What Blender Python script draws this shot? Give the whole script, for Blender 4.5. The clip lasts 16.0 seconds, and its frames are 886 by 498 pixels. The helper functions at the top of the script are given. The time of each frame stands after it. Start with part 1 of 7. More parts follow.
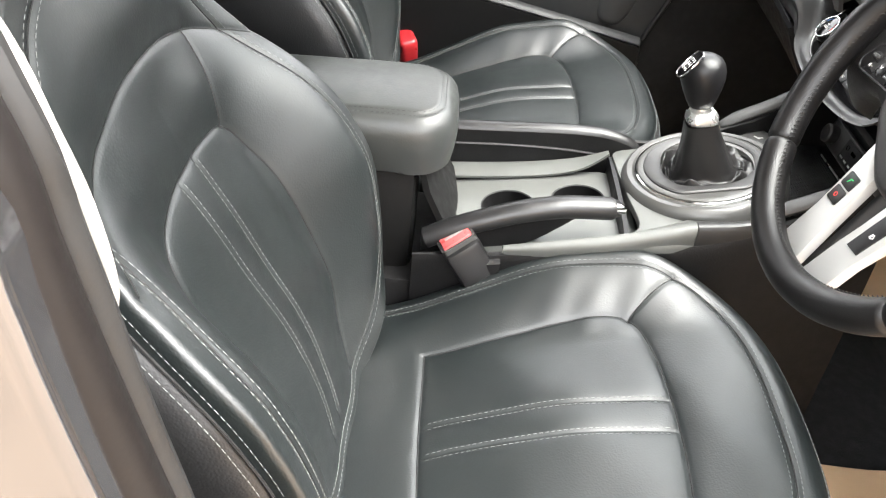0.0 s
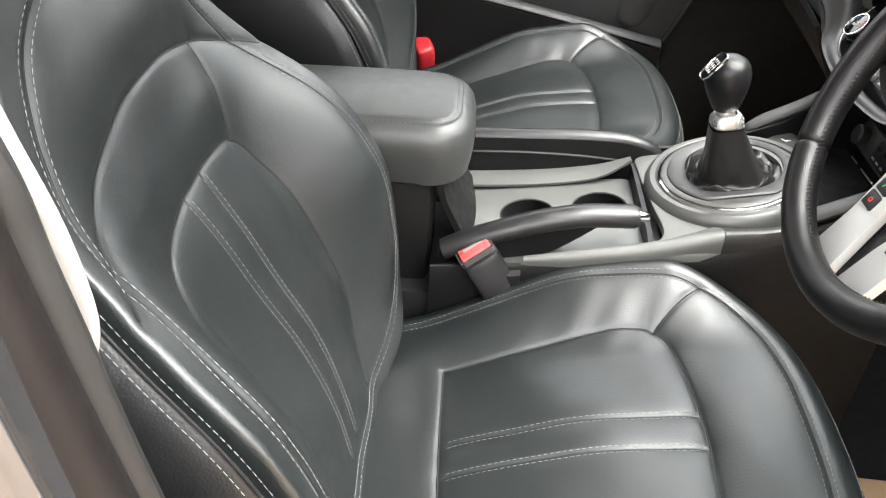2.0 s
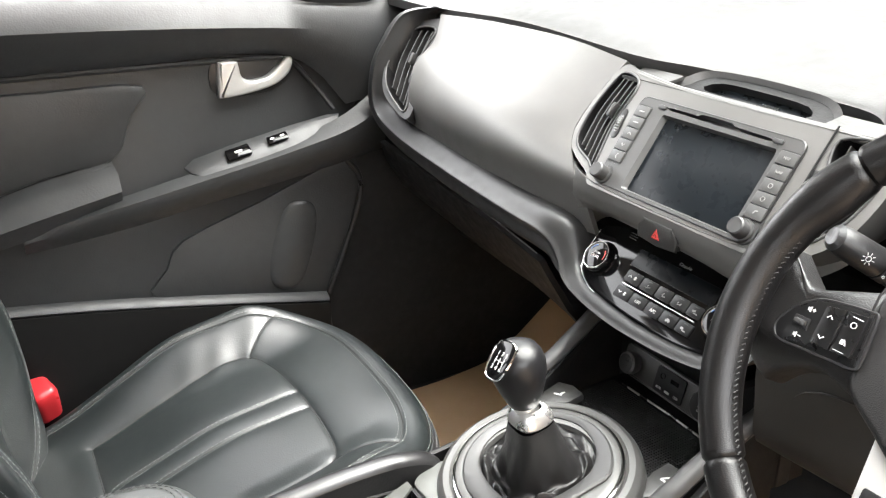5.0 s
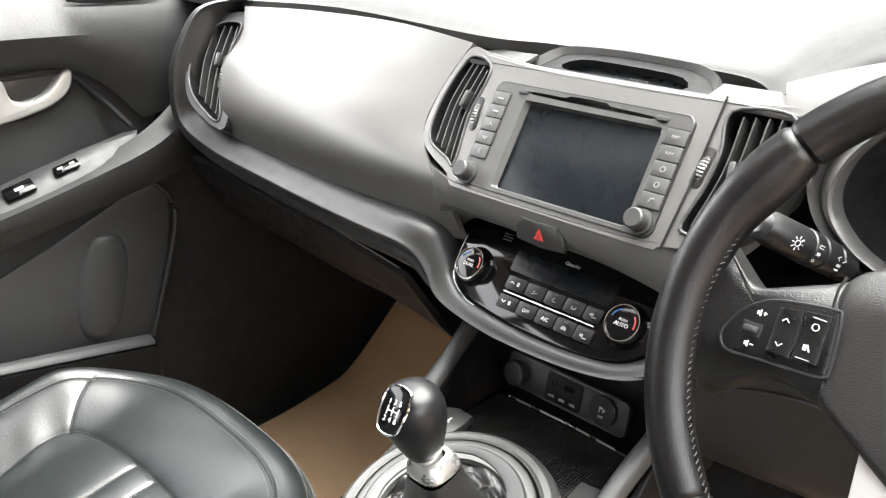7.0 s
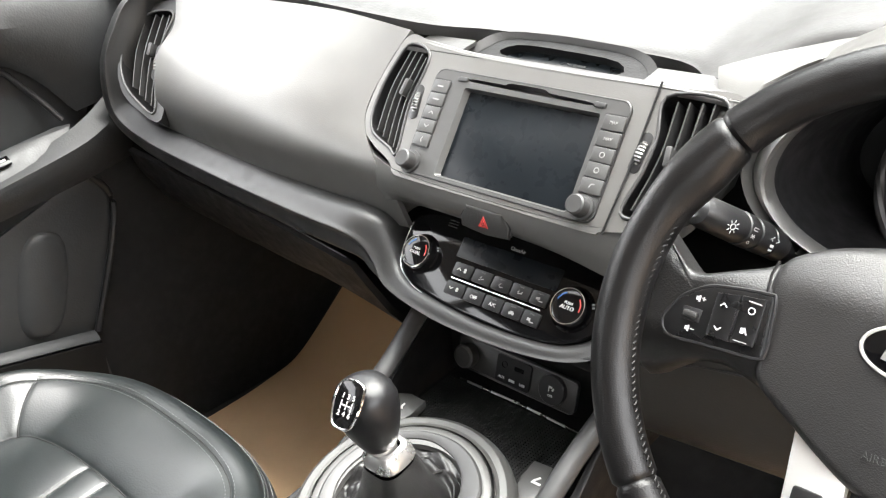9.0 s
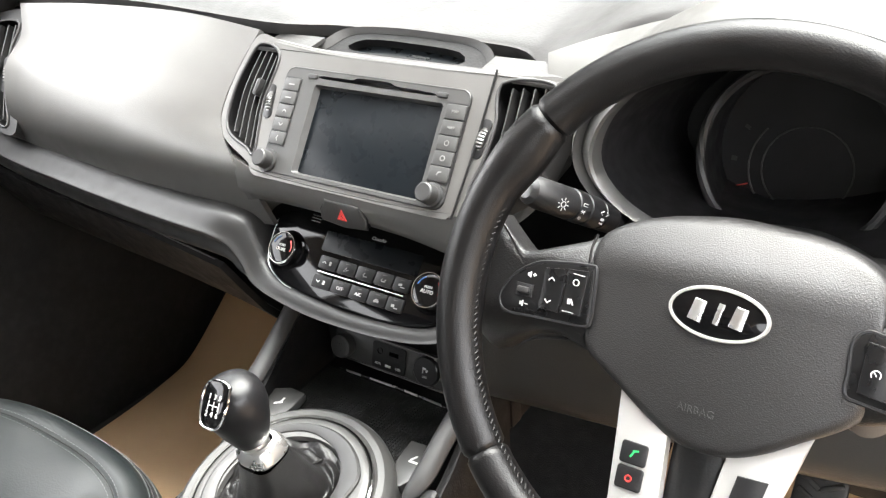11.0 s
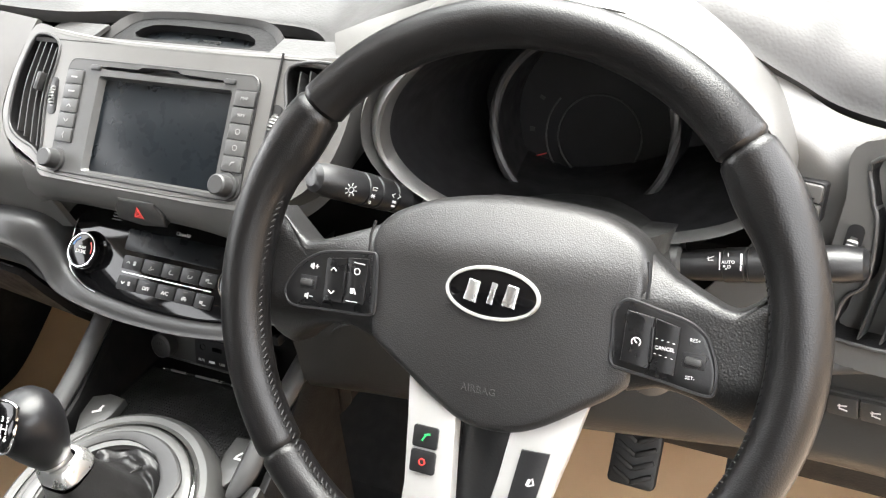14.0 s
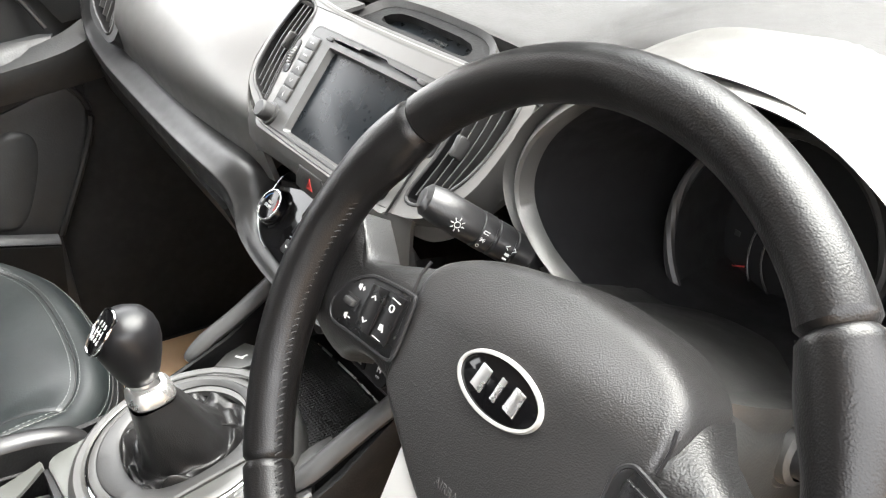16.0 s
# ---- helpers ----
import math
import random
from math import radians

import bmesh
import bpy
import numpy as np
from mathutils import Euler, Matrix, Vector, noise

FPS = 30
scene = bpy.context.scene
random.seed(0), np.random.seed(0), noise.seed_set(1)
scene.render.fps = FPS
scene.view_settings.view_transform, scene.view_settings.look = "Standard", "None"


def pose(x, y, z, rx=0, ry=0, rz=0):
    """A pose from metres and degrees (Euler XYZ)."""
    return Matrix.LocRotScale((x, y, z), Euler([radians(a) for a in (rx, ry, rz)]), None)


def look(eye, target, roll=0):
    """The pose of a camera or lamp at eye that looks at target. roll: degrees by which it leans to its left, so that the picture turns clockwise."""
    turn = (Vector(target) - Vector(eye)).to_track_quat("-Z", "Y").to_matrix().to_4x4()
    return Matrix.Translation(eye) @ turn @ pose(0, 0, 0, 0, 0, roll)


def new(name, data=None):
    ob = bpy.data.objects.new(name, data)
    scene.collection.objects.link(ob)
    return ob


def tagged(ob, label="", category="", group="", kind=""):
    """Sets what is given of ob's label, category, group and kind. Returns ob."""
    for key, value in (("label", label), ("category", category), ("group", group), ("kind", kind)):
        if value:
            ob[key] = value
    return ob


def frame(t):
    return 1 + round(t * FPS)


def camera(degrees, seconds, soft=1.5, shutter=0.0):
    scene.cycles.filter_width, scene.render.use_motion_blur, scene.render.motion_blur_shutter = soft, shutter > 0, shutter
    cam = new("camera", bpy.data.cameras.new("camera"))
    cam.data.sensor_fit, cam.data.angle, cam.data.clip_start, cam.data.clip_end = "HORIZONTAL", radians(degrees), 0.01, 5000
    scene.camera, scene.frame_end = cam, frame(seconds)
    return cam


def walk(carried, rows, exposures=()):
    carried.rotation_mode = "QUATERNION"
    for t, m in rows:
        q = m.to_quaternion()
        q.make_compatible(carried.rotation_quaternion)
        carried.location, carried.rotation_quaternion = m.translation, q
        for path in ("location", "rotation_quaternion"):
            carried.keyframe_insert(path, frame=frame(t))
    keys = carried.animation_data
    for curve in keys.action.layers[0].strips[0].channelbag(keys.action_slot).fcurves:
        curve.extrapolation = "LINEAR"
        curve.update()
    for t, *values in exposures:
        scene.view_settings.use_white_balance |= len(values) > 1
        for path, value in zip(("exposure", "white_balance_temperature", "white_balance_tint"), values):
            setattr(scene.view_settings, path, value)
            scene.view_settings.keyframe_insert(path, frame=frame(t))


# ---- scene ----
# ---- camera ----
cam = camera(54.5, 16.0, soft=1.2)
PATH = [
    (0, (1.015, -0.407, 0.942), (-0.597, -0.361, -0.242), 6.1),
    (0.5, (1.018, -0.398, 0.937), (-0.516, -0.402, -0.347), 4.9),
    (1, (1.013, -0.396, 0.928), (-0.462, -0.401, -0.423), 4.5),
    (1.5, (1.005, -0.397, 0.933), (-0.501, -0.399, -0.384), 4.4),
    (2, (0.989, -0.401, 0.932), (-0.629, -0.41, -0.244), 4.1),
    (2.5, (0.961, -0.416, 0.929), (-0.723, -0.374, -0.148), 3.6),
    (3, (0.923, -0.467, 0.944), (-0.838, -0.313, 0.01), 2.0),
    (3.5, (0.841, -0.529, 0.942), (-0.956, -0.162, 0.145), 1.1),
    (4, (0.754, -0.547, 0.945), (-0.979, 0.109, 0.192), 0.7),
    (4.2, (0.725, -0.536, 0.943), (-0.984, 0.181, 0.19), 0.6),
    (6.3, (0.491, -0.454, 0.916), (-0.961, 0.655, 0.103), -1.7),
    (6.5, (0.488, -0.457, 0.914), (-0.939, 0.686, 0.102), -1.8),
    (7, (0.472, -0.452, 0.917), (-0.875, 0.781, 0.101), -2.6),
    (7.5, (0.467, -0.451, 0.924), (-0.836, 0.826, 0.104), -3.1),
    (8, (0.464, -0.451, 0.925), (-0.815, 0.852, 0.109), -2.9),
    (8.2, (0.464, -0.45, 0.931), (-0.806, 0.851, 0.098), -3.0),
    (10.3, (0.503, -0.45, 0.94), (-0.647, 0.905, 0.022), -4.0),
    (10.5, (0.509, -0.447, 0.946), (-0.616, 0.925, 0.025), -4.2),
    (11, (0.518, -0.438, 0.947), (-0.544, 0.981, 0.021), -4.6),
    (11.5, (0.527, -0.434, 0.947), (-0.468, 1.02, 0.001), -4.9),
    (12, (0.535, -0.428, 0.952), (-0.404, 1.054, -0.008), -5.3),
    (12.5, (0.538, -0.422, 0.95), (-0.357, 1.084, -0.015), -5.4),
    (13, (0.546, -0.412, 0.955), (-0.312, 1.111, -0.018), -5.9),
    (13.5, (0.557, -0.401, 0.954), (-0.262, 1.133, -0.034), -5.9),
    (14, (0.566, -0.392, 0.949), (-0.24, 1.136, -0.059), -4.6),
    (14.5, (0.581, -0.357, 0.942), (-0.365, 1.1, -0.05), -2.6),
    (15, (0.603, -0.286, 0.925), (-0.531, 1.051, -0.039), -0.2),
    (15.5, (0.626, -0.25, 0.918), (-0.651, 0.967, -0.024), 1.3),
    (16, (0.646, -0.227, 0.918), (-0.78, 0.83, -0.004), 3.3),
]
walk(cam, [(t, look(eye, target, roll)) for t, eye, target, roll in PATH],
     exposures=[(0.0, 3.08), (1.2, 2.88), (2.5, 2.78), (3.5, 2.95), (6.5, 3.15), (11.0, 3.14), (16.0, 3.06)])

# ---- daylight: pale overcast sky with a wide soft sun ----
world = bpy.data.worlds.new("sky")
scene.world = world
world.use_nodes = True
wn = world.node_tree.nodes
sky = wn.new("ShaderNodeTexSky")
sky.sky_type = "NISHITA"
sky.sun_disc = False
sky.sun_elevation = radians(60)
sky.sun_rotation = radians(5)
sky.air_density, sky.dust_density, sky.ozone_density = 1.0, 4.0, 1.0
pale = wn.new("ShaderNodeMixRGB")
pale.inputs[0].default_value = 0.75
pale.inputs[2].default_value = (11.4, 11.3, 11.15, 1)
world.node_tree.links.new(sky.outputs[0], pale.inputs[1])
world.node_tree.links.new(pale.outputs[0], wn["Background"].inputs[0])
wn["Background"].inputs[1].default_value = 0.15
sun = new("sun", bpy.data.lights.new("sun", "SUN"))
sun.data.energy, sun.data.angle, sun.data.color = 2.6, radians(55), (1.0, 0.97, 0.93)
sun.matrix_world = look((0.35, 0.95, 3.1), (0, 0, 0.3))

# ---- materials ----
def mat(name, col, rough=0.5, metal=0.0, grain=0.0, grain_scale=900.0, var=0.12, var_scale=9.0, rough_var=0.08,
        coat=0.0, spec=0.5, kind="voronoi", streak=None):
    m = bpy.data.materials.new(name)
    m.use_nodes = True
    nt = m.node_tree
    n, l = nt.nodes, nt.links
    b = n["Principled BSDF"]
    b.inputs["Metallic"].default_value = metal
    b.inputs["Coat Weight"].default_value = coat
    b.inputs["Coat Roughness"].default_value = 0.08
    b.inputs["Specular IOR Level"].default_value = spec
    tc = n.new("ShaderNodeTexCoord")
    mp = n.new("ShaderNodeMapping")
    if streak:
        mp.inputs["Scale"].default_value = streak
    l.new(tc.outputs["Object"], mp.inputs[0])
    big = n.new("ShaderNodeTexNoise")
    big.inputs["Scale"].default_value = var_scale
    big.inputs["Detail"].default_value = 5
    l.new(mp.outputs[0], big.inputs["Vector"])
    ramp = n.new("ShaderNodeMapRange")
    ramp.inputs[1].default_value, ramp.inputs[2].default_value = 0.3, 0.7
    ramp.inputs[3].default_value, ramp.inputs[4].default_value = 1 - var, 1 + var
    l.new(big.outputs[0], ramp.inputs[0])
    mul = n.new("ShaderNodeVectorMath")
    mul.operation = "SCALE"
    mul.inputs[0].default_value = col
    l.new(ramp.outputs[0], mul.inputs["Scale"])
    l.new(mul.outputs[0], b.inputs["Base Color"])
    rr = n.new("ShaderNodeMapRange")
    rr.inputs[1].default_value, rr.inputs[2].default_value = 0.3, 0.7
    rr.inputs[3].default_value, rr.inputs[4].default_value = max(0.02, rough - rough_var), rough + rough_var
    fine = n.new("ShaderNodeTexNoise")
    fine.inputs["Scale"].default_value = var_scale * 7
    fine.inputs["Detail"].default_value = 4
    l.new(mp.outputs[0], fine.inputs["Vector"])
    l.new(fine.outputs[0], rr.inputs[0])
    l.new(rr.outputs[0], b.inputs["Roughness"])
    if grain:
        if kind == "voronoi":
            g = n.new("ShaderNodeTexVoronoi")
            g.feature = "SMOOTH_F1"
        else:
            g = n.new("ShaderNodeTexNoise")
            g.inputs["Detail"].default_value = 6
        g.inputs["Scale"].default_value = grain_scale
        l.new(mp.outputs[0], g.inputs["Vector"])
        bp = n.new("ShaderNodeBump")
        bp.inputs["Strength"].default_value = grain
        bp.inputs["Distance"].default_value = 0.0006
        l.new(g.outputs[0], bp.inputs["Height"])
        l.new(bp.outputs[0], b.inputs["Normal"])
    return m


def glass(name, tint=(1, 1, 1), ior=1.45):
    m = bpy.data.materials.new(name)
    m.use_nodes = True
    nt = m.node_tree
    nt.nodes.remove(nt.nodes["Principled BSDF"])
    tr = nt.nodes.new("ShaderNodeBsdfTransparent")
    tr.inputs[0].default_value = (*tint, 1)
    gl = nt.nodes.new("ShaderNodeBsdfGlossy")
    gl.inputs["Roughness"].default_value = 0.03
    fr = nt.nodes.new("ShaderNodeFresnel")
    fr.inputs[0].default_value = ior
    mx = nt.nodes.new("ShaderNodeMixShader")
    nt.links.new(fr.outputs[0], mx.inputs[0])
    nt.links.new(tr.outputs[0], mx.inputs[1])
    nt.links.new(gl.outputs[0], mx.inputs[2])
    nt.links.new(mx.outputs[0], nt.nodes["Material Output"].inputs[0])
    return m


LEATHER = mat("leather", (0.0048, 0.0072, 0.0075), 0.42, grain=0.22, grain_scale=520, var=0.12, rough_var=0.03, spec=0.85)
LEATHER_SIDE = mat("leather_side", (0.010, 0.0102, 0.0107), 0.40, grain=0.35, grain_scale=520, var=0.14, spec=0.45)
RIM_LEATHER = mat("rim_leather", (0.0045, 0.0043, 0.0044), 0.35, grain=0.22, grain_scale=1150, var=0.15, rough_var=0.06, spec=0.32)
SPOKE = mat("spoke_leather", (0.0095, 0.0093, 0.0094), 0.38, grain=0.45, grain_scale=950, var=0.1, rough_var=0.04)
COAL = mat("coal_plastic", (0.011, 0.011, 0.0118), 0.5, grain=0.05, grain_scale=700, var=0.1, spec=0.3)
DULL_METAL = mat("dull_metal", (0.16, 0.16, 0.155), 0.34, metal=0.8, var=0.05)
RING = mat("ring_plastic", (0.030, 0.030, 0.030), 0.47, grain=0.08, grain_scale=800, var=0.06, rough_var=0.05)
ARM_LEATHER = mat("armrest_leather", (0.029, 0.0315, 0.0303), 0.42, grain=0.22, grain_scale=420, var=0.12, rough_var=0.05, spec=0.6)
THREAD = mat("thread", (0.17, 0.18, 0.175), 0.8, var=0.1)
SEAM = mat("seam_dark", (0.004, 0.004, 0.004), 0.7)
THREAD_DARK = mat("thread_dark", (0.014, 0.014, 0.014), 0.8)
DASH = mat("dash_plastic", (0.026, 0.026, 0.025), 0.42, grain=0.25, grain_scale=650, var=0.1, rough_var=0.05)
DASH_TOP = mat("dash_top_plastic", (0.034, 0.0335, 0.033), 0.52, grain=0.25, grain_scale=420, var=0.1, rough_var=0.05, spec=0.32)
RAIL = mat("rail_plastic", (0.015, 0.015, 0.015), 0.44, grain=0.12, grain_scale=700, var=0.08)
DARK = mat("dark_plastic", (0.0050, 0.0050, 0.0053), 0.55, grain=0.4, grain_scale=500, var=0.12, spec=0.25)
BLACK = mat("black_plastic", (0.010, 0.010, 0.0105), 0.36, grain=0.12, grain_scale=700, var=0.1)
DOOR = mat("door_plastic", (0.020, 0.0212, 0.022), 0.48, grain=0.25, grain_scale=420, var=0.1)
DOOR_CLOTH = mat("door_insert", (0.022, 0.0232, 0.024), 0.5, grain=0.25, grain_scale=350, var=0.14)
STACK = mat("stack_plastic", (0.132, 0.130, 0.125), 0.39, metal=0.55, grain=0.1, grain_scale=800, var=0.06, rough_var=0.05)
UNIT = mat("unit_plastic", (0.040, 0.040, 0.039), 0.42, grain=0.1, grain_scale=800, var=0.06)
KEY = mat("key_plastic", (0.024, 0.024, 0.024), 0.45, grain=0.1, grain_scale=900, var=0.06)
PIANO = mat("piano_black", (0.003, 0.003, 0.0033), 0.06, var=0.1, rough_var=0.015, spec=0.28)
SCREEN = mat("screen", (0.005, 0.0065, 0.008), 0.28, var=0.1, rough_var=0.02, spec=0.14)
SILVER = mat("silver_paint", (0.50, 0.50, 0.485), 0.36, metal=0.55, var=0.05, rough_var=0.05)
CONSOLE = mat("console_silver", (0.105, 0.109, 0.103), 0.44, metal=0.25, var=0.08, rough_var=0.06)
CHROME = mat("chrome", (0.82, 0.82, 0.82), 0.10, metal=1.0, var=0.03, rough_var=0.04)
SATIN = mat("satin_metal", (0.62, 0.62, 0.61), 0.28, metal=0.9, var=0.05)
NEAR_BLACK = mat("near_black_plastic", (0.006, 0.006, 0.006), 0.55, grain=0.2, grain_scale=500, var=0.12, spec=0.16)
KNOB = mat("knob_grip", (0.0055, 0.0055, 0.006), 0.36, grain=0.1, grain_scale=900, var=0.1, spec=0.28)
RUBBER = mat("rubber", (0.005, 0.005, 0.005), 0.6, grain=0.3, grain_scale=300, kind="noise", var=0.2)
EDGE_TRIM = mat("edge_trim_plastic", (0.0085, 0.0072, 0.0068), 0.48, grain=0.1, grain_scale=500, var=0.2, spec=0.16)
CARPET = mat("carpet", (0.0065, 0.0067, 0.007), 0.95, grain=1.0, grain_scale=700, kind="noise", var=0.3)
KRAFT = mat("kraft_paper", (0.54, 0.37, 0.22), 0.72, grain=0.35, grain_scale=60, kind="noise", var=0.10, var_scale=5)
WHITE = mat("print_white", (0.50, 0.50, 0.49), 0.5, var=0.03)
RED = mat("red_plastic", (0.40, 0.020, 0.025), 0.35, var=0.08)
BUCKLE_RED = mat("buckle_red", (0.42, 0.075, 0.075), 0.32, var=0.1)
RED_PRINT = mat("red_print", (0.45, 0.04, 0.035), 0.5, var=0.05)
BLUE_PRINT = mat("blue_print", (0.02, 0.10, 0.32), 0.5, var=0.05)
GREEN_PRINT = mat("green_print", (0.03, 0.42, 0.12), 0.5, var=0.05)
PAINT = mat("silver_car_paint", (0.135, 0.133, 0.137), 0.10, metal=0.85, var=0.05, rough_var=0.02, coat=0.3)
TRIM_PALE = mat("pale_pillar_trim", (0.26, 0.25, 0.235), 0.6, grain=0.3, grain_scale=500, var=0.06)
HEADLINER = mat("headliner", (0.52, 0.51, 0.49), 0.9, grain=0.4, grain_scale=600, kind="noise", var=0.05)
GROUND = mat("tan_paving", (0.30, 0.235, 0.175), 0.85, grain=0.6, grain_scale=40, kind="noise", var=0.15, var_scale=2)
RENDER_WALL = mat("tan_render", (0.38, 0.30, 0.22), 0.9, grain=0.5, grain_scale=60, kind="noise", var=0.12, var_scale=2)
POD_SKIN = mat("pod_plastic", (0.006, 0.006, 0.0063), 0.30, grain=0.06, grain_scale=800, var=0.08, spec=0.3)
PAD_SKIN = mat("pad_skin", (0.0150, 0.0146, 0.0146), 0.38, grain=0.40, grain_scale=1300, var=0.12, rough_var=0.05)
HOOP = mat("gear_surround", (0.085, 0.085, 0.082), 0.36, metal=0.45, var=0.06, rough_var=0.05)
PRINT_GREY = mat("print_grey", (0.22, 0.22, 0.215), 0.5, var=0.03)
ORANGE = mat("orange_tag", (0.6, 0.28, 0.08), 0.6)
GLASS = glass("clear_glass", (0.93, 0.95, 0.94))


# ---- building helpers ----
def thing(name, label, category, at=(0, 0, 0), group="", kind="", m=None):
    ob = new(name)
    ob.empty_display_size = 0.05
    ob.matrix_world = m if m is not None else Matrix.Translation(at)
    return tagged(ob, label, category, group, kind)


def part(name, bm, material, parent=None, label="", smooth=True, m=None, sharp=35):
    """Links a bmesh, in world coordinates or moved by m, as one mesh under parent."""
    if m is not None:
        bmesh.ops.transform(bm, matrix=m, verts=bm.verts)
    bmesh.ops.recalc_face_normals(bm, faces=bm.faces)
    if smooth:
        for f in bm.faces:
            f.smooth = True
        lim = radians(sharp)
        for e in bm.edges:
            if len(e.link_faces) == 2 and e.calc_face_angle(0) > lim:
                e.smooth = False
    me = bpy.data.meshes.new(name)
    bm.to_mesh(me)
    bm.free()
    me.materials.append(material)
    ob = new(name, me)
    if parent is not None:
        ob.parent = parent
        top = parent
        inv = parent.matrix_world.inverted() if parent.parent is None else (parent.parent.matrix_world @ parent.matrix_parent_inverse @ parent.matrix_basis).inverted()
        ob.matrix_parent_inverse = inv
    if label:
        ob["label"] = label
    return ob


def plane_m(origin, tilt, yaw=0.0):
    """Local axes of a face that leans back by tilt degrees: x to the right, y up along it, z out towards the cabin."""
    return Matrix.Translation(origin) @ pose(0, 0, 0, 0, 0, yaw) @ pose(0, 0, 0, 90 - tilt, 0, 0)


def box(sx, sy, sz, bevel=0.0, at=(0, 0, 0), seg=2, taper=None):
    bm = bmesh.new()
    bmesh.ops.create_cube(bm, size=1)
    for v in bm.verts:
        v.co = Vector((v.co.x * sx, v.co.y * sy, v.co.z * sz))
        if taper and v.co.z > 0:
            v.co.x *= taper
            v.co.y *= taper
    if bevel:
        bmesh.ops.bevel(bm, geom=bm.edges[:], offset=bevel, segments=seg, profile=0.5, affect="EDGES", clamp_overlap=True)
    bmesh.ops.translate(bm, verts=bm.verts, vec=at)
    return bm


def join(*bms):
    out = bms[0]
    for b in bms[1:]:
        me = bpy.data.meshes.new("tmp")
        b.to_mesh(me)
        b.free()
        out.from_mesh(me)
        bpy.data.meshes.remove(me)
    return out


def grid(points, close_u=False, close_v=False):
    """A skin over rows of points."""
    bm = bmesh.new()
    vs = [[bm.verts.new(p) for p in row] for row in points]
    nu, nv = len(vs), len(vs[0])
    for i in range(nu if close_u else nu - 1):
        for j in range(nv if close_v else nv - 1):
            a, b, c, d = vs[i][j], vs[(i + 1) % nu][j], vs[(i + 1) % nu][(j + 1) % nv], vs[i][(j + 1) % nv]
            if len({a, b, c, d}) == 4:
                bm.faces.new((a, b, c, d))
    return bm


def thick(bm, t):
    """Gives a skin a thickness on its back."""
    bmesh.ops.recalc_face_normals(bm, faces=bm.faces)
    bmesh.ops.solidify(bm, geom=bm.faces[:], thickness=t)
    return bm


def smooth_pts(pts, n=8, closed=False):
    """Catmull-Rom through points (tuples of any length)."""
    p = [np.array(q, float) for q in pts]
    out = []
    k = len(p)
    for i in range(k if closed else k - 1):
        if closed:
            a, b, c, d = p[(i - 1) % k], p[i], p[(i + 1) % k], p[(i + 2) % k]
        else:
            a, b, c, d = p[max(i - 1, 0)], p[i], p[i + 1], p[min(i + 2, k - 1)]
        for s in range(n):
            t = s / n
            out.append(0.5 * (2 * b + (c - a) * t + (2 * a - 5 * b + 4 * c - d) * t * t + (3 * b - a - 3 * c + d) * t ** 3))
    if not closed:
        out.append(p[-1])
    return [tuple(q) for q in out]


def tube(pts, r, seg=10, closed=False, flat=1.0, caps=True, up=(0, 0, 1)):
    """A tube along points; r a number or one for each point; flat squeezes it along its second axis."""
    P = [Vector([float(q) for q in p]) for p in pts]
    n = len(P)
    rs = [float(q) for q in r] if hasattr(r, "__len__") else [float(r)] * n
    rows = []
    for i in range(n):
        a = P[(i - 1) % n] if closed or i else P[i]
        c = P[(i + 1) % n] if closed or i < n - 1 else P[i]
        d = (c - a).normalized()
        s = d.cross(Vector(up))
        if s.length < 1e-4:
            s = d.cross(Vector((1, 0, 0)))
        s.normalize()
        u = s.cross(d)
        rows.append([P[i] + rs[i] * (math.cos(k * 2 * math.pi / seg) * s + flat * math.sin(k * 2 * math.pi / seg) * u) for k in range(seg)])
    bm = grid(rows, close_u=closed, close_v=True)
    if caps and not closed:
        bm.verts.ensure_lookup_table()
        bm.faces.new([bm.verts[k] for k in range(seg)])
        bm.faces.new([bm.verts[(n - 1) * seg + k] for k in range(seg)])
    return bm


def slab(outline, depth, bevel=0.0, z=0.0, seg=2):
    """A flat plate from a 2D outline, its face at z + depth with a rounded edge."""
    rings = []
    c = np.mean(np.array(outline), axis=0)
    o = np.array(outline, float)
    nxt, prv = np.roll(o, -1, 0), np.roll(o, 1, 0)
    tan = nxt - prv
    nor = np.stack([tan[:, 1], -tan[:, 0]], 1)
    nor /= np.linalg.norm(nor, axis=1, keepdims=True) + 1e-9
    area = np.sum(o[:, 0] * nxt[:, 1] - nxt[:, 0] * o[:, 1])
    if area > 0:
        nor = -nor
    rings.append([(x, y, z) for x, y in o])
    steps = max(seg, 1) if bevel else 0
    for k in range(steps + 1):
        a = k / max(steps, 1) * math.pi / 2
        q = o + nor * bevel * (1 - math.cos(a)) if bevel else o
        zz = z + depth - bevel + bevel * math.sin(a)
        rings.append([(x, y, zz) for x, y in q])
        if not bevel:
            break
    bm = grid(rings, close_v=True)
    bm.verts.ensure_lookup_table()
    m = len(o)
    k = len(rings)
    bm.faces.new([bm.verts[i] for i in range(m)][::-1])
    bm.faces.new([bm.verts[(k - 1) * m + i] for i in range(m)])
    return bm


def rrect(w, h, r, n=5, cx=0.0, cy=0.0):
    pts = []
    for sx, sy, a0 in ((1, 1, 0), (-1, 1, 90), (-1, -1, 180), (1, -1, 270)):
        for k in range(n + 1):
            a = radians(a0 + 90 * k / n)
            pts.append((cx + sx * (w / 2 - r) + r * math.cos(a), cy + sy * (h / 2 - r) + r * math.sin(a)))
    return pts


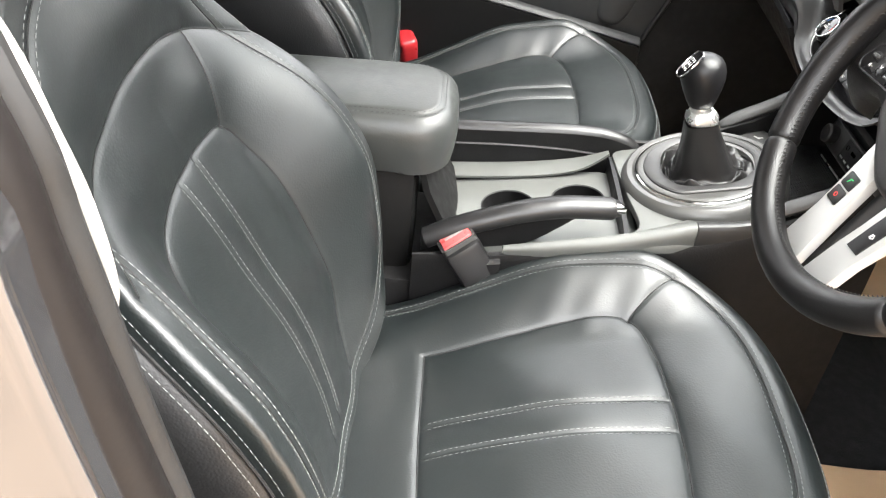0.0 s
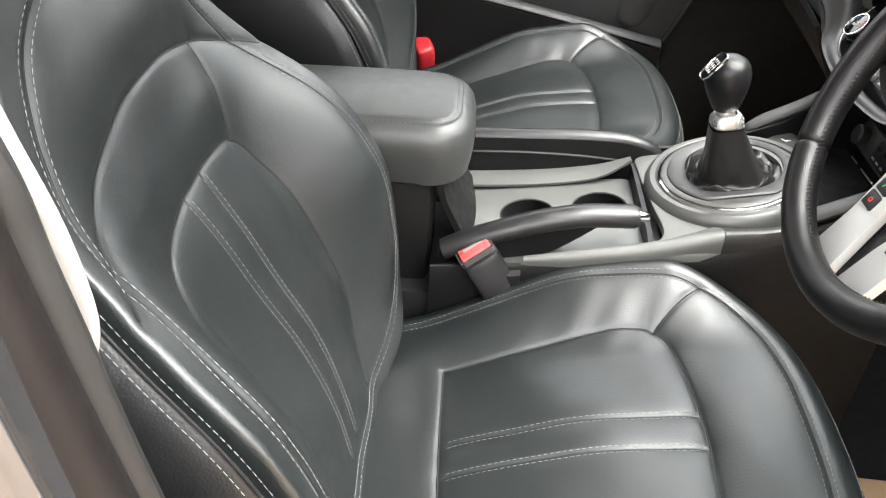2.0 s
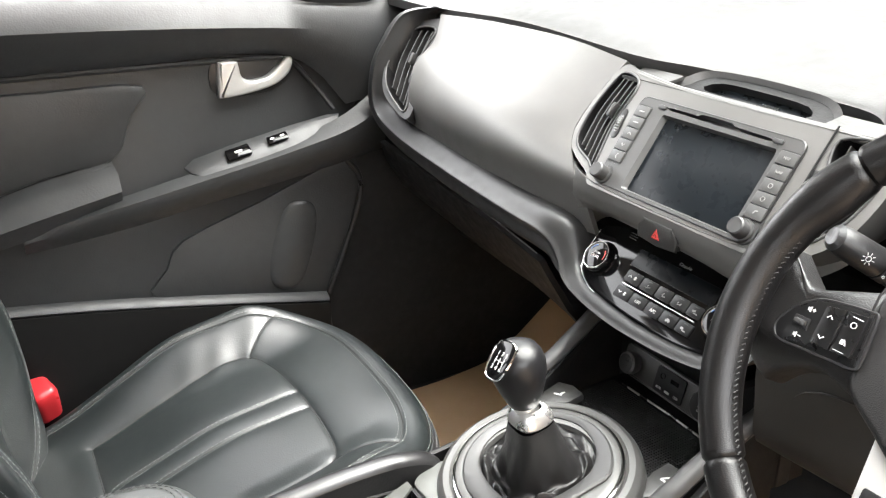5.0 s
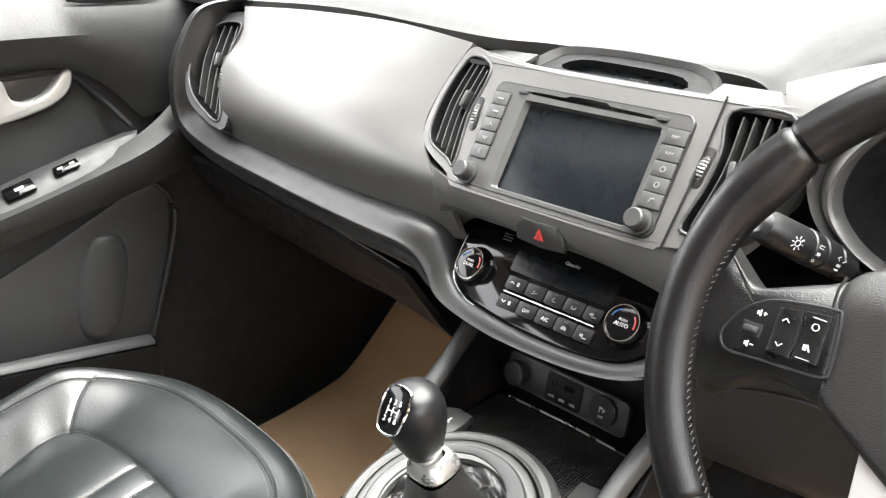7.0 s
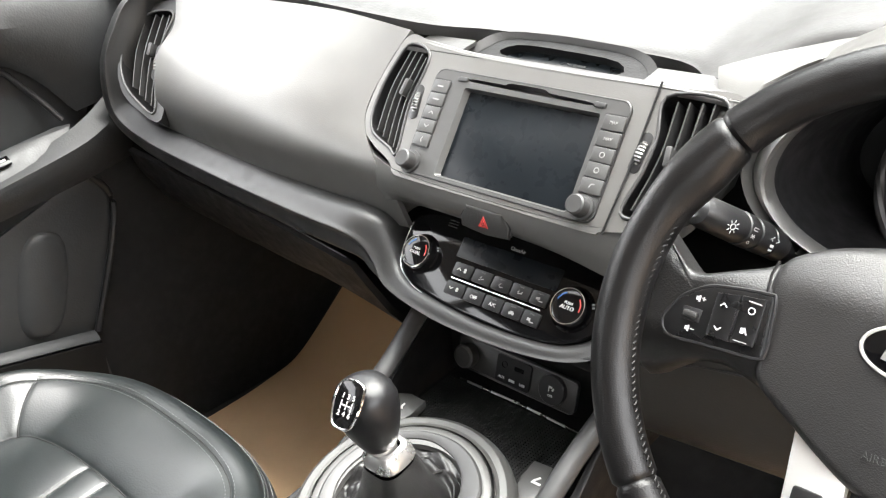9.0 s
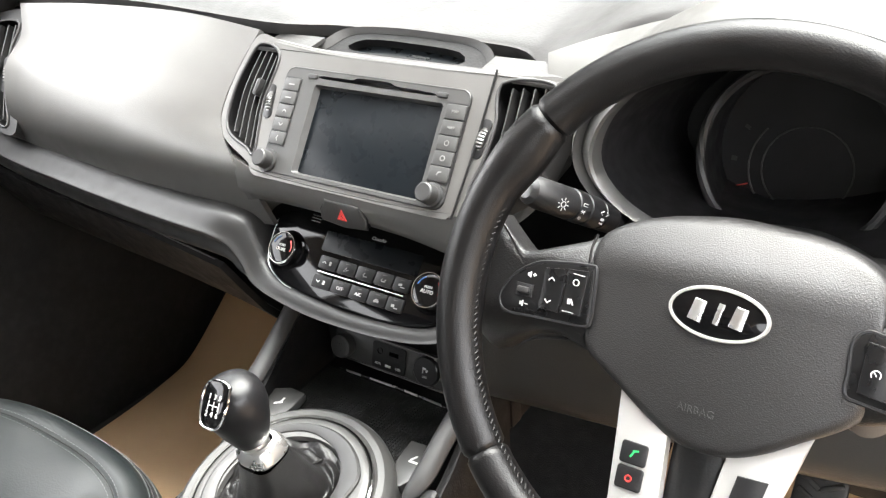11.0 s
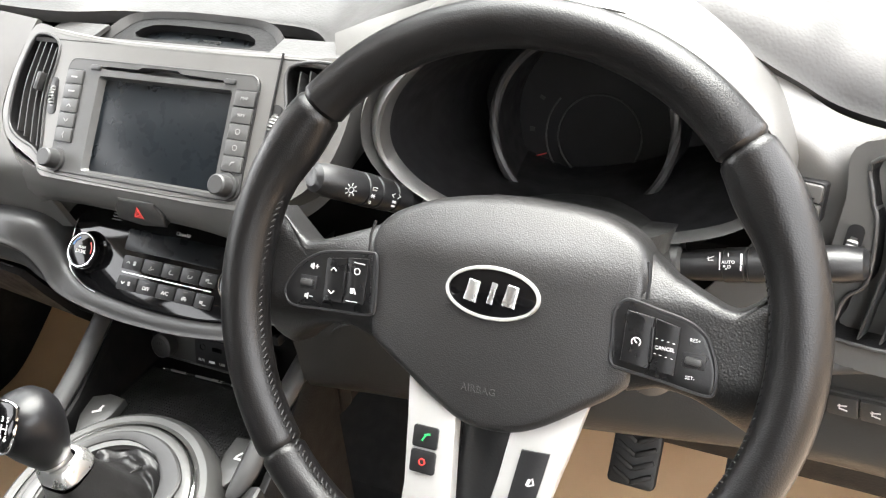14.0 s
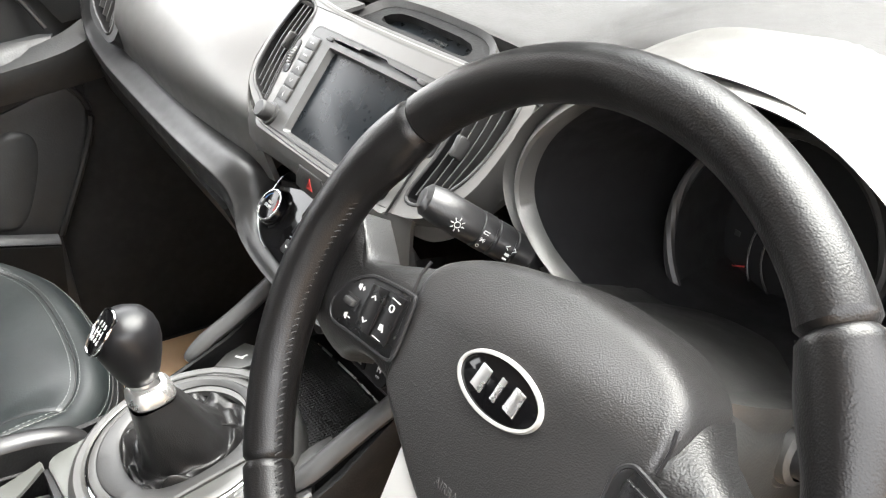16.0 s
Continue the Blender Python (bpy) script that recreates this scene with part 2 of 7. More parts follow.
def ellipse(a, b, n=40, cx=0.0, cy=0.0, power=2.0):
    pts = []
    for k in range(n):
        t = 2 * math.pi * k / n
        c, s = math.cos(t), math.sin(t)
        pts.append((cx + a * math.copysign(abs(c) ** (2 / power), c), cy + b * math.copysign(abs(s) ** (2 / power), s)))
    return pts


def lathe(profile, n=40):
    """Turns (radius, height) pairs round the z axis."""
    return grid([[(r * math.cos(2 * math.pi * k / n), r * math.sin(2 * math.pi * k / n), h) for r, h in profile] for k in range(n)], close_u=True)


def ring_between(outer, inner, z0, z1, z_in=None):
    """A frame between two outlines with the same number of points, with real depth."""
    zi = z1 if z_in is None else z_in
    rows = [[(x, y, z0) for x, y in outer], [(x, y, z1) for x, y in outer], [(x, y, zi) for x, y in inner], [(x, y, z0) for x, y in inner]]
    return grid(rows, close_u=True, close_v=True)


def text_bm(txt, size, m, depth=0.0003):
    """Raised lettering with the built-in font, centred on the pose m."""
    cu = bpy.data.curves.new("txt", "FONT")
    cu.body, cu.size, cu.extrude, cu.align_x, cu.align_y = txt, size, depth, "CENTER", "CENTER"
    cu.resolution_u = 2
    ob = new("txt", cu)
    me = bpy.data.meshes.new_from_object(ob.evaluated_get(bpy.context.evaluated_depsgraph_get()))
    bm = bmesh.new()
    bm.from_mesh(me)
    bpy.data.objects.remove(ob)
    bpy.data.curves.remove(cu)
    bpy.data.meshes.remove(me)
    bmesh.ops.transform(bm, matrix=m, verts=bm.verts)
    return bm


def seg_dist(X, Y, line):
    """Distance of points from a polyline."""
    d = np.full(X.shape, 9.0)
    for (ax, ay), (bx, by) in zip(line[:-1], line[1:]):
        vx, vy = bx - ax, by - ay
        t = np.clip(((X - ax) * vx + (Y - ay) * vy) / (vx * vx + vy * vy + 1e-12), 0, 1)
        d = np.minimum(d, np.hypot(X - ax - t * vx, Y - ay - t * vy))
    return d


def pillow(outline, top, edge, drop, center=(0, 0), na=300, nr=80, tuck=0.0, gather=1.0, bulge=0.0):
    """An upholstered block: top(X, Y) gives its face over a star-shaped outline, with edges rounded by edge and sides that fall by drop."""
    th = np.arange(na) * 2 * np.pi / na
    o = np.array(outline, float) - center
    o = np.concatenate([o + (np.roll(o, -1, 0) - o) * k / 24 for k in range(24)])
    ang, rad = np.arctan2(o[:, 1], o[:, 0]) % (2 * np.pi), np.hypot(o[:, 0], o[:, 1])
    order = np.argsort(ang)
    R = np.interp(th, ang[order], rad[order], period=2 * np.pi)
    c, s = np.cos(th), np.sin(th)
    rho = np.linspace(0, 1, nr) ** gather
    X = center[0] + np.outer(rho * 1.0, R * c)
    Y = center[1] + np.outer(rho, R * s)
    d = seg_dist(X, Y, [tuple(p) for p in outline] + [tuple(outline[0])])
    q = np.clip((edge - d) / edge, 0, 1)
    Z = top(X, Y) - edge * (1 - np.sqrt(np.maximum(0, 1 - q * q)))
    rows = [[(X[i, j], Y[i, j], Z[i, j]) for j in range(na)] for i in range(1, nr)]
    for k in (0.15, 0.33, 0.5, 0.66, 0.83, 1.0) if bulge else (0.33, 0.66, 1.0):
        f = 1 - tuck * k * k + bulge * math.sin(math.pi * k ** 0.7)
        rows.append([(center[0] + (X[-1, j] - center[0]) * f, center[1] + (Y[-1, j] - center[1]) * f, Z[-1, j] - drop * k) for j in range(na)])
    bm = grid(rows, close_v=True)
    bm.verts.ensure_lookup_table()
    bm.faces.new([bm.verts[j] for j in range(na)])
    last = (len(rows) - 1) * na
    bm.faces.new([bm.verts[last + j] for j in range(na)])
    return bm


def stitches(line, top, m, length=0.0042, gap=0.0022, r=0.00040, lift=0.0003):
    """A row of thread stitches laid on a face along a line of its plane."""
    L = np.array(line, float)
    seg = np.hypot(*np.diff(L, axis=0).T)
    cum = np.r_[0, np.cumsum(seg)]
    bm = bmesh.new()
    s = 0.0
    while s + length < cum[-1]:
        q = [s, s + length * 0.5, s + length]
        x, y = np.interp(q, cum, L[:, 0]), np.interp(q, cum, L[:, 1])
        z = top(x, y) + lift
        P = [Vector((x[k], y[k], z[k])) for k in range(3)]
        d = (P[2] - P[0]).normalized()
        side = d.cross(Vector((0, 0, 1))).normalized() * r
        rows = []
        for k, w in ((0, 0.5), (1, 1.0), (2, 0.5)):
            rows.append([bm.verts.new(P[k] + side * w), bm.verts.new(P[k] + Vector((0, 0, r * 1.3 * w))), bm.verts.new(P[k] - side * w)])
        for a, b in ((0, 1), (1, 2)):
            for c in (0, 1):
                bm.faces.new((rows[a][c], rows[b][c], rows[b][c + 1], rows[a][c + 1]))
        s += length + gap
    bmesh.ops.transform(bm, matrix=m, verts=bm.verts)
    return bm

# ---- the car's shell and the ground outside ----
ground = part("ground", thick(grid([[(x, y, -0.42) for y in (-900, -40, -6, 0, 6, 40, 900)] for x in (-900, -40, -6, 0, 6, 40, 900)]), 0.1), GROUND)
tagged(ground, "tan concrete paving outside the car", "ground", kind="structure")
floor = part("floor", box(1.50, 2.2, 0.03, 0.004, (0, -0.45, -0.017)), CARPET)
tagged(floor, "black carpeted car floor", "floor", kind="structure")


def skin(name, rows, t, material, label, category, kind="structure"):
    ob = part(name, thick(grid(rows), t), material)
    return tagged(ob, label, category, kind=kind)


roof_rows = []
for x in np.linspace(-0.60, 0.60, 25):
    roof_rows.append([(x, y, 1.20 - 0.22 * x * x - 0.06 * max(0, (y + 0.4)) ** 2) for y in np.linspace(-1.9, -0.16, 36)])
roof_bm = grid(roof_rows)
tagged(part("ceiling", thick(roof_bm, 0.05), HEADLINER), "pale fabric headliner under the car's roof", "ceiling", kind="structure")
wall_front = part("wall_front", box(1.5, 0.03, 0.80, 0.004, (0, 0.72, 0.36)), CARPET)
tagged(wall_front, "black carpeted bulkhead behind the footwells", "wall", kind="structure")
toe = part("toe_board", box(1.5, 0.42, 0.02, 0.004), CARPET, m=pose(0, 0.545, 0.125, 40, 0, 0))
tagged(toe, "black carpeted sloping toe board", "floor", kind="structure")
# Added behind the camera to keep rear daylight off the wheel and pad.
wall_rear = part("wall_rear", box(1.5, 0.1, 1.24, 0.02, (0, -1.55, 0.56)), LEATHER_SIDE)
tagged(wall_rear, "unseen dark wall added to close the cabin at the rear", "wall", kind="structure")
kick = part("wall_left", box(0.03, 0.80, 0.78, 0.004, (-0.755, 0.36, 0.385)), CARPET)
tagged(kick, "black footwell side lining", "wall", kind="structure")
kick_r = part("wall_right", box(0.03, 0.55, 0.78, 0.004, (0.775, 0.46, 0.385)), CARPET)
tagged(kick_r, "black footwell side lining", "wall", kind="structure")
rear_l = part("wall_left_rear", box(0.03, 0.80, 0.80, 0.004, (-0.745, -1.15, 0.38)), DOOR)
tagged(rear_l, "dark rear door lining", "wall", kind="structure")
rear_r = part("wall_right_rear", box(0.03, 0.72, 0.80, 0.004, (0.735, -1.20, 0.38)), DOOR)
tagged(rear_r, "dark rear door lining", "wall", kind="structure")
# Added out of view: hides low sky that would flood the open door.
wall_out = part("wall_outside", box(0.25, 14.0, 2.0, 0.02, (3.6, -1.0, 0.58)), RENDER_WALL)
tagged(wall_out, "unseen plain tan wall added beside the car to cut side light", "wall", kind="structure")
# pillars
for name, pts, r, lab in (("pillar_front_left", [(-0.74, 0.62, 0.76), (-0.69, 0.28, 0.96), (-0.60, -0.16, 1.14)], 0.035, "pale fabric windscreen pillar"),
                          ("pillar_front_right", [(0.74, 0.62, 0.76), (0.69, 0.28, 0.96), (0.60, -0.16, 1.14)], 0.035, "pale fabric windscreen pillar"),
                          ("pillar_middle_left", [(-0.75, -0.74, 0.0), (-0.75, -0.72, 0.45), (-0.735, -0.73, 0.74)], 0.05, "dark lower lining of the middle pillar"),
                          ("pillar_upper_left", [(-0.735, -0.73, 0.742), (-0.71, -0.74, 0.85), (-0.60, -0.78, 1.14)], 0.05, "pale upper lining of the middle pillar")):
    p = part(name, tube(smooth_pts(pts, 8), r, 14, flat=0.7), DARK if "middle" in name else TRIM_PALE)
    tagged(p, lab, "pillar", kind="structure")
rail_r = part("roof_rail_right", tube([(0.625, -0.16, 1.115), (0.625, -0.9, 1.118), (0.625, -1.9, 1.10)], 0.052, 14), HEADLINER)
tagged(rail_r, "pale lining along the roof edge", "roof rail", kind="structure")
rail_l = part("roof_rail_left", thick(grid([smooth_pts([(-0.575, y, 1.150), (-0.602, y, 1.110), (-0.630, y, 1.050), (-0.650, y, 0.992), (-0.672, y, 0.985)], 4) for y in np.linspace(-1.9, -0.16, 12)]), 0.02), HEADLINER)
tagged(rail_l, "pale lining over the far side windows", "roof rail", kind="structure")
# windscreen
ws = part("window_1", thick(grid([smooth_pts([(-0.74, 0.62, 0.765), (-0.40, 0.72, 0.775), (0.0, 0.75, 0.778), (0.40, 0.72, 0.775), (0.74, 0.62, 0.765)], 5), smooth_pts([(-0.60, -0.16, 1.14), (-0.35, -0.12, 1.17), (0.0, -0.10, 1.185), (0.35, -0.12, 1.17), (0.60, -0.16, 1.14)], 5)]), 0.004), GLASS)
ws.visible_shadow = False
tagged(ws, "clear glass windscreen", "window", kind="structure")
# near-side middle pillar, with rubber seal and pale inner trim
pb_m = Matrix(((0, 0, 1, 0.80), (1, 0, 0, 0), (0, 1, 0, 0), (0, 0, 0, 1)))
pil = part("pillar_middle_right", slab(smooth_pts([(-0.72, 1.12), (-0.61, 0.96), (-0.552, 0.87), (-0.524, 0.81), (-0.5185, 0.774), (-0.515, 0.744), (-0.509, 0.703), (-0.499, 0.645), (-0.489, 0.598), (-0.464, 0.50), (-0.42, 0.36), (-0.36, 0.19), (-0.32, 0.06), (-0.30, -0.06), (-0.95, -0.06), (-0.90, 0.5), (-0.84, 1.12)], 4, True), 0.045, 0.008, -0.005, 5), PAINT, m=pb_m)
tagged(pil, "silver painted door pillar of the car body", "pillar", kind="structure")
seal = part("door_seal", tube(smooth_pts([(0.79, -0.70, 1.10), (0.79, -0.595, 0.95), (0.795, -0.548, 0.87), (0.80, -0.526, 0.815), (0.80, -0.520, 0.776), (0.80, -0.515, 0.745), (0.80, -0.511, 0.718), (0.80, -0.503, 0.672), (0.80, -0.483, 0.573), (0.80, -0.455, 0.47), (0.80, -0.405, 0.32), (0.80, -0.345, 0.17), (0.80, -0.29, 0.05), (0.80, -0.15, 0.03), (0.80, 0.2, 0.03)], 6), 0.0078, 12, flat=1.3), RUBBER, m=pose(-0.004, -0.004, 0))
tagged(seal, "black rubber door seal along the pillar", "seal", kind="structure")
edge_trim = part("pillar_edge_trim", tube(smooth_pts([(0.806, -0.722, 1.10), (0.806, -0.610, 0.95), (0.809, -0.559, 0.87), (0.811, -0.535, 0.815), (0.812, -0.528, 0.776), (0.812, -0.522, 0.739), (0.812, -0.518, 0.717), (0.812, -0.507, 0.660), (0.812, -0.495, 0.604), (0.812, -0.484, 0.550), (0.812, -0.458, 0.47), (0.812, -0.408, 0.32), (0.812, -0.348, 0.17), (0.812, -0.292, 0.05)], 6), 0.0135, 14), EDGE_TRIM)
tagged(edge_trim, "dark grey plastic edge trim beside the seal", "trim", kind="structure")
trim = part("pillar_trim", slab(smooth_pts([(-0.680, 1.00), (-0.615, 0.93), (-0.563, 0.87), (-0.542, 0.831), (-0.535, 0.80), (-0.529, 0.758), (-0.523, 0.711)], 4) + smooth_pts([(-0.5215, 0.713), (-0.5170, 0.735), (-0.5205, 0.77), (-0.5280, 0.80), (-0.5372, 0.831), (-0.5590, 0.87), (-0.6115, 0.93), (-0.6760, 1.00)], 4), 0.006, 0.002, -0.028), TRIM_PALE, m=pb_m)
tagged(trim, "pale inner trim of the door pillar", "trim", kind="structure")
inner = part("pillar_lining", slab(smooth_pts([(-0.74, 1.08), (-0.63, 0.90), (-0.585, 0.72), (-0.58, 0.55), (-0.57, 0.30), (-0.55, 0.05), (-0.95, 0.05), (-0.85, 1.08)], 3, True), 0.02, 0.006, -0.06), DARK, m=pb_m)
tagged(inner, "black lower lining of the door pillar", "trim", kind="structure")
label = part("pillar_label", slab(rrect(0.012, 0.026, 0.001, 2, -0.491, 0.629), 0.0006, 0, 0.0398), WHITE, m=pb_m)
tagged(label, "small white paper label on the door pillar", "label")
sill = part("sill", box(0.10, 1.1, 0.10, 0.02, (0.84, 0.3, -0.02)), PAINT)
tagged(sill, "silver painted door sill", "sill", kind="structure")

# ---- seats ----
def bump(x, lo, hi):
    t = np.clip((x - lo) / (hi - lo), 0, 1)
    return t * t * (3 - 2 * t)


def mirror(pts):
    return pts + [(-x, y) for x, y in reversed(pts) if abs(x) > 1e-6]


CUSHION_OUT = smooth_pts(mirror([(0.0, 0.136), (0.09, 0.131), (0.158, 0.113), (0.205, 0.080), (0.236, 0.025), (0.250, -0.05), (0.252, -0.13), (0.246, -0.25), (0.236, -0.35), (0.20, -0.405), (0.10, -0.425), (0.0, -0.430)]), 6, True)
BACK_OUT = smooth_pts(mirror([(0.0, 0.232), (0.06, 0.226), (0.118, 0.198), (0.156, 0.155), (0.182, 0.105), (0.203, 0.050), (0.229, -0.03), (0.240, -0.11), (0.235, -0.21), (0.205, -0.31), (0.13, -0.368), (0.0, -0.378)]), 6, True)
CUSHION_PANEL = smooth_pts([(-0.134, -0.268), (-0.145, -0.17), (-0.156, -0.07), (-0.150, -0.024), (-0.108, -0.004), (0.0, 0.006), (0.108, 0.002), (0.147, -0.014), (0.158, -0.06), (0.155, -0.17), (0.150, -0.262)], 5)
CUSHION_REAR = [(-0.134, -0.268), (0.0, -0.268), (0.150, -0.262)]
CORNER_L = smooth_pts([(-0.150, -0.024), (-0.174, 0.005), (-0.199, 0.040)], 4)
CORNER_R = smooth_pts([(0.149, -0.014), (0.160, 0.030), (0.178, 0.066)], 4)
BACK_PANEL = smooth_pts([(-0.090, -0.335), (-0.113, -0.22), (-0.116, -0.10), (-0.108, -0.045), (-0.091, -0.012), (-0.05, 0.001), (0.0, 0.004), (0.055, 0.002), (0.100, -0.010), (0.116, -0.045), (0.124, -0.10), (0.120, -0.22), (0.096, -0.335)], 5)
BACK_V = smooth_pts([(0.100, -0.010), (0.112, 0.040), (0.120, 0.082)], 4)
BACK_YOKE = smooth_pts([(-0.204, 0.018), (-0.182, 0.034), (-0.157, 0.053), (-0.130, 0.069), (-0.100, 0.084), (-0.05, 0.096), (0.0, 0.100), (0.06, 0.096), (0.120, 0.082), (0.150, 0.069), (0.178, 0.053), (0.202, 0.036)], 5)


def scaled(out, k, c=None):
    o = np.array(out, float)
    c = o.mean(0) if c is None else np.array(c)
    return [tuple(q) for q in c + (o - c) * k]


def inset(out, d):
    o = np.array(out)
    t = np.roll(o, -1, 0) - np.roll(o, 1, 0)
    n = np.stack([-t[:, 1], t[:, 0]], 1)
    n /= np.linalg.norm(n, axis=1, keepdims=True)
    area = np.sum(o[:, 0] * np.roll(o, -1, 0)[:, 1] - np.roll(o, -1, 0)[:, 0] * o[:, 1])
    return [tuple(q) for q in (o + n * d * (1 if area > 0 else -1))]


CUSHION_WELT = inset(CUSHION_OUT, 0.031)
CUSHION_WELT = CUSHION_WELT + CUSHION_WELT[:1]
BACK_WELT = inset(BACK_OUT, 0.027)
BACK_WELT = BACK_WELT + BACK_WELT[:1]


def groove(X, Y, line, depth, width):
    d = seg_dist(X, Y, line)
    return -depth * np.exp(-(d / width) ** 2)


def seam(X, Y, line, depth):
    """A sewn seam: a shallow fold with the padding rounding off gently on both sides."""
    d = seg_dist(X, Y, line)
    return -0.0009 * np.exp(-(d / 0.0030) ** 2) - depth * np.exp(-d / 0.013)


def cushion_shape(X, Y):
    """The padding without its seams: side bolsters that fade towards the back, a dip at the rear and a rounded front."""
    z = 0.042 * bump(np.abs(X), 0.115, 0.240) * bump(-Y, -0.12, 0.0) * (1 - 0.85 * bump(-Y, 0.08, 0.33))
    return z - 0.008 * bump(-Y, 0.08, 0.32) - 1.3 * np.clip(Y - 0.035, 0, 1) ** 2


def cushion_top(X, Y):
    z = cushion_shape(X, Y) + 0.011 * np.exp(-((X / 0.11) ** 2)) * np.exp(-(((Y + 0.12) / 0.10) ** 2))
    z = z + seam(X, Y, CUSHION_PANEL + CUSHION_REAR[::-1], 0.0062)
    z = z + seam(X, Y, CORNER_L, 0.0030) + seam(X, Y, CORNER_R, 0.0030) + seam(X, Y, CUSHION_WELT, 0.0026)
    for s in (-0.021, 0.021):
        z = z + seam(X, Y, [(s + 0.002, -0.260), (s - 0.002, 0.0)], 0.0036)
    wrinkle = np.exp(-(((X + 0.165) / 0.03) ** 2)) * np.exp(-(((Y + 0.06) / 0.09) ** 2)) + 0.8 * np.exp(-(((X - 0.15) / 0.03) ** 2)) * np.exp(-(((Y + 0.19) / 0.06) ** 2))
    z = z + 0.0007 * np.sin(120 * Y + 60 * X) * wrinkle + 0.0011 * np.sin(33 * X - 21 * Y) * np.sin(29 * Y + 11)
    return z


def back_shape(X, Y):
    side = bump(np.abs(X), 0.10, 0.205) * bump(-Y, -0.15, 0.10)
    return -0.016 + 0.012 * bump(-Y, -0.02, 0.20) - 0.019 * bump(-Y, 0.21, 0.36) * (1 - bump(-X, 0.10, 0.20)) + 0.070 * side * (1 - 0.45 * bump(-Y, 0.12, 0.30)) + 0.016 * bump(Y, 0.05, 0.15) * (1 - bump(np.abs(X), 0.05, 0.22))


def back_top(X, Y):
    z = back_shape(X, Y) + 0.007 * np.exp(-(((np.abs(X) - 0.075) / 0.05) ** 2)) * np.exp(-(((Y - 0.045) / 0.035) ** 2))
    for line, dep in ((BACK_PANEL, 0.0044), (BACK_V, 0.0034), (BACK_YOKE, 0.0044), (BACK_WELT, 0.0028)):
        z = z + seam(X, Y, line, dep)
    for s in (-0.021, 0.021):
        z = z + seam(X, Y, [(s * 0.8, -0.33), (s, 0.0)], 0.0022)
    z = z + 0.0014 * np.sin(38 * X + 23 * Y) * np.sin(31 * Y - 17 * X)
    return z


def offset_line(line, d):
    L = np.array(line, float)
    t = np.gradient(L, axis=0)
    n = np.stack([-t[:, 1], t[:, 0]], 1)
    n /= np.linalg.norm(n, axis=1, keepdims=True) + 1e-9
    return [tuple(q) for q in L + n * d]


def crease(line, top, m):
    """A dark line sunk in a seam, standing in for the shade in its fold."""
    L = np.array(smooth_pts(line, 3))
    Z = top(L[:, 0], L[:, 1])
    return tube([tuple(m @ Vector((x, y, z + 0.0002))) for (x, y), z in zip(L.tolist(), Z.tolist())], 0.0008, 5)


def rim_line(outline, shape, below, m, k=1.014):
    """The seam round a padded block's edge, where its face meets the side panel."""
    L = np.array(outline + outline[:1], float)
    c = np.array([0.0, -0.10])
    Q = c + (L - c) * k
    Z = shape(L[:, 0], L[:, 1]) - below
    return [m @ Vector((x, y, z)) for (x, y), z in zip(Q.tolist(), Z.tolist())]


def dashes(pts, off, r=0.00036, length=0.0044, gap=0.0022):
    """Thread stitches along a line in space, moved by off."""
    P = np.array([tuple(p) for p in pts]) + np.array(off)
    cum = np.r_[0, np.cumsum(np.linalg.norm(np.diff(P, axis=0), axis=1))]
    bm = bmesh.new()
    s = 0.0
    while s + length < cum[-1]:
        ends = [Vector([float(np.interp(q, cum, P[:, k])) for k in range(3)]) for q in (s, s + length)]
        d = (ends[1] - ends[0]).normalized()
        u = d.cross(Vector((0.3, 0.5, 0.8))).normalized() * r
        w = d.cross(u)
        rows = [[bm.verts.new(e + q) for q in (u, w, -u, -w)] for e in ends]
        for k in range(4):
            bm.faces.new((rows[0][k], rows[1][k], rows[1][(k + 1) % 4], rows[0][(k + 1) % 4]))
        s += length + gap
    return bm


SEAT_X = 0.392


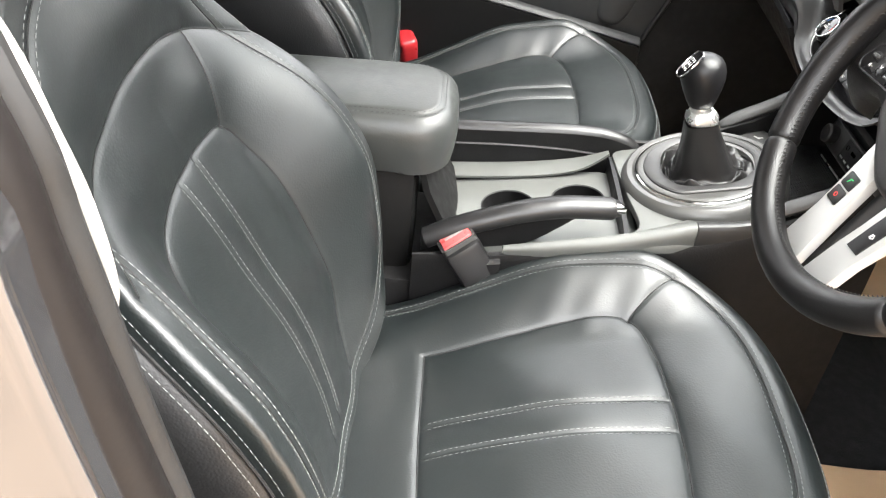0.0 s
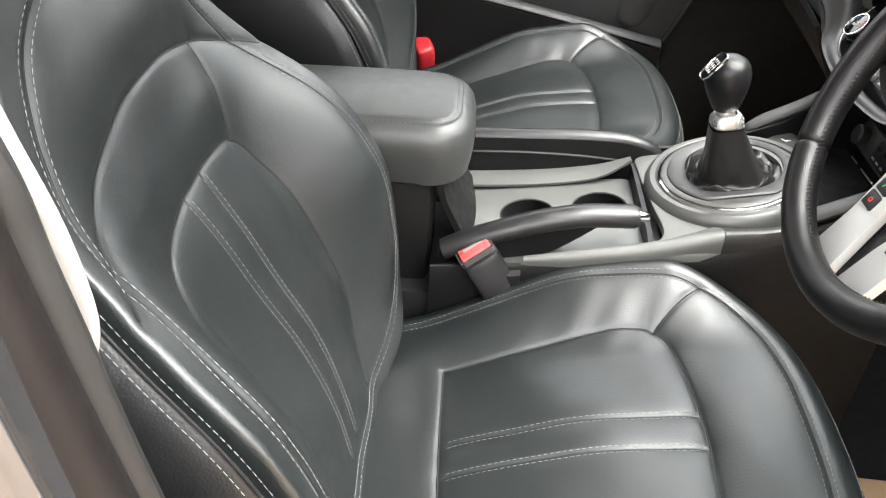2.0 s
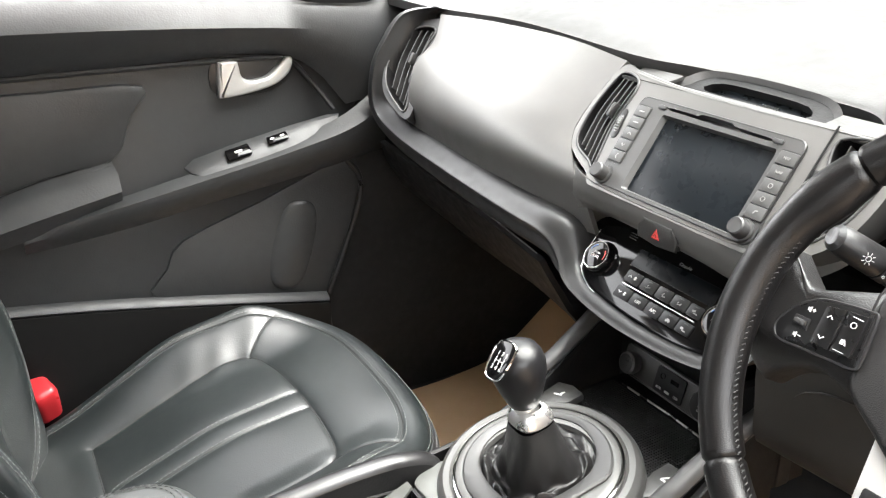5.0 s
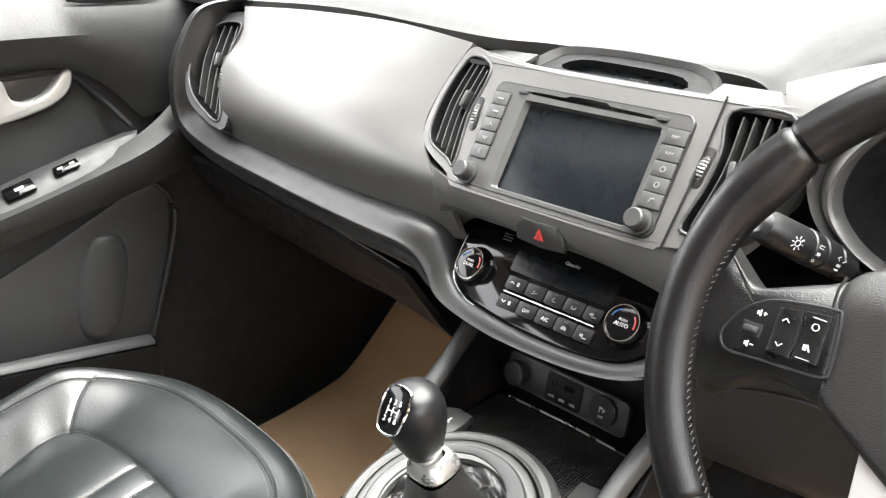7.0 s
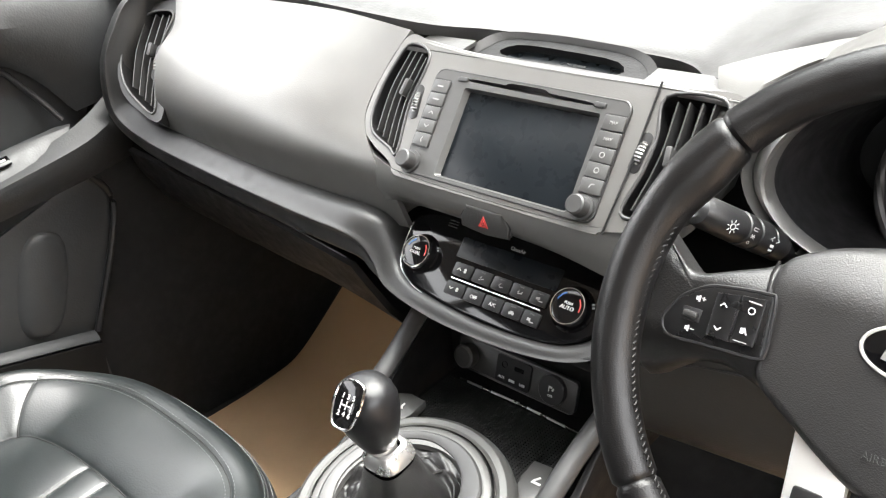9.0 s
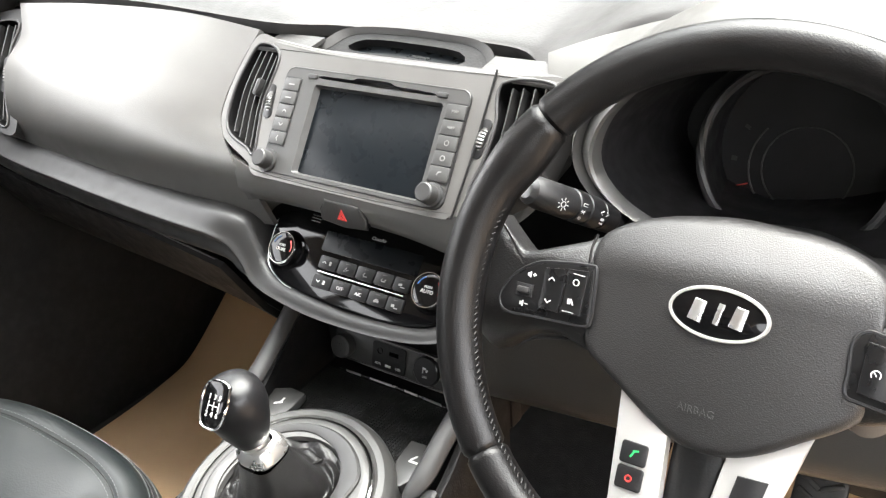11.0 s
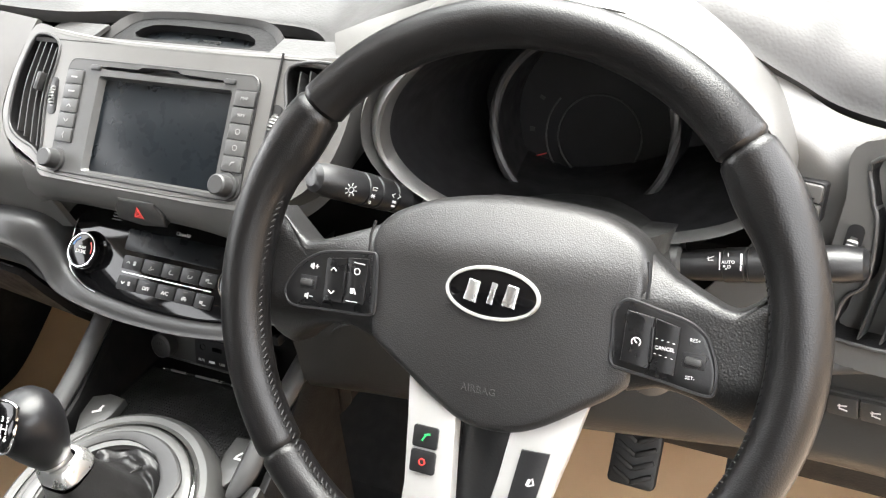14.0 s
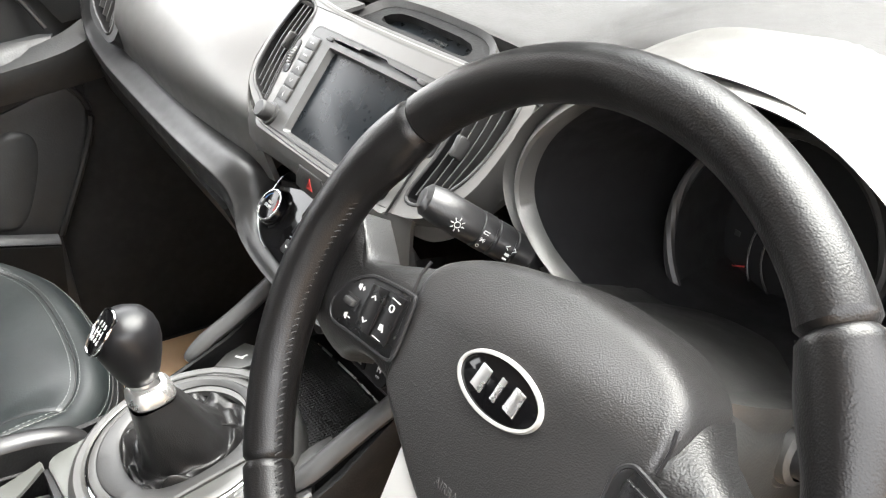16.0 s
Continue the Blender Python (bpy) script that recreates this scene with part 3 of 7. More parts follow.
def build_seat(cx, dy, lean, drop, label):
    """A front seat centred on cx, slid by dy, its backrest leaning forwards by lean degrees from the common angle and set lower by drop."""
    s = thing("car_seat", label, "seat", (cx, -0.3 + dy, 0.0), "front seats")
    cm = pose(cx, -0.137 + dy, 0.300, 14, 0, 0)
    bmx = Matrix(((-1, 0, 0, cx), (0, -0.41, 0.912, -0.594 + dy), (0, 0.912, 0.41, 0.55 - drop), (0, 0, 0, 1)))
    bmx = bmx @ pose(0, -0.37, 0) @ pose(0, 0, 0, lean, 0, 0) @ pose(0, 0.37, 0)
    cushion = part("cushion", pillow(CUSHION_OUT, cushion_top, 0.022, 0.008, (0, -0.11), 640, 180), LEATHER, s, m=cm, sharp=60)
    back = part("backrest", pillow(BACK_OUT, back_top, 0.007, 0.017, (0, -0.08), 640, 180), LEATHER, s, m=bmx, sharp=60)
    side = part("side_bolster", pillow(scaled(BACK_OUT, 1.010, (0, -0.10)), lambda X, Y: back_shape(X, Y) - 0.021, 0.006, 0.150, (0, -0.08), 260, 24, tuck=0.08, bulge=0.035), LEATHER_SIDE, s, "smooth dark leather sides", m=bmx, sharp=60)
    under = part("cushion_side", pillow(scaled(CUSHION_OUT, 1.010, (0, -0.10)), lambda X, Y: cushion_shape(X, Y) - 0.023, 0.006, 0.090, (0, -0.11), 260, 24, tuck=0.10, bulge=0.02), LEATHER_SIDE, s, m=cm, sharp=60)
    for owner, out, shape, m, low in ((side, BACK_OUT, back_shape, bmx, 0.0215), (under, CUSHION_OUT, cushion_shape, cm, 0.0235)):
        part("edge_seam", tube(rim_line(out, shape, low, m, 1.006), 0.0013, 6), SEAM, owner)
        part("stitching", dashes(rim_line(out, shape, low - 0.0065, m, 1.000), (0, 0, 0)), THREAD, owner, "pale grey thread")
        part("stitching", dashes(rim_line(out, shape, low + 0.0075, m, 1.018), (0, 0, 0)), THREAD, owner, "pale grey thread")
    if lean:
        part("side_seam", tube([bmx @ Vector((-x, y, z)) for x, y, z in ((0.2105, 0.043, -0.030), (0.2140, 0.046, -0.060), (0.2125, 0.048, -0.100), (0.205, 0.050, -0.140))], 0.0012, 6), SEAM, side)
    part("rear_piping", tube([bmx @ Vector((x * 0.945, -0.08 + (y + 0.08) * 0.945, z)) for (x, y), z in zip(BACK_OUT, [float(back_shape(np.array(x), np.array(y))) - 0.168 for x, y in BACK_OUT])], 0.0024, 6, True), RING, side)
    for s_ in (-0.021, 0.021):
        for d in (-0.004, 0.004):
            part("stitching", stitches(offset_line([(s_ + 0.002, -0.258), (s_, -0.13), (s_ - 0.002, -0.002)], d), cushion_top, cm), THREAD, cushion, "pale grey thread")
            part("stitching", stitches(offset_line([(s_ * 0.8, -0.32), (s_ * 0.9, -0.16), (s_, -0.001)], d), back_top, bmx), THREAD, back, "pale grey thread")
    for d in (-0.0050, 0.0050):
        part("stitching", stitches(offset_line(CUSHION_WELT, d), cushion_top, cm), THREAD, cushion, "pale grey thread")
        part("stitching", stitches(offset_line(BACK_WELT, d), back_top, bmx), THREAD, back, "pale grey thread")
    for line in (CUSHION_PANEL, CUSHION_REAR, CORNER_L, CORNER_R, CUSHION_WELT):
        part("seam", crease(line, cushion_top, cm), SEAM, cushion)
    for line in (BACK_PANEL, BACK_V, BACK_YOKE, BACK_WELT):
        part("seam", crease(line, back_top, bmx), SEAM, back)
    # base and runners
    part("base_frame", box(0.40, 0.40, 0.10, 0.01, (cx, -0.27 + dy, 0.13)), DARK, s)
    for sx in (-0.17, 0.17):
        part("runner", box(0.035, 0.44, 0.08, 0.006, (cx + sx, -0.27 + dy, 0.04)), BLACK, s)
    # headrest on two posts
    hm = bmx @ pose(0, 0.345, -0.005)
    part("headrest", pillow(ellipse(0.14, 0.095, 40, power=3.2), lambda X, Y: 0.035 - 1.2 * X * X - 1.6 * Y * Y, 0.03, 0.06, na=64, nr=20, tuck=0.12), LEATHER, s, m=hm)
    for sx in (-0.06, 0.06):
        part("headrest_post", tube([bmx @ Vector((sx, 0.20, -0.03)), bmx @ Vector((sx, 0.34, -0.03))], 0.006), BLACK, s)
    return s


build_seat(SEAT_X, 0.0, 0.0, 0.0, "dark leather driver's seat with pale double stitching")
build_seat(-0.353, -0.040, 3.5, 0.02, "dark leather passenger seat, set upright, with pale stitching")

# ---- more helpers for moulded parts ----
def plate(outline, holes, z=0.0, depth=0.02):
    """A flat plate with real holes; its face lies at z."""
    bm = bmesh.new()
    loops = []
    for o in [outline, *holes]:
        vs = [bm.verts.new((float(x), float(y), z)) for x, y in o]
        es = [bm.edges.new((vs[i], vs[(i + 1) % len(vs)])) for i in range(len(vs))]
        loops.append(vs)
    bmesh.ops.triangle_fill(bm, use_beauty=True, use_dissolve=False, edges=bm.edges[:], normal=(0, 0, 1))
    for vs in loops:
        low = [bm.verts.new((v.co.x, v.co.y, z - depth)) for v in vs]
        for i in range(len(vs)):
            j = (i + 1) % len(vs)
            bm.faces.new((vs[i], vs[j], low[j], low[i]))
    return bm


def path_tube(pts, r, m, seg=8, closed=False, flat=1.0):
    return tube([tuple(m @ Vector(p)) for p in pts], r, seg, closed, flat)


def loft(name, curves, material, parent, n=10, t=0.006, label="", sharp=50):
    """A skin through several curves with the same number of points."""
    rows = [smooth_pts(c, n) for c in curves]
    cols = [smooth_pts([r[k] for r in rows], n) for k in range(len(rows[0]))]
    return part(name, thick(grid(cols), t), material, parent, label, sharp=sharp)


def bars(name, rects, m, parent, material, z=0.0):
    """Small printed marks: (cx, cy, w, h, turn) each."""
    out = None
    for cx, cy, w, h, a in rects:
        b = box(w, h, 0.0004)
        bmesh.ops.transform(b, matrix=m @ pose(cx, cy, z, 0, 0, a), verts=b.verts)
        out = b if out is None else join(out, b)
    return part(name, out, material, parent, smooth=False)


def ring_mark(cx, cy, r, m, z, w=0.0006, n=16):
    o = ellipse(r, r, n, cx, cy)
    i = ellipse(r - w, r - w, n, cx, cy)
    b = ring_between(o, i, z, z + 0.0004)
    bmesh.ops.transform(b, matrix=m, verts=b.verts)
    return b


def vent(name, m, outline, tops, bots, bow, thumb, knob, parent):
    """An air vent: dark pocket behind an opening, slats, a sliding tab and a thumbwheel."""
    v = thing(name, "black slatted dashboard air vent in a grey surround", "air vent", m=m.copy(), group="dashboard vents")
    back = scaled(outline, 0.95)
    pocket = grid([[(x, y, -0.001) for x, y in outline], [(x, y, -0.022) for x, y in back], [(x, y, -0.030) for x, y in scaled(outline, 0.6)], [(x, y, -0.030) for x, y in scaled(outline, 0.02)]], close_v=True)
    part("pocket", pocket, DARK, v, m=m)
    part("surround", path_tube([(x, y, 0.0) for x, y in outline], 0.0016, m, 8, True), RING, v)
    for k, (a, b) in enumerate(zip(tops, bots)):
        mid = ((a[0] + b[0]) / 2 + bow * 0.75, (a[1] + b[1]) / 2)
        rows = []
        for x, y in smooth_pts([a, mid, b], 6):
            rows.append([(x - 0.0007, y, -0.002), (x + 0.0007, y, -0.002), (x + 0.0012, y, -0.020), (x - 0.0012, y, -0.020)])
        part("slat", grid(rows, close_v=True), KEY, v, m=m)
    part("slider", box(0.006, 0.018, 0.012, 0.002), KEY, v, m=m @ pose(knob[0], knob[1], -0.001, 0, 0, knob[2]))
    (tx, ty), (ux, uy) = thumb
    ang = math.degrees(math.atan2(uy - ty, ux - tx))
    ln = math.hypot(ux - tx, uy - ty)
    tm = m @ pose((tx + ux) / 2, (ty + uy) / 2, 0.0005, 0, 0, ang)
    rib = lambda k: 1.0 if k % 2 else 0.955
    wheel_bm = grid([[(q * rib(k) * math.cos(2 * math.pi * k / 72), q * rib(k) * math.sin(2 * math.pi * k / 72), h) for q, h in ((0.0, -0.0035), (ln * 0.50, -0.0035), (ln * 0.52, -0.002), (ln * 0.52, 0.002), (ln * 0.50, 0.0035), (0.0, 0.0035))] for k in range(72)], close_u=True)
    bmesh.ops.transform(wheel_bm, matrix=tm @ pose(0, 0, -ln * 0.42, 90, 0, 0), verts=wheel_bm.verts)
    part("thumbwheel", wheel_bm, DULL_METAL, v, "ribbed silver thumbwheel")
    part("thumbwheel_slot", slab(rrect(ln * 1.05, 0.011, 0.005), 0.001, 0.0003), BLACK, v, m=tm @ pose(0, 0, -0.0008))
    return v


# ---- dashboard ----
dash = thing("dashboard", "dark grey moulded plastic dashboard with a soft sheen", "dashboard", (0, 0.3, 0.6))
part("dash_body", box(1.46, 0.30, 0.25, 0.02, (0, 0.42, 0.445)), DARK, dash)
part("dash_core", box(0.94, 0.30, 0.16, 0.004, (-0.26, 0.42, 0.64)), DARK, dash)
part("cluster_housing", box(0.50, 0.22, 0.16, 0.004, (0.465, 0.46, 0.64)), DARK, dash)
top_rows = [
    [(-0.74, 0.13, 0.775), (-0.60, 0.158, 0.764), (-0.40, 0.197, 0.762), (-0.17, 0.203, 0.751), (-0.085, 0.240, 0.744), (0.10, 0.246, 0.738), (0.165, 0.208, 0.738), (0.24, 0.235, 0.765), (0.39, 0.205, 0.786), (0.475, 0.196, 0.768), (0.525, 0.194, 0.745), (0.563, 0.200, 0.724), (0.62, 0.192, 0.716), (0.74, 0.165, 0.715)],
    [(-0.74, 0.25, 0.782), (-0.60, 0.25, 0.782), (-0.40, 0.26, 0.780), (-0.17, 0.26, 0.766), (-0.085, 0.275, 0.752), (0.10, 0.280, 0.750), (0.165, 0.265, 0.758), (0.24, 0.27, 0.785), (0.39, 0.26, 0.805), (0.475, 0.25, 0.797), (0.525, 0.245, 0.780), (0.563, 0.243, 0.760), (0.62, 0.24, 0.748), (0.74, 0.22, 0.745)],
    [(-0.74, 0.40, 0.785), (-0.60, 0.42, 0.788), (-0.40, 0.44, 0.790), (-0.17, 0.45, 0.788), (-0.085, 0.45, 0.785), (0.10, 0.45, 0.785), (0.165, 0.45, 0.788), (0.24, 0.45, 0.795), (0.39, 0.45, 0.803), (0.475, 0.45, 0.80), (0.525, 0.45, 0.793), (0.563, 0.45, 0.788), (0.62, 0.43, 0.78), (0.74, 0.40, 0.775)],
    [(-0.74, 0.58, 0.77), (-0.60, 0.66, 0.772), (-0.40, 0.70, 0.775), (-0.17, 0.72, 0.775), (-0.085, 0.72, 0.775), (0.10, 0.72, 0.775), (0.165, 0.72, 0.775), (0.24, 0.72, 0.775), (0.39, 0.70, 0.775), (0.475, 0.70, 0.775), (0.525, 0.69, 0.775), (0.563, 0.68, 0.774), (0.62, 0.66, 0.772), (0.74, 0.58, 0.77)],
]
loft("top_pad", top_rows, DASH_TOP, dash, 8, 0.014)
loft("passenger_panel", [
    [(-0.560, 0.158, 0.757), (-0.45, 0.185, 0.757), (-0.30, 0.199, 0.754), (-0.168, 0.190, 0.746)],
    [(-0.548, 0.140, 0.722), (-0.45, 0.140, 0.718), (-0.30, 0.150, 0.718), (-0.180, 0.163, 0.712)],
    [(-0.546, 0.108, 0.692), (-0.45, 0.101, 0.680), (-0.30, 0.107, 0.675), (-0.182, 0.128, 0.668)],
    [(-0.530, 0.086, 0.648), (-0.45, 0.083, 0.636), (-0.30, 0.087, 0.630), (-0.150, 0.106, 0.632)],
    [(-0.540, 0.092, 0.600), (-0.45, 0.095, 0.590), (-0.30, 0.098, 0.582), (-0.128, 0.108, 0.600)],
    [(-0.560, 0.108, 0.560), (-0.45, 0.111, 0.553), (-0.30, 0.113, 0.545), (-0.118, 0.118, 0.560)],
], STACK, dash, 8)
RAIL_U = [(-0.556, 0.165, 0.764), (-0.588, 0.135, 0.752), (-0.599, 0.110, 0.711), (-0.608, 0.092, 0.672), (-0.602, 0.088, 0.624), (-0.530, 0.094, 0.603), (-0.408, 0.095, 0.592), (-0.298, 0.095, 0.584), (-0.220, 0.095, 0.579), (-0.166, 0.094, 0.577), (-0.139, 0.100, 0.567), (-0.125, 0.100, 0.545), (-0.112, 0.092, 0.527), (-0.087, 0.083, 0.516), (-0.040, 0.079, 0.511), (0.010, 0.077, 0.509), (0.060, 0.078, 0.511), (0.102, 0.083, 0.516), (0.129, 0.095, 0.530), (0.138, 0.111, 0.549), (0.145, 0.120, 0.590)]
RAIL_M = [(-0.562, 0.150, 0.768), (-0.600, 0.115, 0.756), (-0.616, 0.090, 0.716), (-0.624, 0.072, 0.672), (-0.616, 0.067, 0.612), (-0.540, 0.066, 0.587), (-0.408, 0.066, 0.574), (-0.298, 0.066, 0.567), (-0.220, 0.068, 0.562), (-0.172, 0.071, 0.558), (-0.150, 0.076, 0.548), (-0.136, 0.078, 0.531), (-0.121, 0.074, 0.514), (-0.094, 0.071, 0.505), (-0.042, 0.068, 0.499), (0.010, 0.067, 0.499), (0.062, 0.068, 0.502), (0.108, 0.072, 0.509), (0.140, 0.080, 0.523), (0.152, 0.095, 0.548), (0.160, 0.106, 0.588)]
RAIL_L = [(-0.585, 0.160, 0.764), (-0.628, 0.130, 0.752), (-0.648, 0.105, 0.712), (-0.656, 0.086, 0.662), (-0.648, 0.082, 0.597), (-0.560, 0.080, 0.563), (-0.409, 0.080, 0.544), (-0.297, 0.080, 0.536), (-0.218, 0.080, 0.532), (-0.172, 0.081, 0.530), (-0.150, 0.083, 0.526), (-0.138, 0.084, 0.516), (-0.122, 0.087, 0.509), (-0.098, 0.090, 0.497), (-0.045, 0.091, 0.489), (0.010, 0.091, 0.491), (0.062, 0.091, 0.499), (0.112, 0.089, 0.511), (0.147, 0.086, 0.528), (0.162, 0.098, 0.556), (0.170, 0.108, 0.588)]
def between(a, b, t):
    return [tuple(p + (q - p) * t for p, q in zip(u, v)) for u, v in zip(a, b)]


rail_rows = [smooth_pts(c, 5) for c in [[(x, y + 0.03, z - 0.004) for x, y, z in RAIL_U], RAIL_U, between(RAIL_M, RAIL_U, 0.22), RAIL_M, between(RAIL_M, RAIL_L, 0.22),
                       [(x, y - 0.003, z + 0.002) for x, y, z in RAIL_L], [(x, y + 0.05, z - 0.002) for x, y, z in RAIL_L]]]
part("sweeping_rail", grid([smooth_pts([r[k] for r in rail_rows], 6) for k in range(len(rail_rows[0]))]), RAIL, dash, sharp=80)
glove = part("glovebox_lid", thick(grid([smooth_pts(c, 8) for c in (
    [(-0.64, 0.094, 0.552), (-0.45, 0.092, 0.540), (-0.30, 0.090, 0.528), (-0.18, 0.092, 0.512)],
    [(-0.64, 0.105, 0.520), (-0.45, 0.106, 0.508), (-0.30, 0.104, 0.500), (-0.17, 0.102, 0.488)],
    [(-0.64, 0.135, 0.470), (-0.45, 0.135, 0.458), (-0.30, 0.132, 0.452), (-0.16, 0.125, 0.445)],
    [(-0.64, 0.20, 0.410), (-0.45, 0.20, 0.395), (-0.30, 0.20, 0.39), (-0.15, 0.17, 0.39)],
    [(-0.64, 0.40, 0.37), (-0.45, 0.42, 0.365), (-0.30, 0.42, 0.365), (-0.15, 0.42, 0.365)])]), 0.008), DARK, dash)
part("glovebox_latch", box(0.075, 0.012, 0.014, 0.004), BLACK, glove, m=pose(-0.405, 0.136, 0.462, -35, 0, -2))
part("lid_gap_line", tube(smooth_pts([(-0.58, 0.090, 0.556), (-0.45, 0.088, 0.543), (-0.30, 0.086, 0.531), (-0.19, 0.088, 0.516)], 6), 0.0009, 6), KEY, glove)
# panel round the far vent
LV = plane_m((-0.612, 0.095, 0.69), 35, 18)
LV_OUT = smooth_pts([(0.036, 0.056), (0.070, 0.055), (0.064, 0.02), (0.062, -0.02), (0.077, -0.077), (0.050, -0.068), (0.017, -0.043), (0.002, -0.010), (0.010, 0.033)], 5, True)
part("vent_panel", plate(smooth_pts([(0.028, 0.066), (0.085, 0.068), (0.075, 0.0), (0.090, -0.085), (0.048, -0.076), (0.012, -0.050), (-0.004, -0.010), (0.004, 0.036)], 6, True), [LV_OUT], -0.001, 0.03), RAIL, dash, m=LV)
vent("air_vent", LV, LV_OUT, [(0.026, 0.052), (0.040, 0.053), (0.052, 0.053), (0.063, 0.053)], [(0.030, -0.046), (0.044, -0.056), (0.056, -0.063), (0.067, -0.069)], -0.008, ((0.062, 0.010), (0.064, -0.034)), (0.048, 0.004, 0), None)

# ---- centre stack ----
HU = plane_m((0, 0.107, 0.637), 35)
VL = smooth_pts([(-0.154, 0.121), (-0.124, 0.111), (-0.128, 0.060), (-0.122, 0.009), (-0.135, 0.012), (-0.168, 0.027), (-0.174, 0.061), (-0.167, 0.098)], 5, True)
VR = smooth_pts([(0.140, 0.111), (0.188, 0.116), (0.196, 0.09), (0.186, 0.045), (0.160, 0.012), (0.136, 0.009), (0.142, 0.045), (0.144, 0.075)], 5, True)
UNIT_OUT = rrect(0.2185, 0.1065, 0.009, cx=0.0045, cy=0.0470)
part("stack_face", plate(smooth_pts([(-0.182, 0.062), (-0.180, 0.028), (-0.160, 0.012), (-0.128, -0.002), (-0.118, -0.012), (-0.10, -0.014), (0.0, -0.014), (0.11, -0.014), (0.125, -0.010), (0.165, 0.002), (0.195, 0.035), (0.206, 0.085), (0.203, 0.120), (0.15, 0.120), (0.05, 0.1185), (-0.06, 0.120), (-0.125, 0.126), (-0.160, 0.130), (-0.174, 0.10)], 5, True),
                         [VL, VR, scaled(UNIT_OUT, 1.012)], 0.0, 0.03), STACK, dash, m=HU)
part("stack_apron", thick(grid([smooth_pts(c, 6) for c in (
    [(-0.168, 0.116, 0.640), (-0.128, 0.1035, 0.632), (-0.06, 0.1005, 0.6285), (0.06, 0.1005, 0.6285), (0.128, 0.1035, 0.632), (0.150, 0.112, 0.636)],
    [(-0.160, 0.108, 0.622), (-0.128, 0.1000, 0.620), (-0.06, 0.0985, 0.618), (0.06, 0.0985, 0.618), (0.128, 0.100, 0.620), (0.150, 0.108, 0.622)],
    [(-0.154, 0.107, 0.604), (-0.128, 0.1015, 0.604), (-0.06, 0.1005, 0.604), (0.06, 0.1005, 0.603), (0.130, 0.101, 0.600), (0.150, 0.108, 0.604)],
    [(-0.142, 0.109, 0.588), (-0.120, 0.108, 0.594), (-0.06, 0.108, 0.596), (0.06, 0.107, 0.594), (0.134, 0.104, 0.586), (0.148, 0.110, 0.580)],
    [(-0.132, 0.125, 0.566), (-0.115, 0.135, 0.580), (-0.06, 0.142, 0.585), (0.06, 0.142, 0.583), (0.134, 0.130, 0.572), (0.144, 0.125, 0.560)])]), 0.006), STACK, dash)
for a, b in ((-0.160, -0.098), (-0.098, 0.108), (0.108, 0.212)):
    loft("stack_shelf", [[(a, 0.174, 0.7335), ((a + b) / 2, 0.174, 0.7335), (b, 0.174, 0.7335)], [(a, 0.188, 0.7335), ((a + b) / 2, 0.188, 0.7335), (b, 0.188, 0.7335)], [(a, 0.212, 0.722 if a == -0.098 else 0.738), ((a + b) / 2, 0.212, 0.722 if a == -0.098 else 0.738), (b, 0.212, 0.722 if a == -0.098 else 0.738)]], DASH_TOP, dash, 3, 0.004)
part("stack_brow", path_tube(smooth_pts([(-0.135, 0.124, -0.004), (-0.06, 0.118, -0.004), (0.05, 0.117, -0.004), (0.15, 0.118, -0.004), (0.200, 0.116, -0.004)], 6), 0.0045, HU, 10), STACK, dash)
part("stack_seam", path_tube([(0.127, -0.012, 0.0015), (0.131, 0.05, 0.0015), (0.132, 0.122, 0.0015)], 0.0011, HU, 6), DARK, dash)
vent("air_vent", HU, VL, [(-0.152, 0.118), (-0.145, 0.116), (-0.137, 0.113), (-0.130, 0.110)], [(-0.160, 0.026), (-0.150, 0.021), (-0.140, 0.016), (-0.131, 0.013)], -0.008, ((-0.122, 0.080), (-0.118, 0.046)), (-0.140, 0.075, -8), None)
vent("air_vent", HU, VR, [(0.150, 0.109), (0.160, 0.110), (0.171, 0.111), (0.181, 0.112)], [(0.143, 0.014), (0.152, 0.014), (0.161, 0.018), (0.170, 0.026)], 0.006, ((0.136, 0.078), (0.133, 0.044)), (0.160, 0.062, 8), None)
unit = thing("media_unit", "grey in-dash media unit with a blank dark screen and side keys", "media unit", m=HU.copy())
SCR_OUT = rrect(0.153, 0.0895, 0.003, cx=0.0115, cy=0.0415)
SLOT = smooth_pts([(-0.057, 0.0955), (-0.020, 0.0955), (-0.015, 0.098), (0.025, 0.098), (0.030, 0.0955), (0.072, 0.0945), (0.072, 0.0915), (-0.057, 0.0925)], 2, True)
part("bezel", plate(UNIT_OUT, [SCR_OUT, SLOT], 0.002, 0.02), UNIT, unit, m=HU)
part("bezel_chamfer", grid([[(x, y, 0.002) for x, y in SCR_OUT], [(x, y, -0.004) for x, y in scaled(SCR_OUT, 0.955)]], close_v=True), UNIT, unit, m=HU)
part("bezel_edge", path_tube([(x, y, 0.001) for x, y in UNIT_OUT], 0.0013, HU, 6, True), KEY, unit)
part("slot_back", slab(rrect(0.135, 0.012, 0.002, cx=0.007, cy=0.095), 0.002, 0, -0.012), BLACK, unit, m=HU)
part("screen", slab(rrect(0.150, 0.087, 0.002, cx=0.0115, cy=0.0415), 0.002, 0.0004, -0.006), SCREEN, unit, "dark glossy screen, switched off", m=HU)
KEYS_L, KEYS_R = [0.0825, 0.0690, 0.0552, 0.0412, 0.0272], [0.0800, 0.0655, 0.0515, 0.0378, 0.0240]
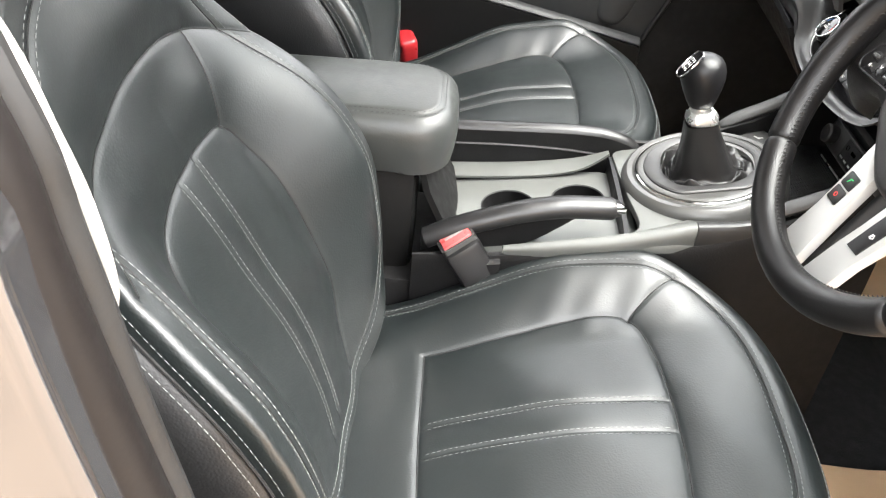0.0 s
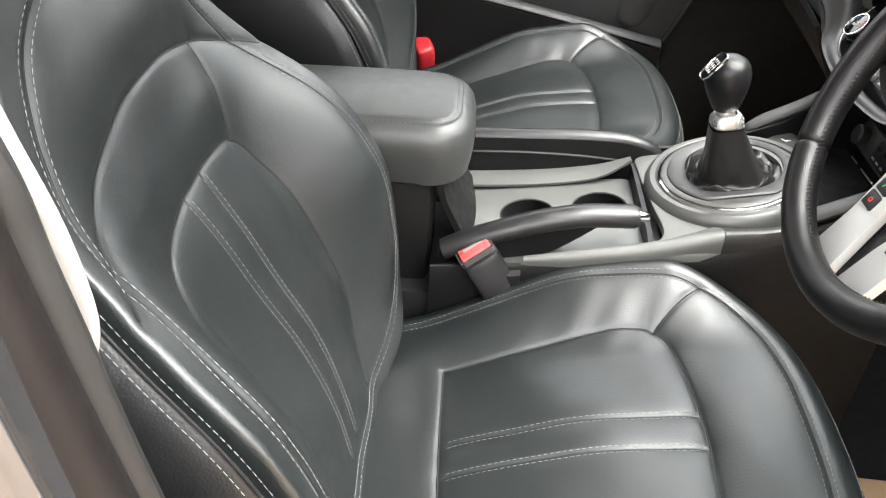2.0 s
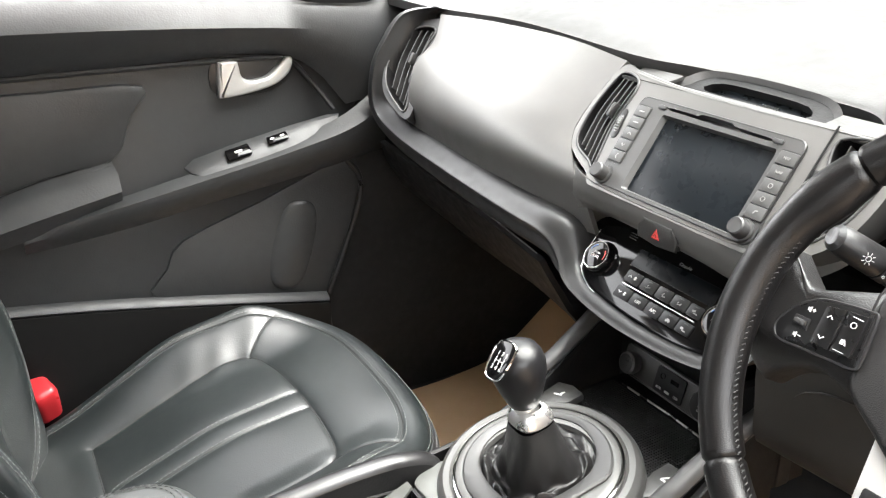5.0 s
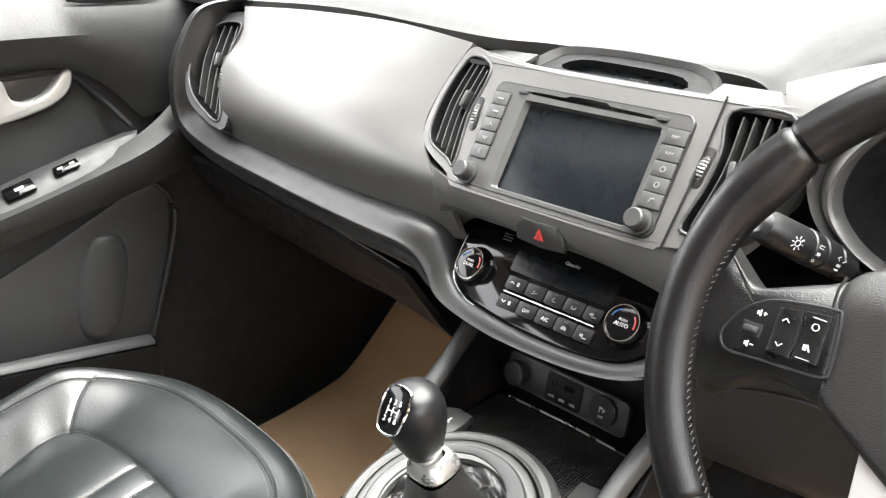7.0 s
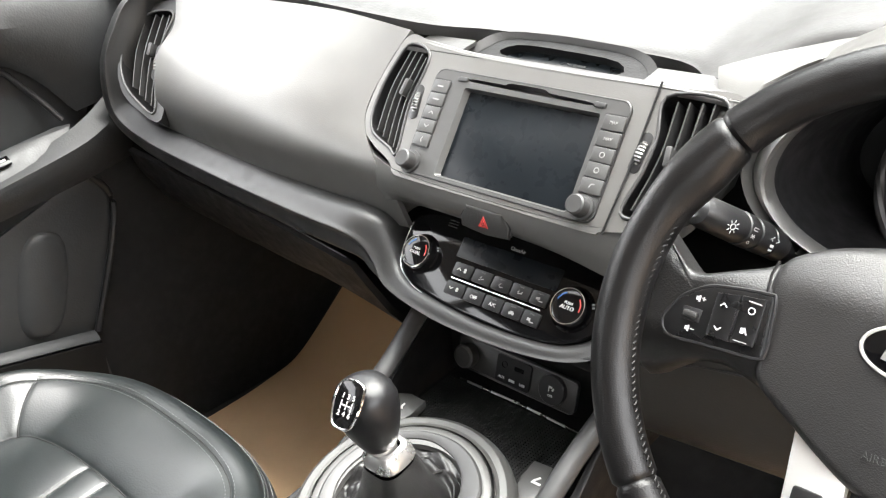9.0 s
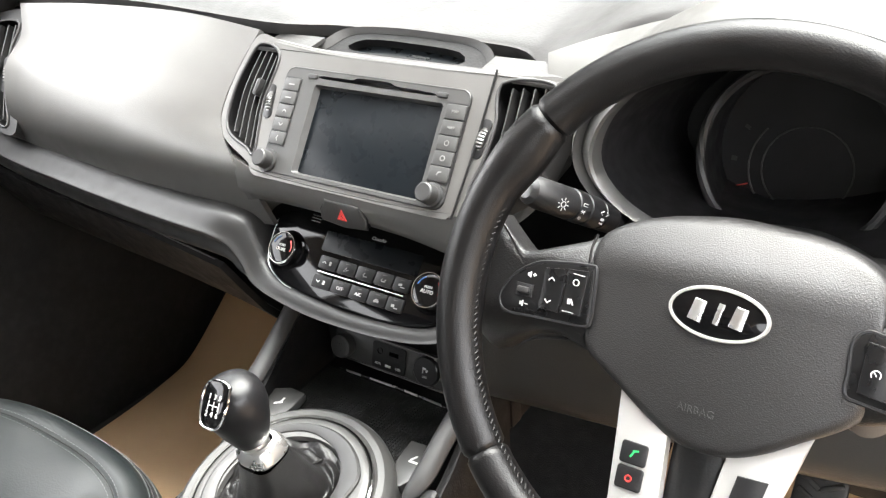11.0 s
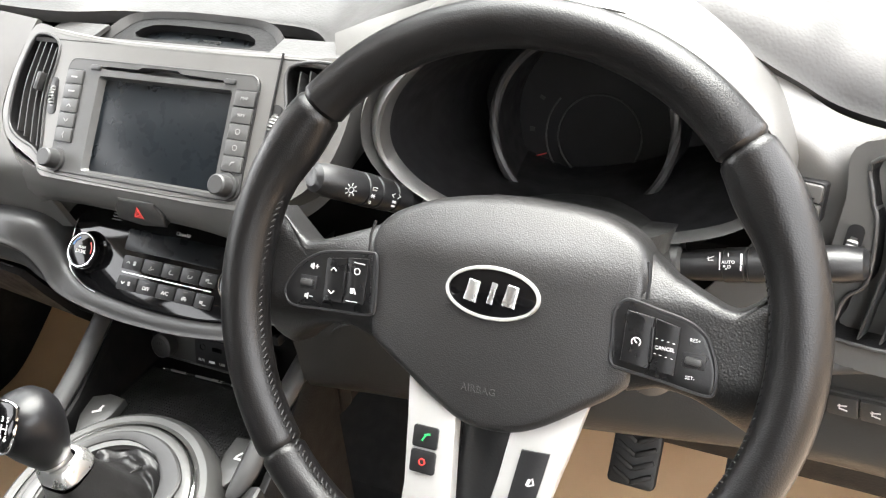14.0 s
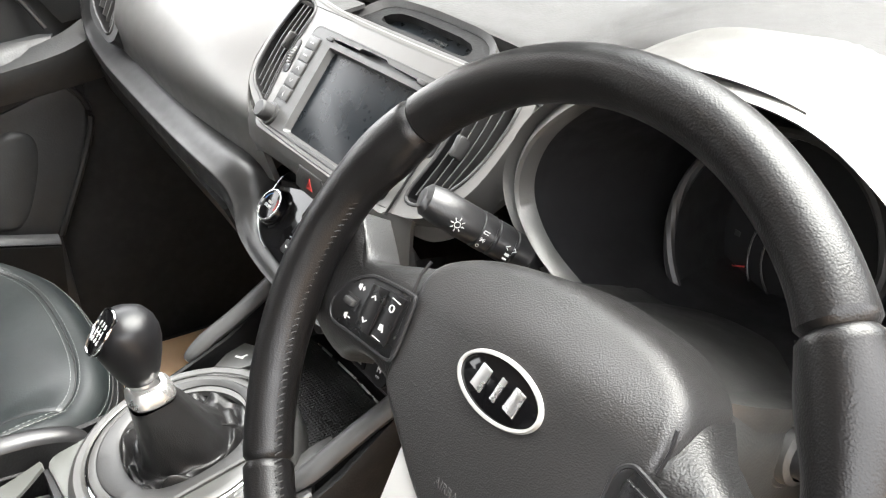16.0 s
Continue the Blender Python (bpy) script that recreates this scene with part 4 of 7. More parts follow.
part("key_bed", slab(rrect(0.0215, 0.0715, 0.002, 3, -0.0935, 0.0549), 0.0012, 0, 0.001), BLACK, unit, m=HU)
part("key_bed", slab(rrect(0.0227, 0.0725, 0.002, 3, 0.1035, 0.0520), 0.0012, 0, 0.001), BLACK, unit, m=HU)
for k, y in enumerate(KEYS_L):
    key = part("key", slab(rrect(0.0200, 0.0130, 0.0012, 3, -0.0935, y), 0.0028, 0.0008, 0.001), UNIT, unit, m=HU)
    if k < 2:
        bars("key_print", [(-0.0935, y, 0.0075, 0.0014, 0)], HU, key, PRINT_GREY, 0.0039)
    elif k == 2:
        bars("key_print", [(-0.0948, y, 0.0038, 0.0008, 45), (-0.0922, y, 0.0038, 0.0008, -45)], HU, key, PRINT_GREY, 0.0039)
    elif k == 3:
        bars("key_print", [(-0.0948, y, 0.0038, 0.0008, -45), (-0.0922, y, 0.0038, 0.0008, 45)], HU, key, PRINT_GREY, 0.0039)
    else:
        bars("key_print", [(-0.0935, y + 0.0012, 0.0036, 0.0009, 60), (-0.0935, y - 0.0012, 0.0036, 0.0009, -60)], HU, key, PRINT_GREY, 0.0039)
for k, y in enumerate(KEYS_R):
    key = part("key", slab(rrect(0.0212, 0.0134, 0.0012, 3, 0.1035, y), 0.0028, 0.0008, 0.001), UNIT, unit, m=HU)
    if k < 2:
        part("key_print", text_bm(("MAP", "NAV")[k], 0.0040, HU @ pose(0.1035, y, 0.0039)), PRINT_GREY, key, smooth=False)
    elif k < 4:
        part("key_print", ring_mark(0.1035, y, 0.0026, HU, 0.0039, 0.0007), PRINT_GREY, key, smooth=False)
    else:
        bars("key_print", [(0.1025, y, 0.0036, 0.001, 70), (0.1045, y + 0.0016, 0.0036, 0.001, 10)], HU, key, PRINT_GREY, 0.0039)
for sx, sy in ((-0.098, 0.0035), (0.1015, 0.0045)):
    knob = part("rotary_knob", lathe([(0.0, 0.015), (0.0075, 0.015), (0.0088, 0.0138), (0.0092, 0.003), (0.0115, 0.0025), (0.0118, 0.0)], 32), KEY, unit, m=HU @ pose(sx, sy, 0.002))
for sx in (-0.070, 0.0845):
    part("small_key", slab(rrect(0.012, 0.0046, 0.0015, 3, sx, 0.0935), 0.003, 0.0008, 0.001), KEY, unit, m=HU)
# hazard switch
HZ = plane_m((0.002, 0.1008, 0.6055), 3)
hazard = thing("hazard_switch", "dark grey hazard light switch with a red triangle", "switch", m=HZ.copy())
HZ_OUT = smooth_pts([(-0.0215, 0.0105), (-0.018, 0.0125), (0.018, 0.0125), (0.0215, 0.0105), (0.0280, -0.0092), (-0.0270, -0.0092)], 2, True)
part("rocker", slab(HZ_OUT, 0.008, 0.0016, -0.004), DASH, hazard, m=HZ)
part("rocker_edge", path_tube([(x, y, 0.0012) for x, y in scaled(HZ_OUT, 1.03)], 0.0009, HZ, 6, True), BLACK, hazard)
tri = [(0.0, 0.0062), (-0.0058, -0.0046), (0.0058, -0.0046)]
part("red_triangle", ring_between(tri, scaled(tri, 0.66), 0.0040, 0.0046), RED_PRINT, hazard, m=HZ, smooth=False)
part("red_triangle", ring_between(scaled(tri, 0.5), scaled(tri, 0.25), 0.0040, 0.0046), RED_PRINT, hazard, m=HZ, smooth=False)
# heater controls
CL = plane_m((0, 0.104, 0.540), 42)
heater = thing("heater_panel", "gloss black heater control panel with two round dials", "heater panel", m=CL.copy())
CL_OUT = smooth_pts([(-0.119, 0.030), (-0.117, 0.004), (-0.108, -0.016), (-0.085, -0.029), (-0.04, -0.036), (0.01, -0.038), (0.06, -0.037), (0.10, -0.029), (0.124, -0.012), (0.133, 0.008), (0.131, 0.034), (0.12, 0.044), (0.06, 0.052), (-0.06, 0.052), (-0.108, 0.044)], 5, True)
part("panel", slab(CL_OUT, 0.016, 0.003, -0.016), PIANO, heater, m=CL)
part("chrome_edge", path_tube([(x, y, -0.001) for x, y in smooth_pts([(-0.1195, 0.034), (-0.118, 0.004), (-0.109, -0.017), (-0.086, -0.030), (-0.07, -0.0335)], 6)], 0.0005, CL, 6), SATIN, heater, "thin chrome edge")
part("display", slab(rrect(0.121, 0.021, 0.002, cx=0.012, cy=0.0235), 0.0006, 0.0002, 0.0), SCREEN, heater, "blank display", m=CL)
for sx, sy, word in ((-0.090, 0.003, "DUAL"), (0.0955, 0.003, "AUTO")):
    dial = part("dial", lathe([(0, 0.0106), (0.0150, 0.0110), (0.0160, 0.0106), (0.0172, 0.010), (0.0180, 0.008), (0.0195, 0.002), (0.0215, 0.001), (0.0215, 0.0)], 48), PIANO, heater, m=CL @ pose(sx, sy, 0.0))
    part("dial_ring", lathe([(0.0160, 0.0108), (0.0162, 0.0118), (0.0169, 0.0118), (0.0173, 0.0100)], 48), CHROME, dial, "polished chrome ring", m=CL @ pose(sx, sy, 0.0))
    part("dial_word", text_bm(word, 0.0052, CL @ pose(sx, sy - 0.0018, 0.0113)), WHITE, dial, smooth=False)
    part("dial_word", text_bm("PUSH", 0.0036, CL @ pose(sx, sy + 0.0026, 0.0113)), WHITE, dial, smooth=False)
    for a0, a1, mt in ((-10, 45, RED_PRINT), (115, 165, BLUE_PRINT)):
        arc = [[((0.0118 + 0.0014 * q) * math.cos(radians(a0 + (a1 - a0) * k / 10)), (0.0118 + 0.0014 * q) * math.sin(radians(a0 + (a1 - a0) * k / 10)), 0.0113) for q in (0, 1)] for k in range(11)]
        part("dial_arc", grid(arc), mt, dial, m=CL @ pose(sx, sy, 0.0))
cols = [-0.0445, -0.0195, 0.0045, 0.0275, 0.0505, 0.0705]
for r, (y, h) in enumerate(((0.0015, 0.0135), (-0.0185, 0.0135))):
    for k in range(5):
        cx, w = (cols[k] + cols[k + 1]) / 2, cols[k + 1] - cols[k] - 0.0012
        b = part("button", slab(rrect(w, h, 0.002, 3, cx, y), 0.0022, 0.0004, 0.0), KNOB, heater, m=CL)
        if r == 1 and k in (1, 2):
            part("button_print", text_bm(("OFF", "A/C")[k - 1], 0.0050, CL @ pose(cx, y - 0.001, 0.0024)), WHITE, b, smooth=False)
        elif k == 0:
            s = 1 if r == 0 else -1
            bars("button_print", [(cx - 0.0058, y, 0.0030, 0.0008, 40 * s), (cx - 0.0036, y, 0.0030, 0.0008, -40 * s), (cx + 0.003, y, 0.004, 0.0018, 60), (cx + 0.003, y, 0.004, 0.0018, -60)], CL, b, WHITE, 0.0024)
        else:
            marks = {(0, 1): [(-0.001, 0.0005, 0.0026, 0.0009, 60), (0.0012, -0.001, 0.0036, 0.0007, 20), (-0.0022, -0.002, 0.0018, 0.0007, 0)], (0, 2): [(-0.001, 0.0010, 0.0024, 0.0009, 60), (0.0008, -0.0018, 0.0040, 0.0007, 8), (-0.0016, -0.001, 0.0018, 0.0007, -30)],
                     (0, 3): [(0.0, -0.0012, 0.0048, 0.0008, 6), (-0.002, 0.0004, 0.0020, 0.0007, 60), (0.0022, 0.0004, 0.0016, 0.0007, 40)], (0, 4): [(-0.0012, 0.0006, 0.0040, 0.0022, 10), (0.002, -0.0016, 0.0050, 0.0010, 0)],
                     (1, 3): [(0.0, -0.0012, 0.0060, 0.0018, 0), (0.0, 0.0004, 0.0036, 0.0010, 0), (-0.0018, -0.0024, 0.0012, 0.0009, 0), (0.0018, -0.0024, 0.0012, 0.0009, 0)], (1, 4): [(-0.0016, -0.0004, 0.0036, 0.0026, 0), (0.002, -0.0024, 0.0046, 0.0010, 0)]}[(r, k)]
            bars("button_print", [(cx + mx, y - 0.0008 + my, mw, mh, ma) for mx, my, mw, mh, ma in marks], CL, b, PRINT_GREY, 0.0024)
        if k:
            bars("button_lamp", [(cx, y + 0.0045, 0.005, 0.0010, 0)], CL, b, KEY, 0.0024)
part("bright_strip", box(0.108, 0.0013, 0.002, 0.0004), SATIN, heater, m=CL @ pose(0.0115, -0.0085, 0.001))
part("logo_word", text_bm("CleanAir", 0.0050, CL @ pose(0.017, 0.038, 0.0006)), WHITE, heater, smooth=False)
bars("speaker_slots", [(-0.068, 0.040 + 0.003 * k, 0.012, 0.0009, 0) for k in range(3)], CL, heater, UNIT, 0.0006)
# display hood on top of the stack
BN = plane_m((0.002, 0.220, 0.7315), 60) @ pose(0, 0, 0, 0, 0, -2)
binn = thing("display_hood", "grey hooded display pocket on top of the dashboard", "display hood", m=BN.copy())
BN_OUT = smooth_pts([(-0.108, -0.026), (-0.101, -0.004), (-0.082, 0.014), (-0.03, 0.021), (0.03, 0.022), (0.076, 0.019), (0.102, 0.003), (0.114, -0.026), (0.06, -0.030), (-0.04, -0.030)], 5, True)
BN_IN = scaled(BN_OUT, 0.90, (0.003, -0.016))
part("hood_lip", ring_between(BN_OUT, BN_IN, -0.02, 0.006, 0.001), DASH_TOP, binn, m=BN)
WIN = smooth_pts([(-0.070, -0.010), (-0.058, 0.006), (0.0, 0.009), (0.058, 0.007), (0.066, -0.008), (0.0, -0.009)], 3, True)
part("pocket_floor", plate(BN_IN, [WIN], 0.0005, 0.012), DARK, binn, m=BN)
part("display_window", slab(scaled(WIN, 1.02), 0.001, 0, -0.010), SCREEN, binn, "dark display window", m=BN)
part("display_word", text_bm("PASSENGER\nAIR BAG", 0.0042, BN @ pose(0.012, -0.001, -0.0086)), UNIT, binn, smooth=False)
# grille at the foot of the windscreen
tw = thing("speaker_grille", "oval grey speaker grille let into the dash top", "speaker grille", (-0.52, 0.27, 0.785))
part("grille_rim", path_tube([(x, y, 0.0) for x, y in ellipse(0.045, 0.026, 32)], 0.002, pose(-0.52, 0.27, 0.7855, 2, 0, 15), 6, True), DASH, tw)
for k in range(7):
    y = -0.018 + 0.006 * k
    part("grille_bar", box(2 * 0.043 * math.sqrt(max(0.02, 1 - (y / 0.026) ** 2)), 0.0022, 0.003, 0.0006), DASH, tw, m=pose(-0.52, 0.27, 0.7855, 2, 0, 15) @ pose(0, y, 0.0))

# ---- instruments in front of the driver ----
cluster = thing("instrument_cluster", "unlit black instrument cluster under a grey hood", "instruments", (0.39, 0.25, 0.66))
OPEN = mirror([(0.0, 0.104), (0.045, 0.099), (0.088, 0.080), (0.119, 0.057), (0.141, 0.031), (0.150, 0.002), (0.141, -0.022), (0.114, -0.043), (0.06, -0.060), (0.0, -0.066)])
OPEN = smooth_pts(OPEN, 5, True)


def ring3(k, y, dz=0.0, c=(0.39, 0.69), ridge=0.0):
    """The opening's outline, swollen k times; the outer side swells less and is plain."""
    pts = []
    for x, z in OPEN:
        s = min(1.0, max(0.0, 0.5 + x / 0.12))
        kk = k if k <= 1 else 1 + (k - 1) * (1 - 0.8 * s)
        pts.append((c[0] + x * kk * (1 - 0.045 * s), y + 0.012 * s + ridge * (1 - s), c[1] + z * kk + dz * (1 - s)))
    return pts


part("hood_ring", grid([ring3(1.28, 0.33, -0.03), ring3(1.34, 0.215, -0.012), ring3(1.27, 0.185, -0.010), ring3(1.18, 0.158, -0.006), ring3(1.13, 0.145, 0, ridge=-0.004), ring3(1.10, 0.140, ridge=-0.007), ring3(1.07, 0.137, ridge=0.005), ring3(1.04, 0.135, ridge=0.001), ring3(1.0, 0.131), ring3(0.985, 0.133), ring3(0.97, 0.145)], close_v=True), STACK, cluster)
part("hood_barrel", grid([ring3(0.975, 0.142), ring3(0.95, 0.20, -0.01), ring3(0.92, 0.33, -0.035)], close_v=True), COAL, cluster)
FC = plane_m((0.378, 0.315, 0.647), 12)
part("face", slab([(x, z - 0.02) for x, z in scaled(OPEN, 1.12)], 0.004, 0.0, -0.004), COAL, cluster, m=FC)


def hoop(cx, cy, r, a0, a1, tube_r, m, z=0.01, flat=1.0, n=40):
    return path_tube([(cx + r * math.cos(radians(a0 + (a1 - a0) * k / n)), cy + r * math.sin(radians(a0 + (a1 - a0) * k / n)), z) for k in range(n + 1)], tube_r, m, 8, False, flat)


BG = plane_m((0.369, 0.238, 0.672), 12)
part("big_ring", hoop(0.0, 0.0, 0.0765, -50, 232, 0.0042, BG, 0.0), RING, cluster)
part("big_ring_barrel", grid([[tuple(mm @ Vector((q * math.cos(radians(a)), q * math.sin(radians(a)), 0.0))) for a in range(-50, 236, 6)] for mm, q in ((BG, 0.0745), (FC @ pose(-0.012, 0.005, 0.004), 0.079))]), COAL, cluster)
part("small_ring", hoop(-0.014, -0.013, 0.0385, 0, 360, 0.0008, FC, 0.004), UNIT, cluster)
for cx, cy in ((-0.128, -0.014), (0.091, -0.006), (0.092, -0.027)):
    part("gauge_cap", lathe([(0.0, 0.006), (0.0072, 0.006), (0.0085, 0.002)], 20), KEY, cluster, m=FC @ pose(cx, cy, 0.001))
bars("needle", [(-0.068, -0.035, 0.012, 0.0012, 20)], FC, cluster, RED_PRINT, 0.004)
bars("scale_marks", [(-0.075, -0.038, 0.005, 0.003, 10), (-0.078, -0.012, 0.005, 0.004, 0), (-0.07, 0.018, 0.005, 0.003, -30)], FC, cluster, KEY, 0.003)
part("arc_mark", hoop(-0.014, -0.013, 0.050, 140, 215, 0.0008, FC, 0.004), UNIT, cluster)
# shoulder between vent and hood, and the outer end of the dash
part("hood_shoulder", thick(grid([smooth_pts(c, 6) for c in (
    [(0.165, 0.206, 0.748), (0.19, 0.222, 0.756), (0.22, 0.232, 0.765), (0.27, 0.230, 0.780), (0.33, 0.225, 0.788)],
    [(0.180, 0.178, 0.72), (0.195, 0.186, 0.735), (0.212, 0.190, 0.745), (0.245, 0.200, 0.765), (0.30, 0.21, 0.785)],
    [(0.175, 0.142, 0.66), (0.188, 0.155, 0.68), (0.198, 0.165, 0.70), (0.205, 0.185, 0.72), (0.215, 0.200, 0.735)],
    [(0.140, 0.112, 0.615), (0.165, 0.122, 0.615), (0.185, 0.14, 0.63), (0.195, 0.165, 0.65), (0.20, 0.18, 0.66)])]), 0.006), STACK, dash)
loft("outer_panel", [
    [(0.47, 0.205, 0.772), (0.520, 0.200, 0.745), (0.565, 0.198, 0.719), (0.64, 0.188, 0.711), (0.76, 0.160, 0.712)],
    [(0.51, 0.178, 0.735), (0.545, 0.178, 0.708), (0.575, 0.176, 0.692), (0.65, 0.165, 0.690), (0.76, 0.140, 0.690)],
    [(0.525, 0.176, 0.680), (0.555, 0.174, 0.662), (0.582, 0.170, 0.650), (0.65, 0.155, 0.645), (0.76, 0.125, 0.645)],
    [(0.515, 0.174, 0.625), (0.550, 0.170, 0.620), (0.587, 0.164, 0.610), (0.65, 0.148, 0.605), (0.76, 0.115, 0.605)],
    [(0.480, 0.165, 0.575), (0.550, 0.160, 0.570), (0.590, 0.156, 0.572), (0.65, 0.142, 0.583), (0.76, 0.110, 0.590)]], STACK, dash, 6)
loft("outer_rail", [
    [(0.45, 0.178, 0.557), (0.565, 0.172, 0.571), (0.612, 0.166, 0.585), (0.68, 0.15, 0.600), (0.76, 0.12, 0.615)],
    [(0.45, 0.150, 0.552), (0.565, 0.146, 0.565), (0.612, 0.140, 0.580), (0.68, 0.124, 0.595), (0.76, 0.095, 0.610)],
    [(0.45, 0.140, 0.544), (0.565, 0.136, 0.556), (0.612, 0.130, 0.571), (0.68, 0.114, 0.586), (0.76, 0.085, 0.601)],
    [(0.45, 0.150, 0.535), (0.565, 0.146, 0.546), (0.612, 0.140, 0.562), (0.68, 0.124, 0.577), (0.76, 0.095, 0.592)],
    [(0.45, 0.178, 0.532), (0.565, 0.172, 0.543), (0.612, 0.166, 0.559), (0.68, 0.15, 0.574), (0.76, 0.12, 0.589)]], DASH_TOP, dash, 5)
loft("knee_panel", [
    [(0.15, 0.095, 0.56), (0.30, 0.130, 0.565), (0.39, 0.155, 0.560), (0.50, 0.168, 0.542), (0.565, 0.162, 0.546), (0.65, 0.145, 0.56), (0.76, 0.115, 0.58)],
    [(0.15, 0.100, 0.50), (0.30, 0.140, 0.500), (0.39, 0.160, 0.500), (0.50, 0.168, 0.500), (0.565, 0.166, 0.505), (0.65, 0.148, 0.515), (0.76, 0.118, 0.525)],
    [(0.15, 0.125, 0.435), (0.30, 0.160, 0.420), (0.39, 0.170, 0.421), (0.50, 0.171, 0.439), (0.565, 0.170, 0.449), (0.65, 0.158, 0.460), (0.76, 0.130, 0.475)],
    [(0.15, 0.27, 0.42), (0.30, 0.28, 0.405), (0.39, 0.28, 0.408), (0.50, 0.28, 0.428), (0.565, 0.28, 0.438), (0.65, 0.28, 0.448), (0.76, 0.28, 0.46)]], DASH, dash, 5, 0.004)
part("oval_cover", path_tube([(x, y, 0.0) for x, y in ellipse(0.055, 0.04, 40, power=2.6)], 0.0012, plane_m((0.235, 0.121, 0.492), -12, 14), 6, True), BLACK, dash)
part("fuse_lid_line", path_tube([(0.50, 0.1655, 0.512), (0.575, 0.1635, 0.512), (0.632, 0.150, 0.512), (0.650, 0.150, 0.485), (0.625, 0.157, 0.462)], 0.0009, Matrix.Identity(4), 5), BLACK, dash)
RV = plane_m((0.600, 0.146, 0.648), 10, -17)
RV_OUT = smooth_pts([(-0.017, 0.062), (0.05, 0.068), (0.058, 0.0), (0.048, -0.052), (-0.018, -0.066), (-0.020, -0.050), (-0.017, -0.034), (-0.007, -0.019), (-0.010, 0.020), (-0.016, 0.036)], 5, True)
part("vent_panel", plate(smooth_pts([(-0.028, 0.070), (0.055, 0.080), (0.09, 0.06), (0.09, -0.05), (0.05, -0.075), (-0.032, -0.080), (-0.034, -0.02), (-0.032, 0.03)], 6, True), [RV_OUT], -0.001, 0.02), STACK, dash, m=RV)
vent("air_vent", RV, RV_OUT, [(0.002, 0.062), (0.016, 0.063), (0.030, 0.065), (0.043, 0.066)], [(-0.004, -0.062), (0.010, -0.060), (0.023, -0.057), (0.036, -0.053)], 0.004, ((-0.0205, 0.0155), (-0.0225, -0.023)), (0.012, 0.0, 0), None)
DS = plane_m((0.548, 0.168, 0.670), 8, -12)
dimmer = thing("dimmer_switch", "grey two-part rocker switch on the dashboard", "switch", m=DS.copy())
part("rocker_frame", slab(rrect(0.0225, 0.0285, 0.003, 3), 0.009, 0.001, -0.0075), COAL, dimmer, m=DS)
for sy in (-0.0066, 0.0066):
    rk = part("rocker", slab(rrect(0.0195, 0.0122, 0.002, 3, 0, sy), 0.010, 0.0012, -0.006), STACK, dimmer, m=DS)
    bars("rocker_print", [(0.001, sy * 0.55, 0.009, 0.0010, 0)], DS, rk, DARK, 0.0042)
SWR = plane_m((0.594, 0.150, 0.522), 0, -12) @ pose(0, 0, 0, 0, 0, 8)
row = thing("switch_row", "row of black push switches under the dashboard", "switch row", m=SWR.copy())
part("row_frame", slab(rrect(0.13, 0.020, 0.003, cx=0.004), 0.016, 0.001, -0.016), DASH, row, m=SWR)
for k in range(5):
    x = -0.043 + 0.0218 * k
    sw = part("push_switch", slab(rrect(0.0205, 0.0165, 0.0015, 3, x, 0), 0.004, 0.001, 0.0), DASH, row, m=SWR)
    bars("switch_print", [(x, 0.001, 0.0065, 0.0009, 10), (x + 0.001, -0.0022, 0.005, 0.0009, -12), (x - 0.002, 0.0, 0.0009, 0.004, 0)], SWR, sw, WHITE, 0.0042)
# steering column
column = thing("steering_column", "black plastic steering column shroud with control stalks", "steering column", (0.39, 0.1, 0.6))
part("upper_shroud", pillow(rrect(0.16, 0.20, 0.05, 8), lambda X, Y: 0.0 - 2.2 * X * X - 0.1 * Y, 0.02, 0.06, na=160, nr=50), DASH, column, m=pose(0.39, 0.145, 0.650, -14, 0, 0), sharp=85)
part("lower_shroud", pillow(rrect(0.15, 0.19, 0.05, 8), lambda X, Y: 0.0 - 1.5 * X * X, 0.03, 0.06, na=160, nr=50), DASH, column, m=pose(0.39, 0.135, 0.545, 180 - 20, 0, 0), sharp=85)


def stalk(name, root, tip, r0, r1, parent, label):
    a, b = Vector(root), Vector(tip)
    d = (b - a)
    pts, rs = [], []
    for t, r in ((0.0, r0 * 0.8), (0.10, r0 * 0.85), (0.30, r0 * 0.92), (0.44, r0), (0.455, r1 * 0.90), (0.46, r1 * 0.97), (0.54, r1 * 0.97), (0.545, r1 * 0.90), (0.555, r1 * 0.90), (0.56, r1), (0.64, r1), (0.645, r1 * 0.92), (0.655, r1 * 0.92), (0.66, r1 * 1.02), (0.72, r1 * 1.02), (0.725, r1 * 0.95), (0.74, r1), (0.92, r1 * 0.98), (0.98, r1 * 0.85), (1.0, r1 * 0.55)):
        pts.append(a + d * t)
        rs.append(r)
    return part(name, tube(pts, rs, 20, flat=0.8), BLACK, parent, label)


def along(root, tip, t, up, r):
    """A pose on a stalk's upper face: x along it, z off its surface."""
    a, b = Vector(root), Vector(tip)
    x = (b - a).normalized()
    z = (Vector(up) - x * Vector(up).dot(x)).normalized()
    y = z.cross(x)
    p = a + (b - a) * t + z * r
    return Matrix(((x.x, y.x, z.x, p.x), (x.y, y.y, z.y, p.y), (x.z, y.z, z.z, p.z), (0, 0, 0, 1)))


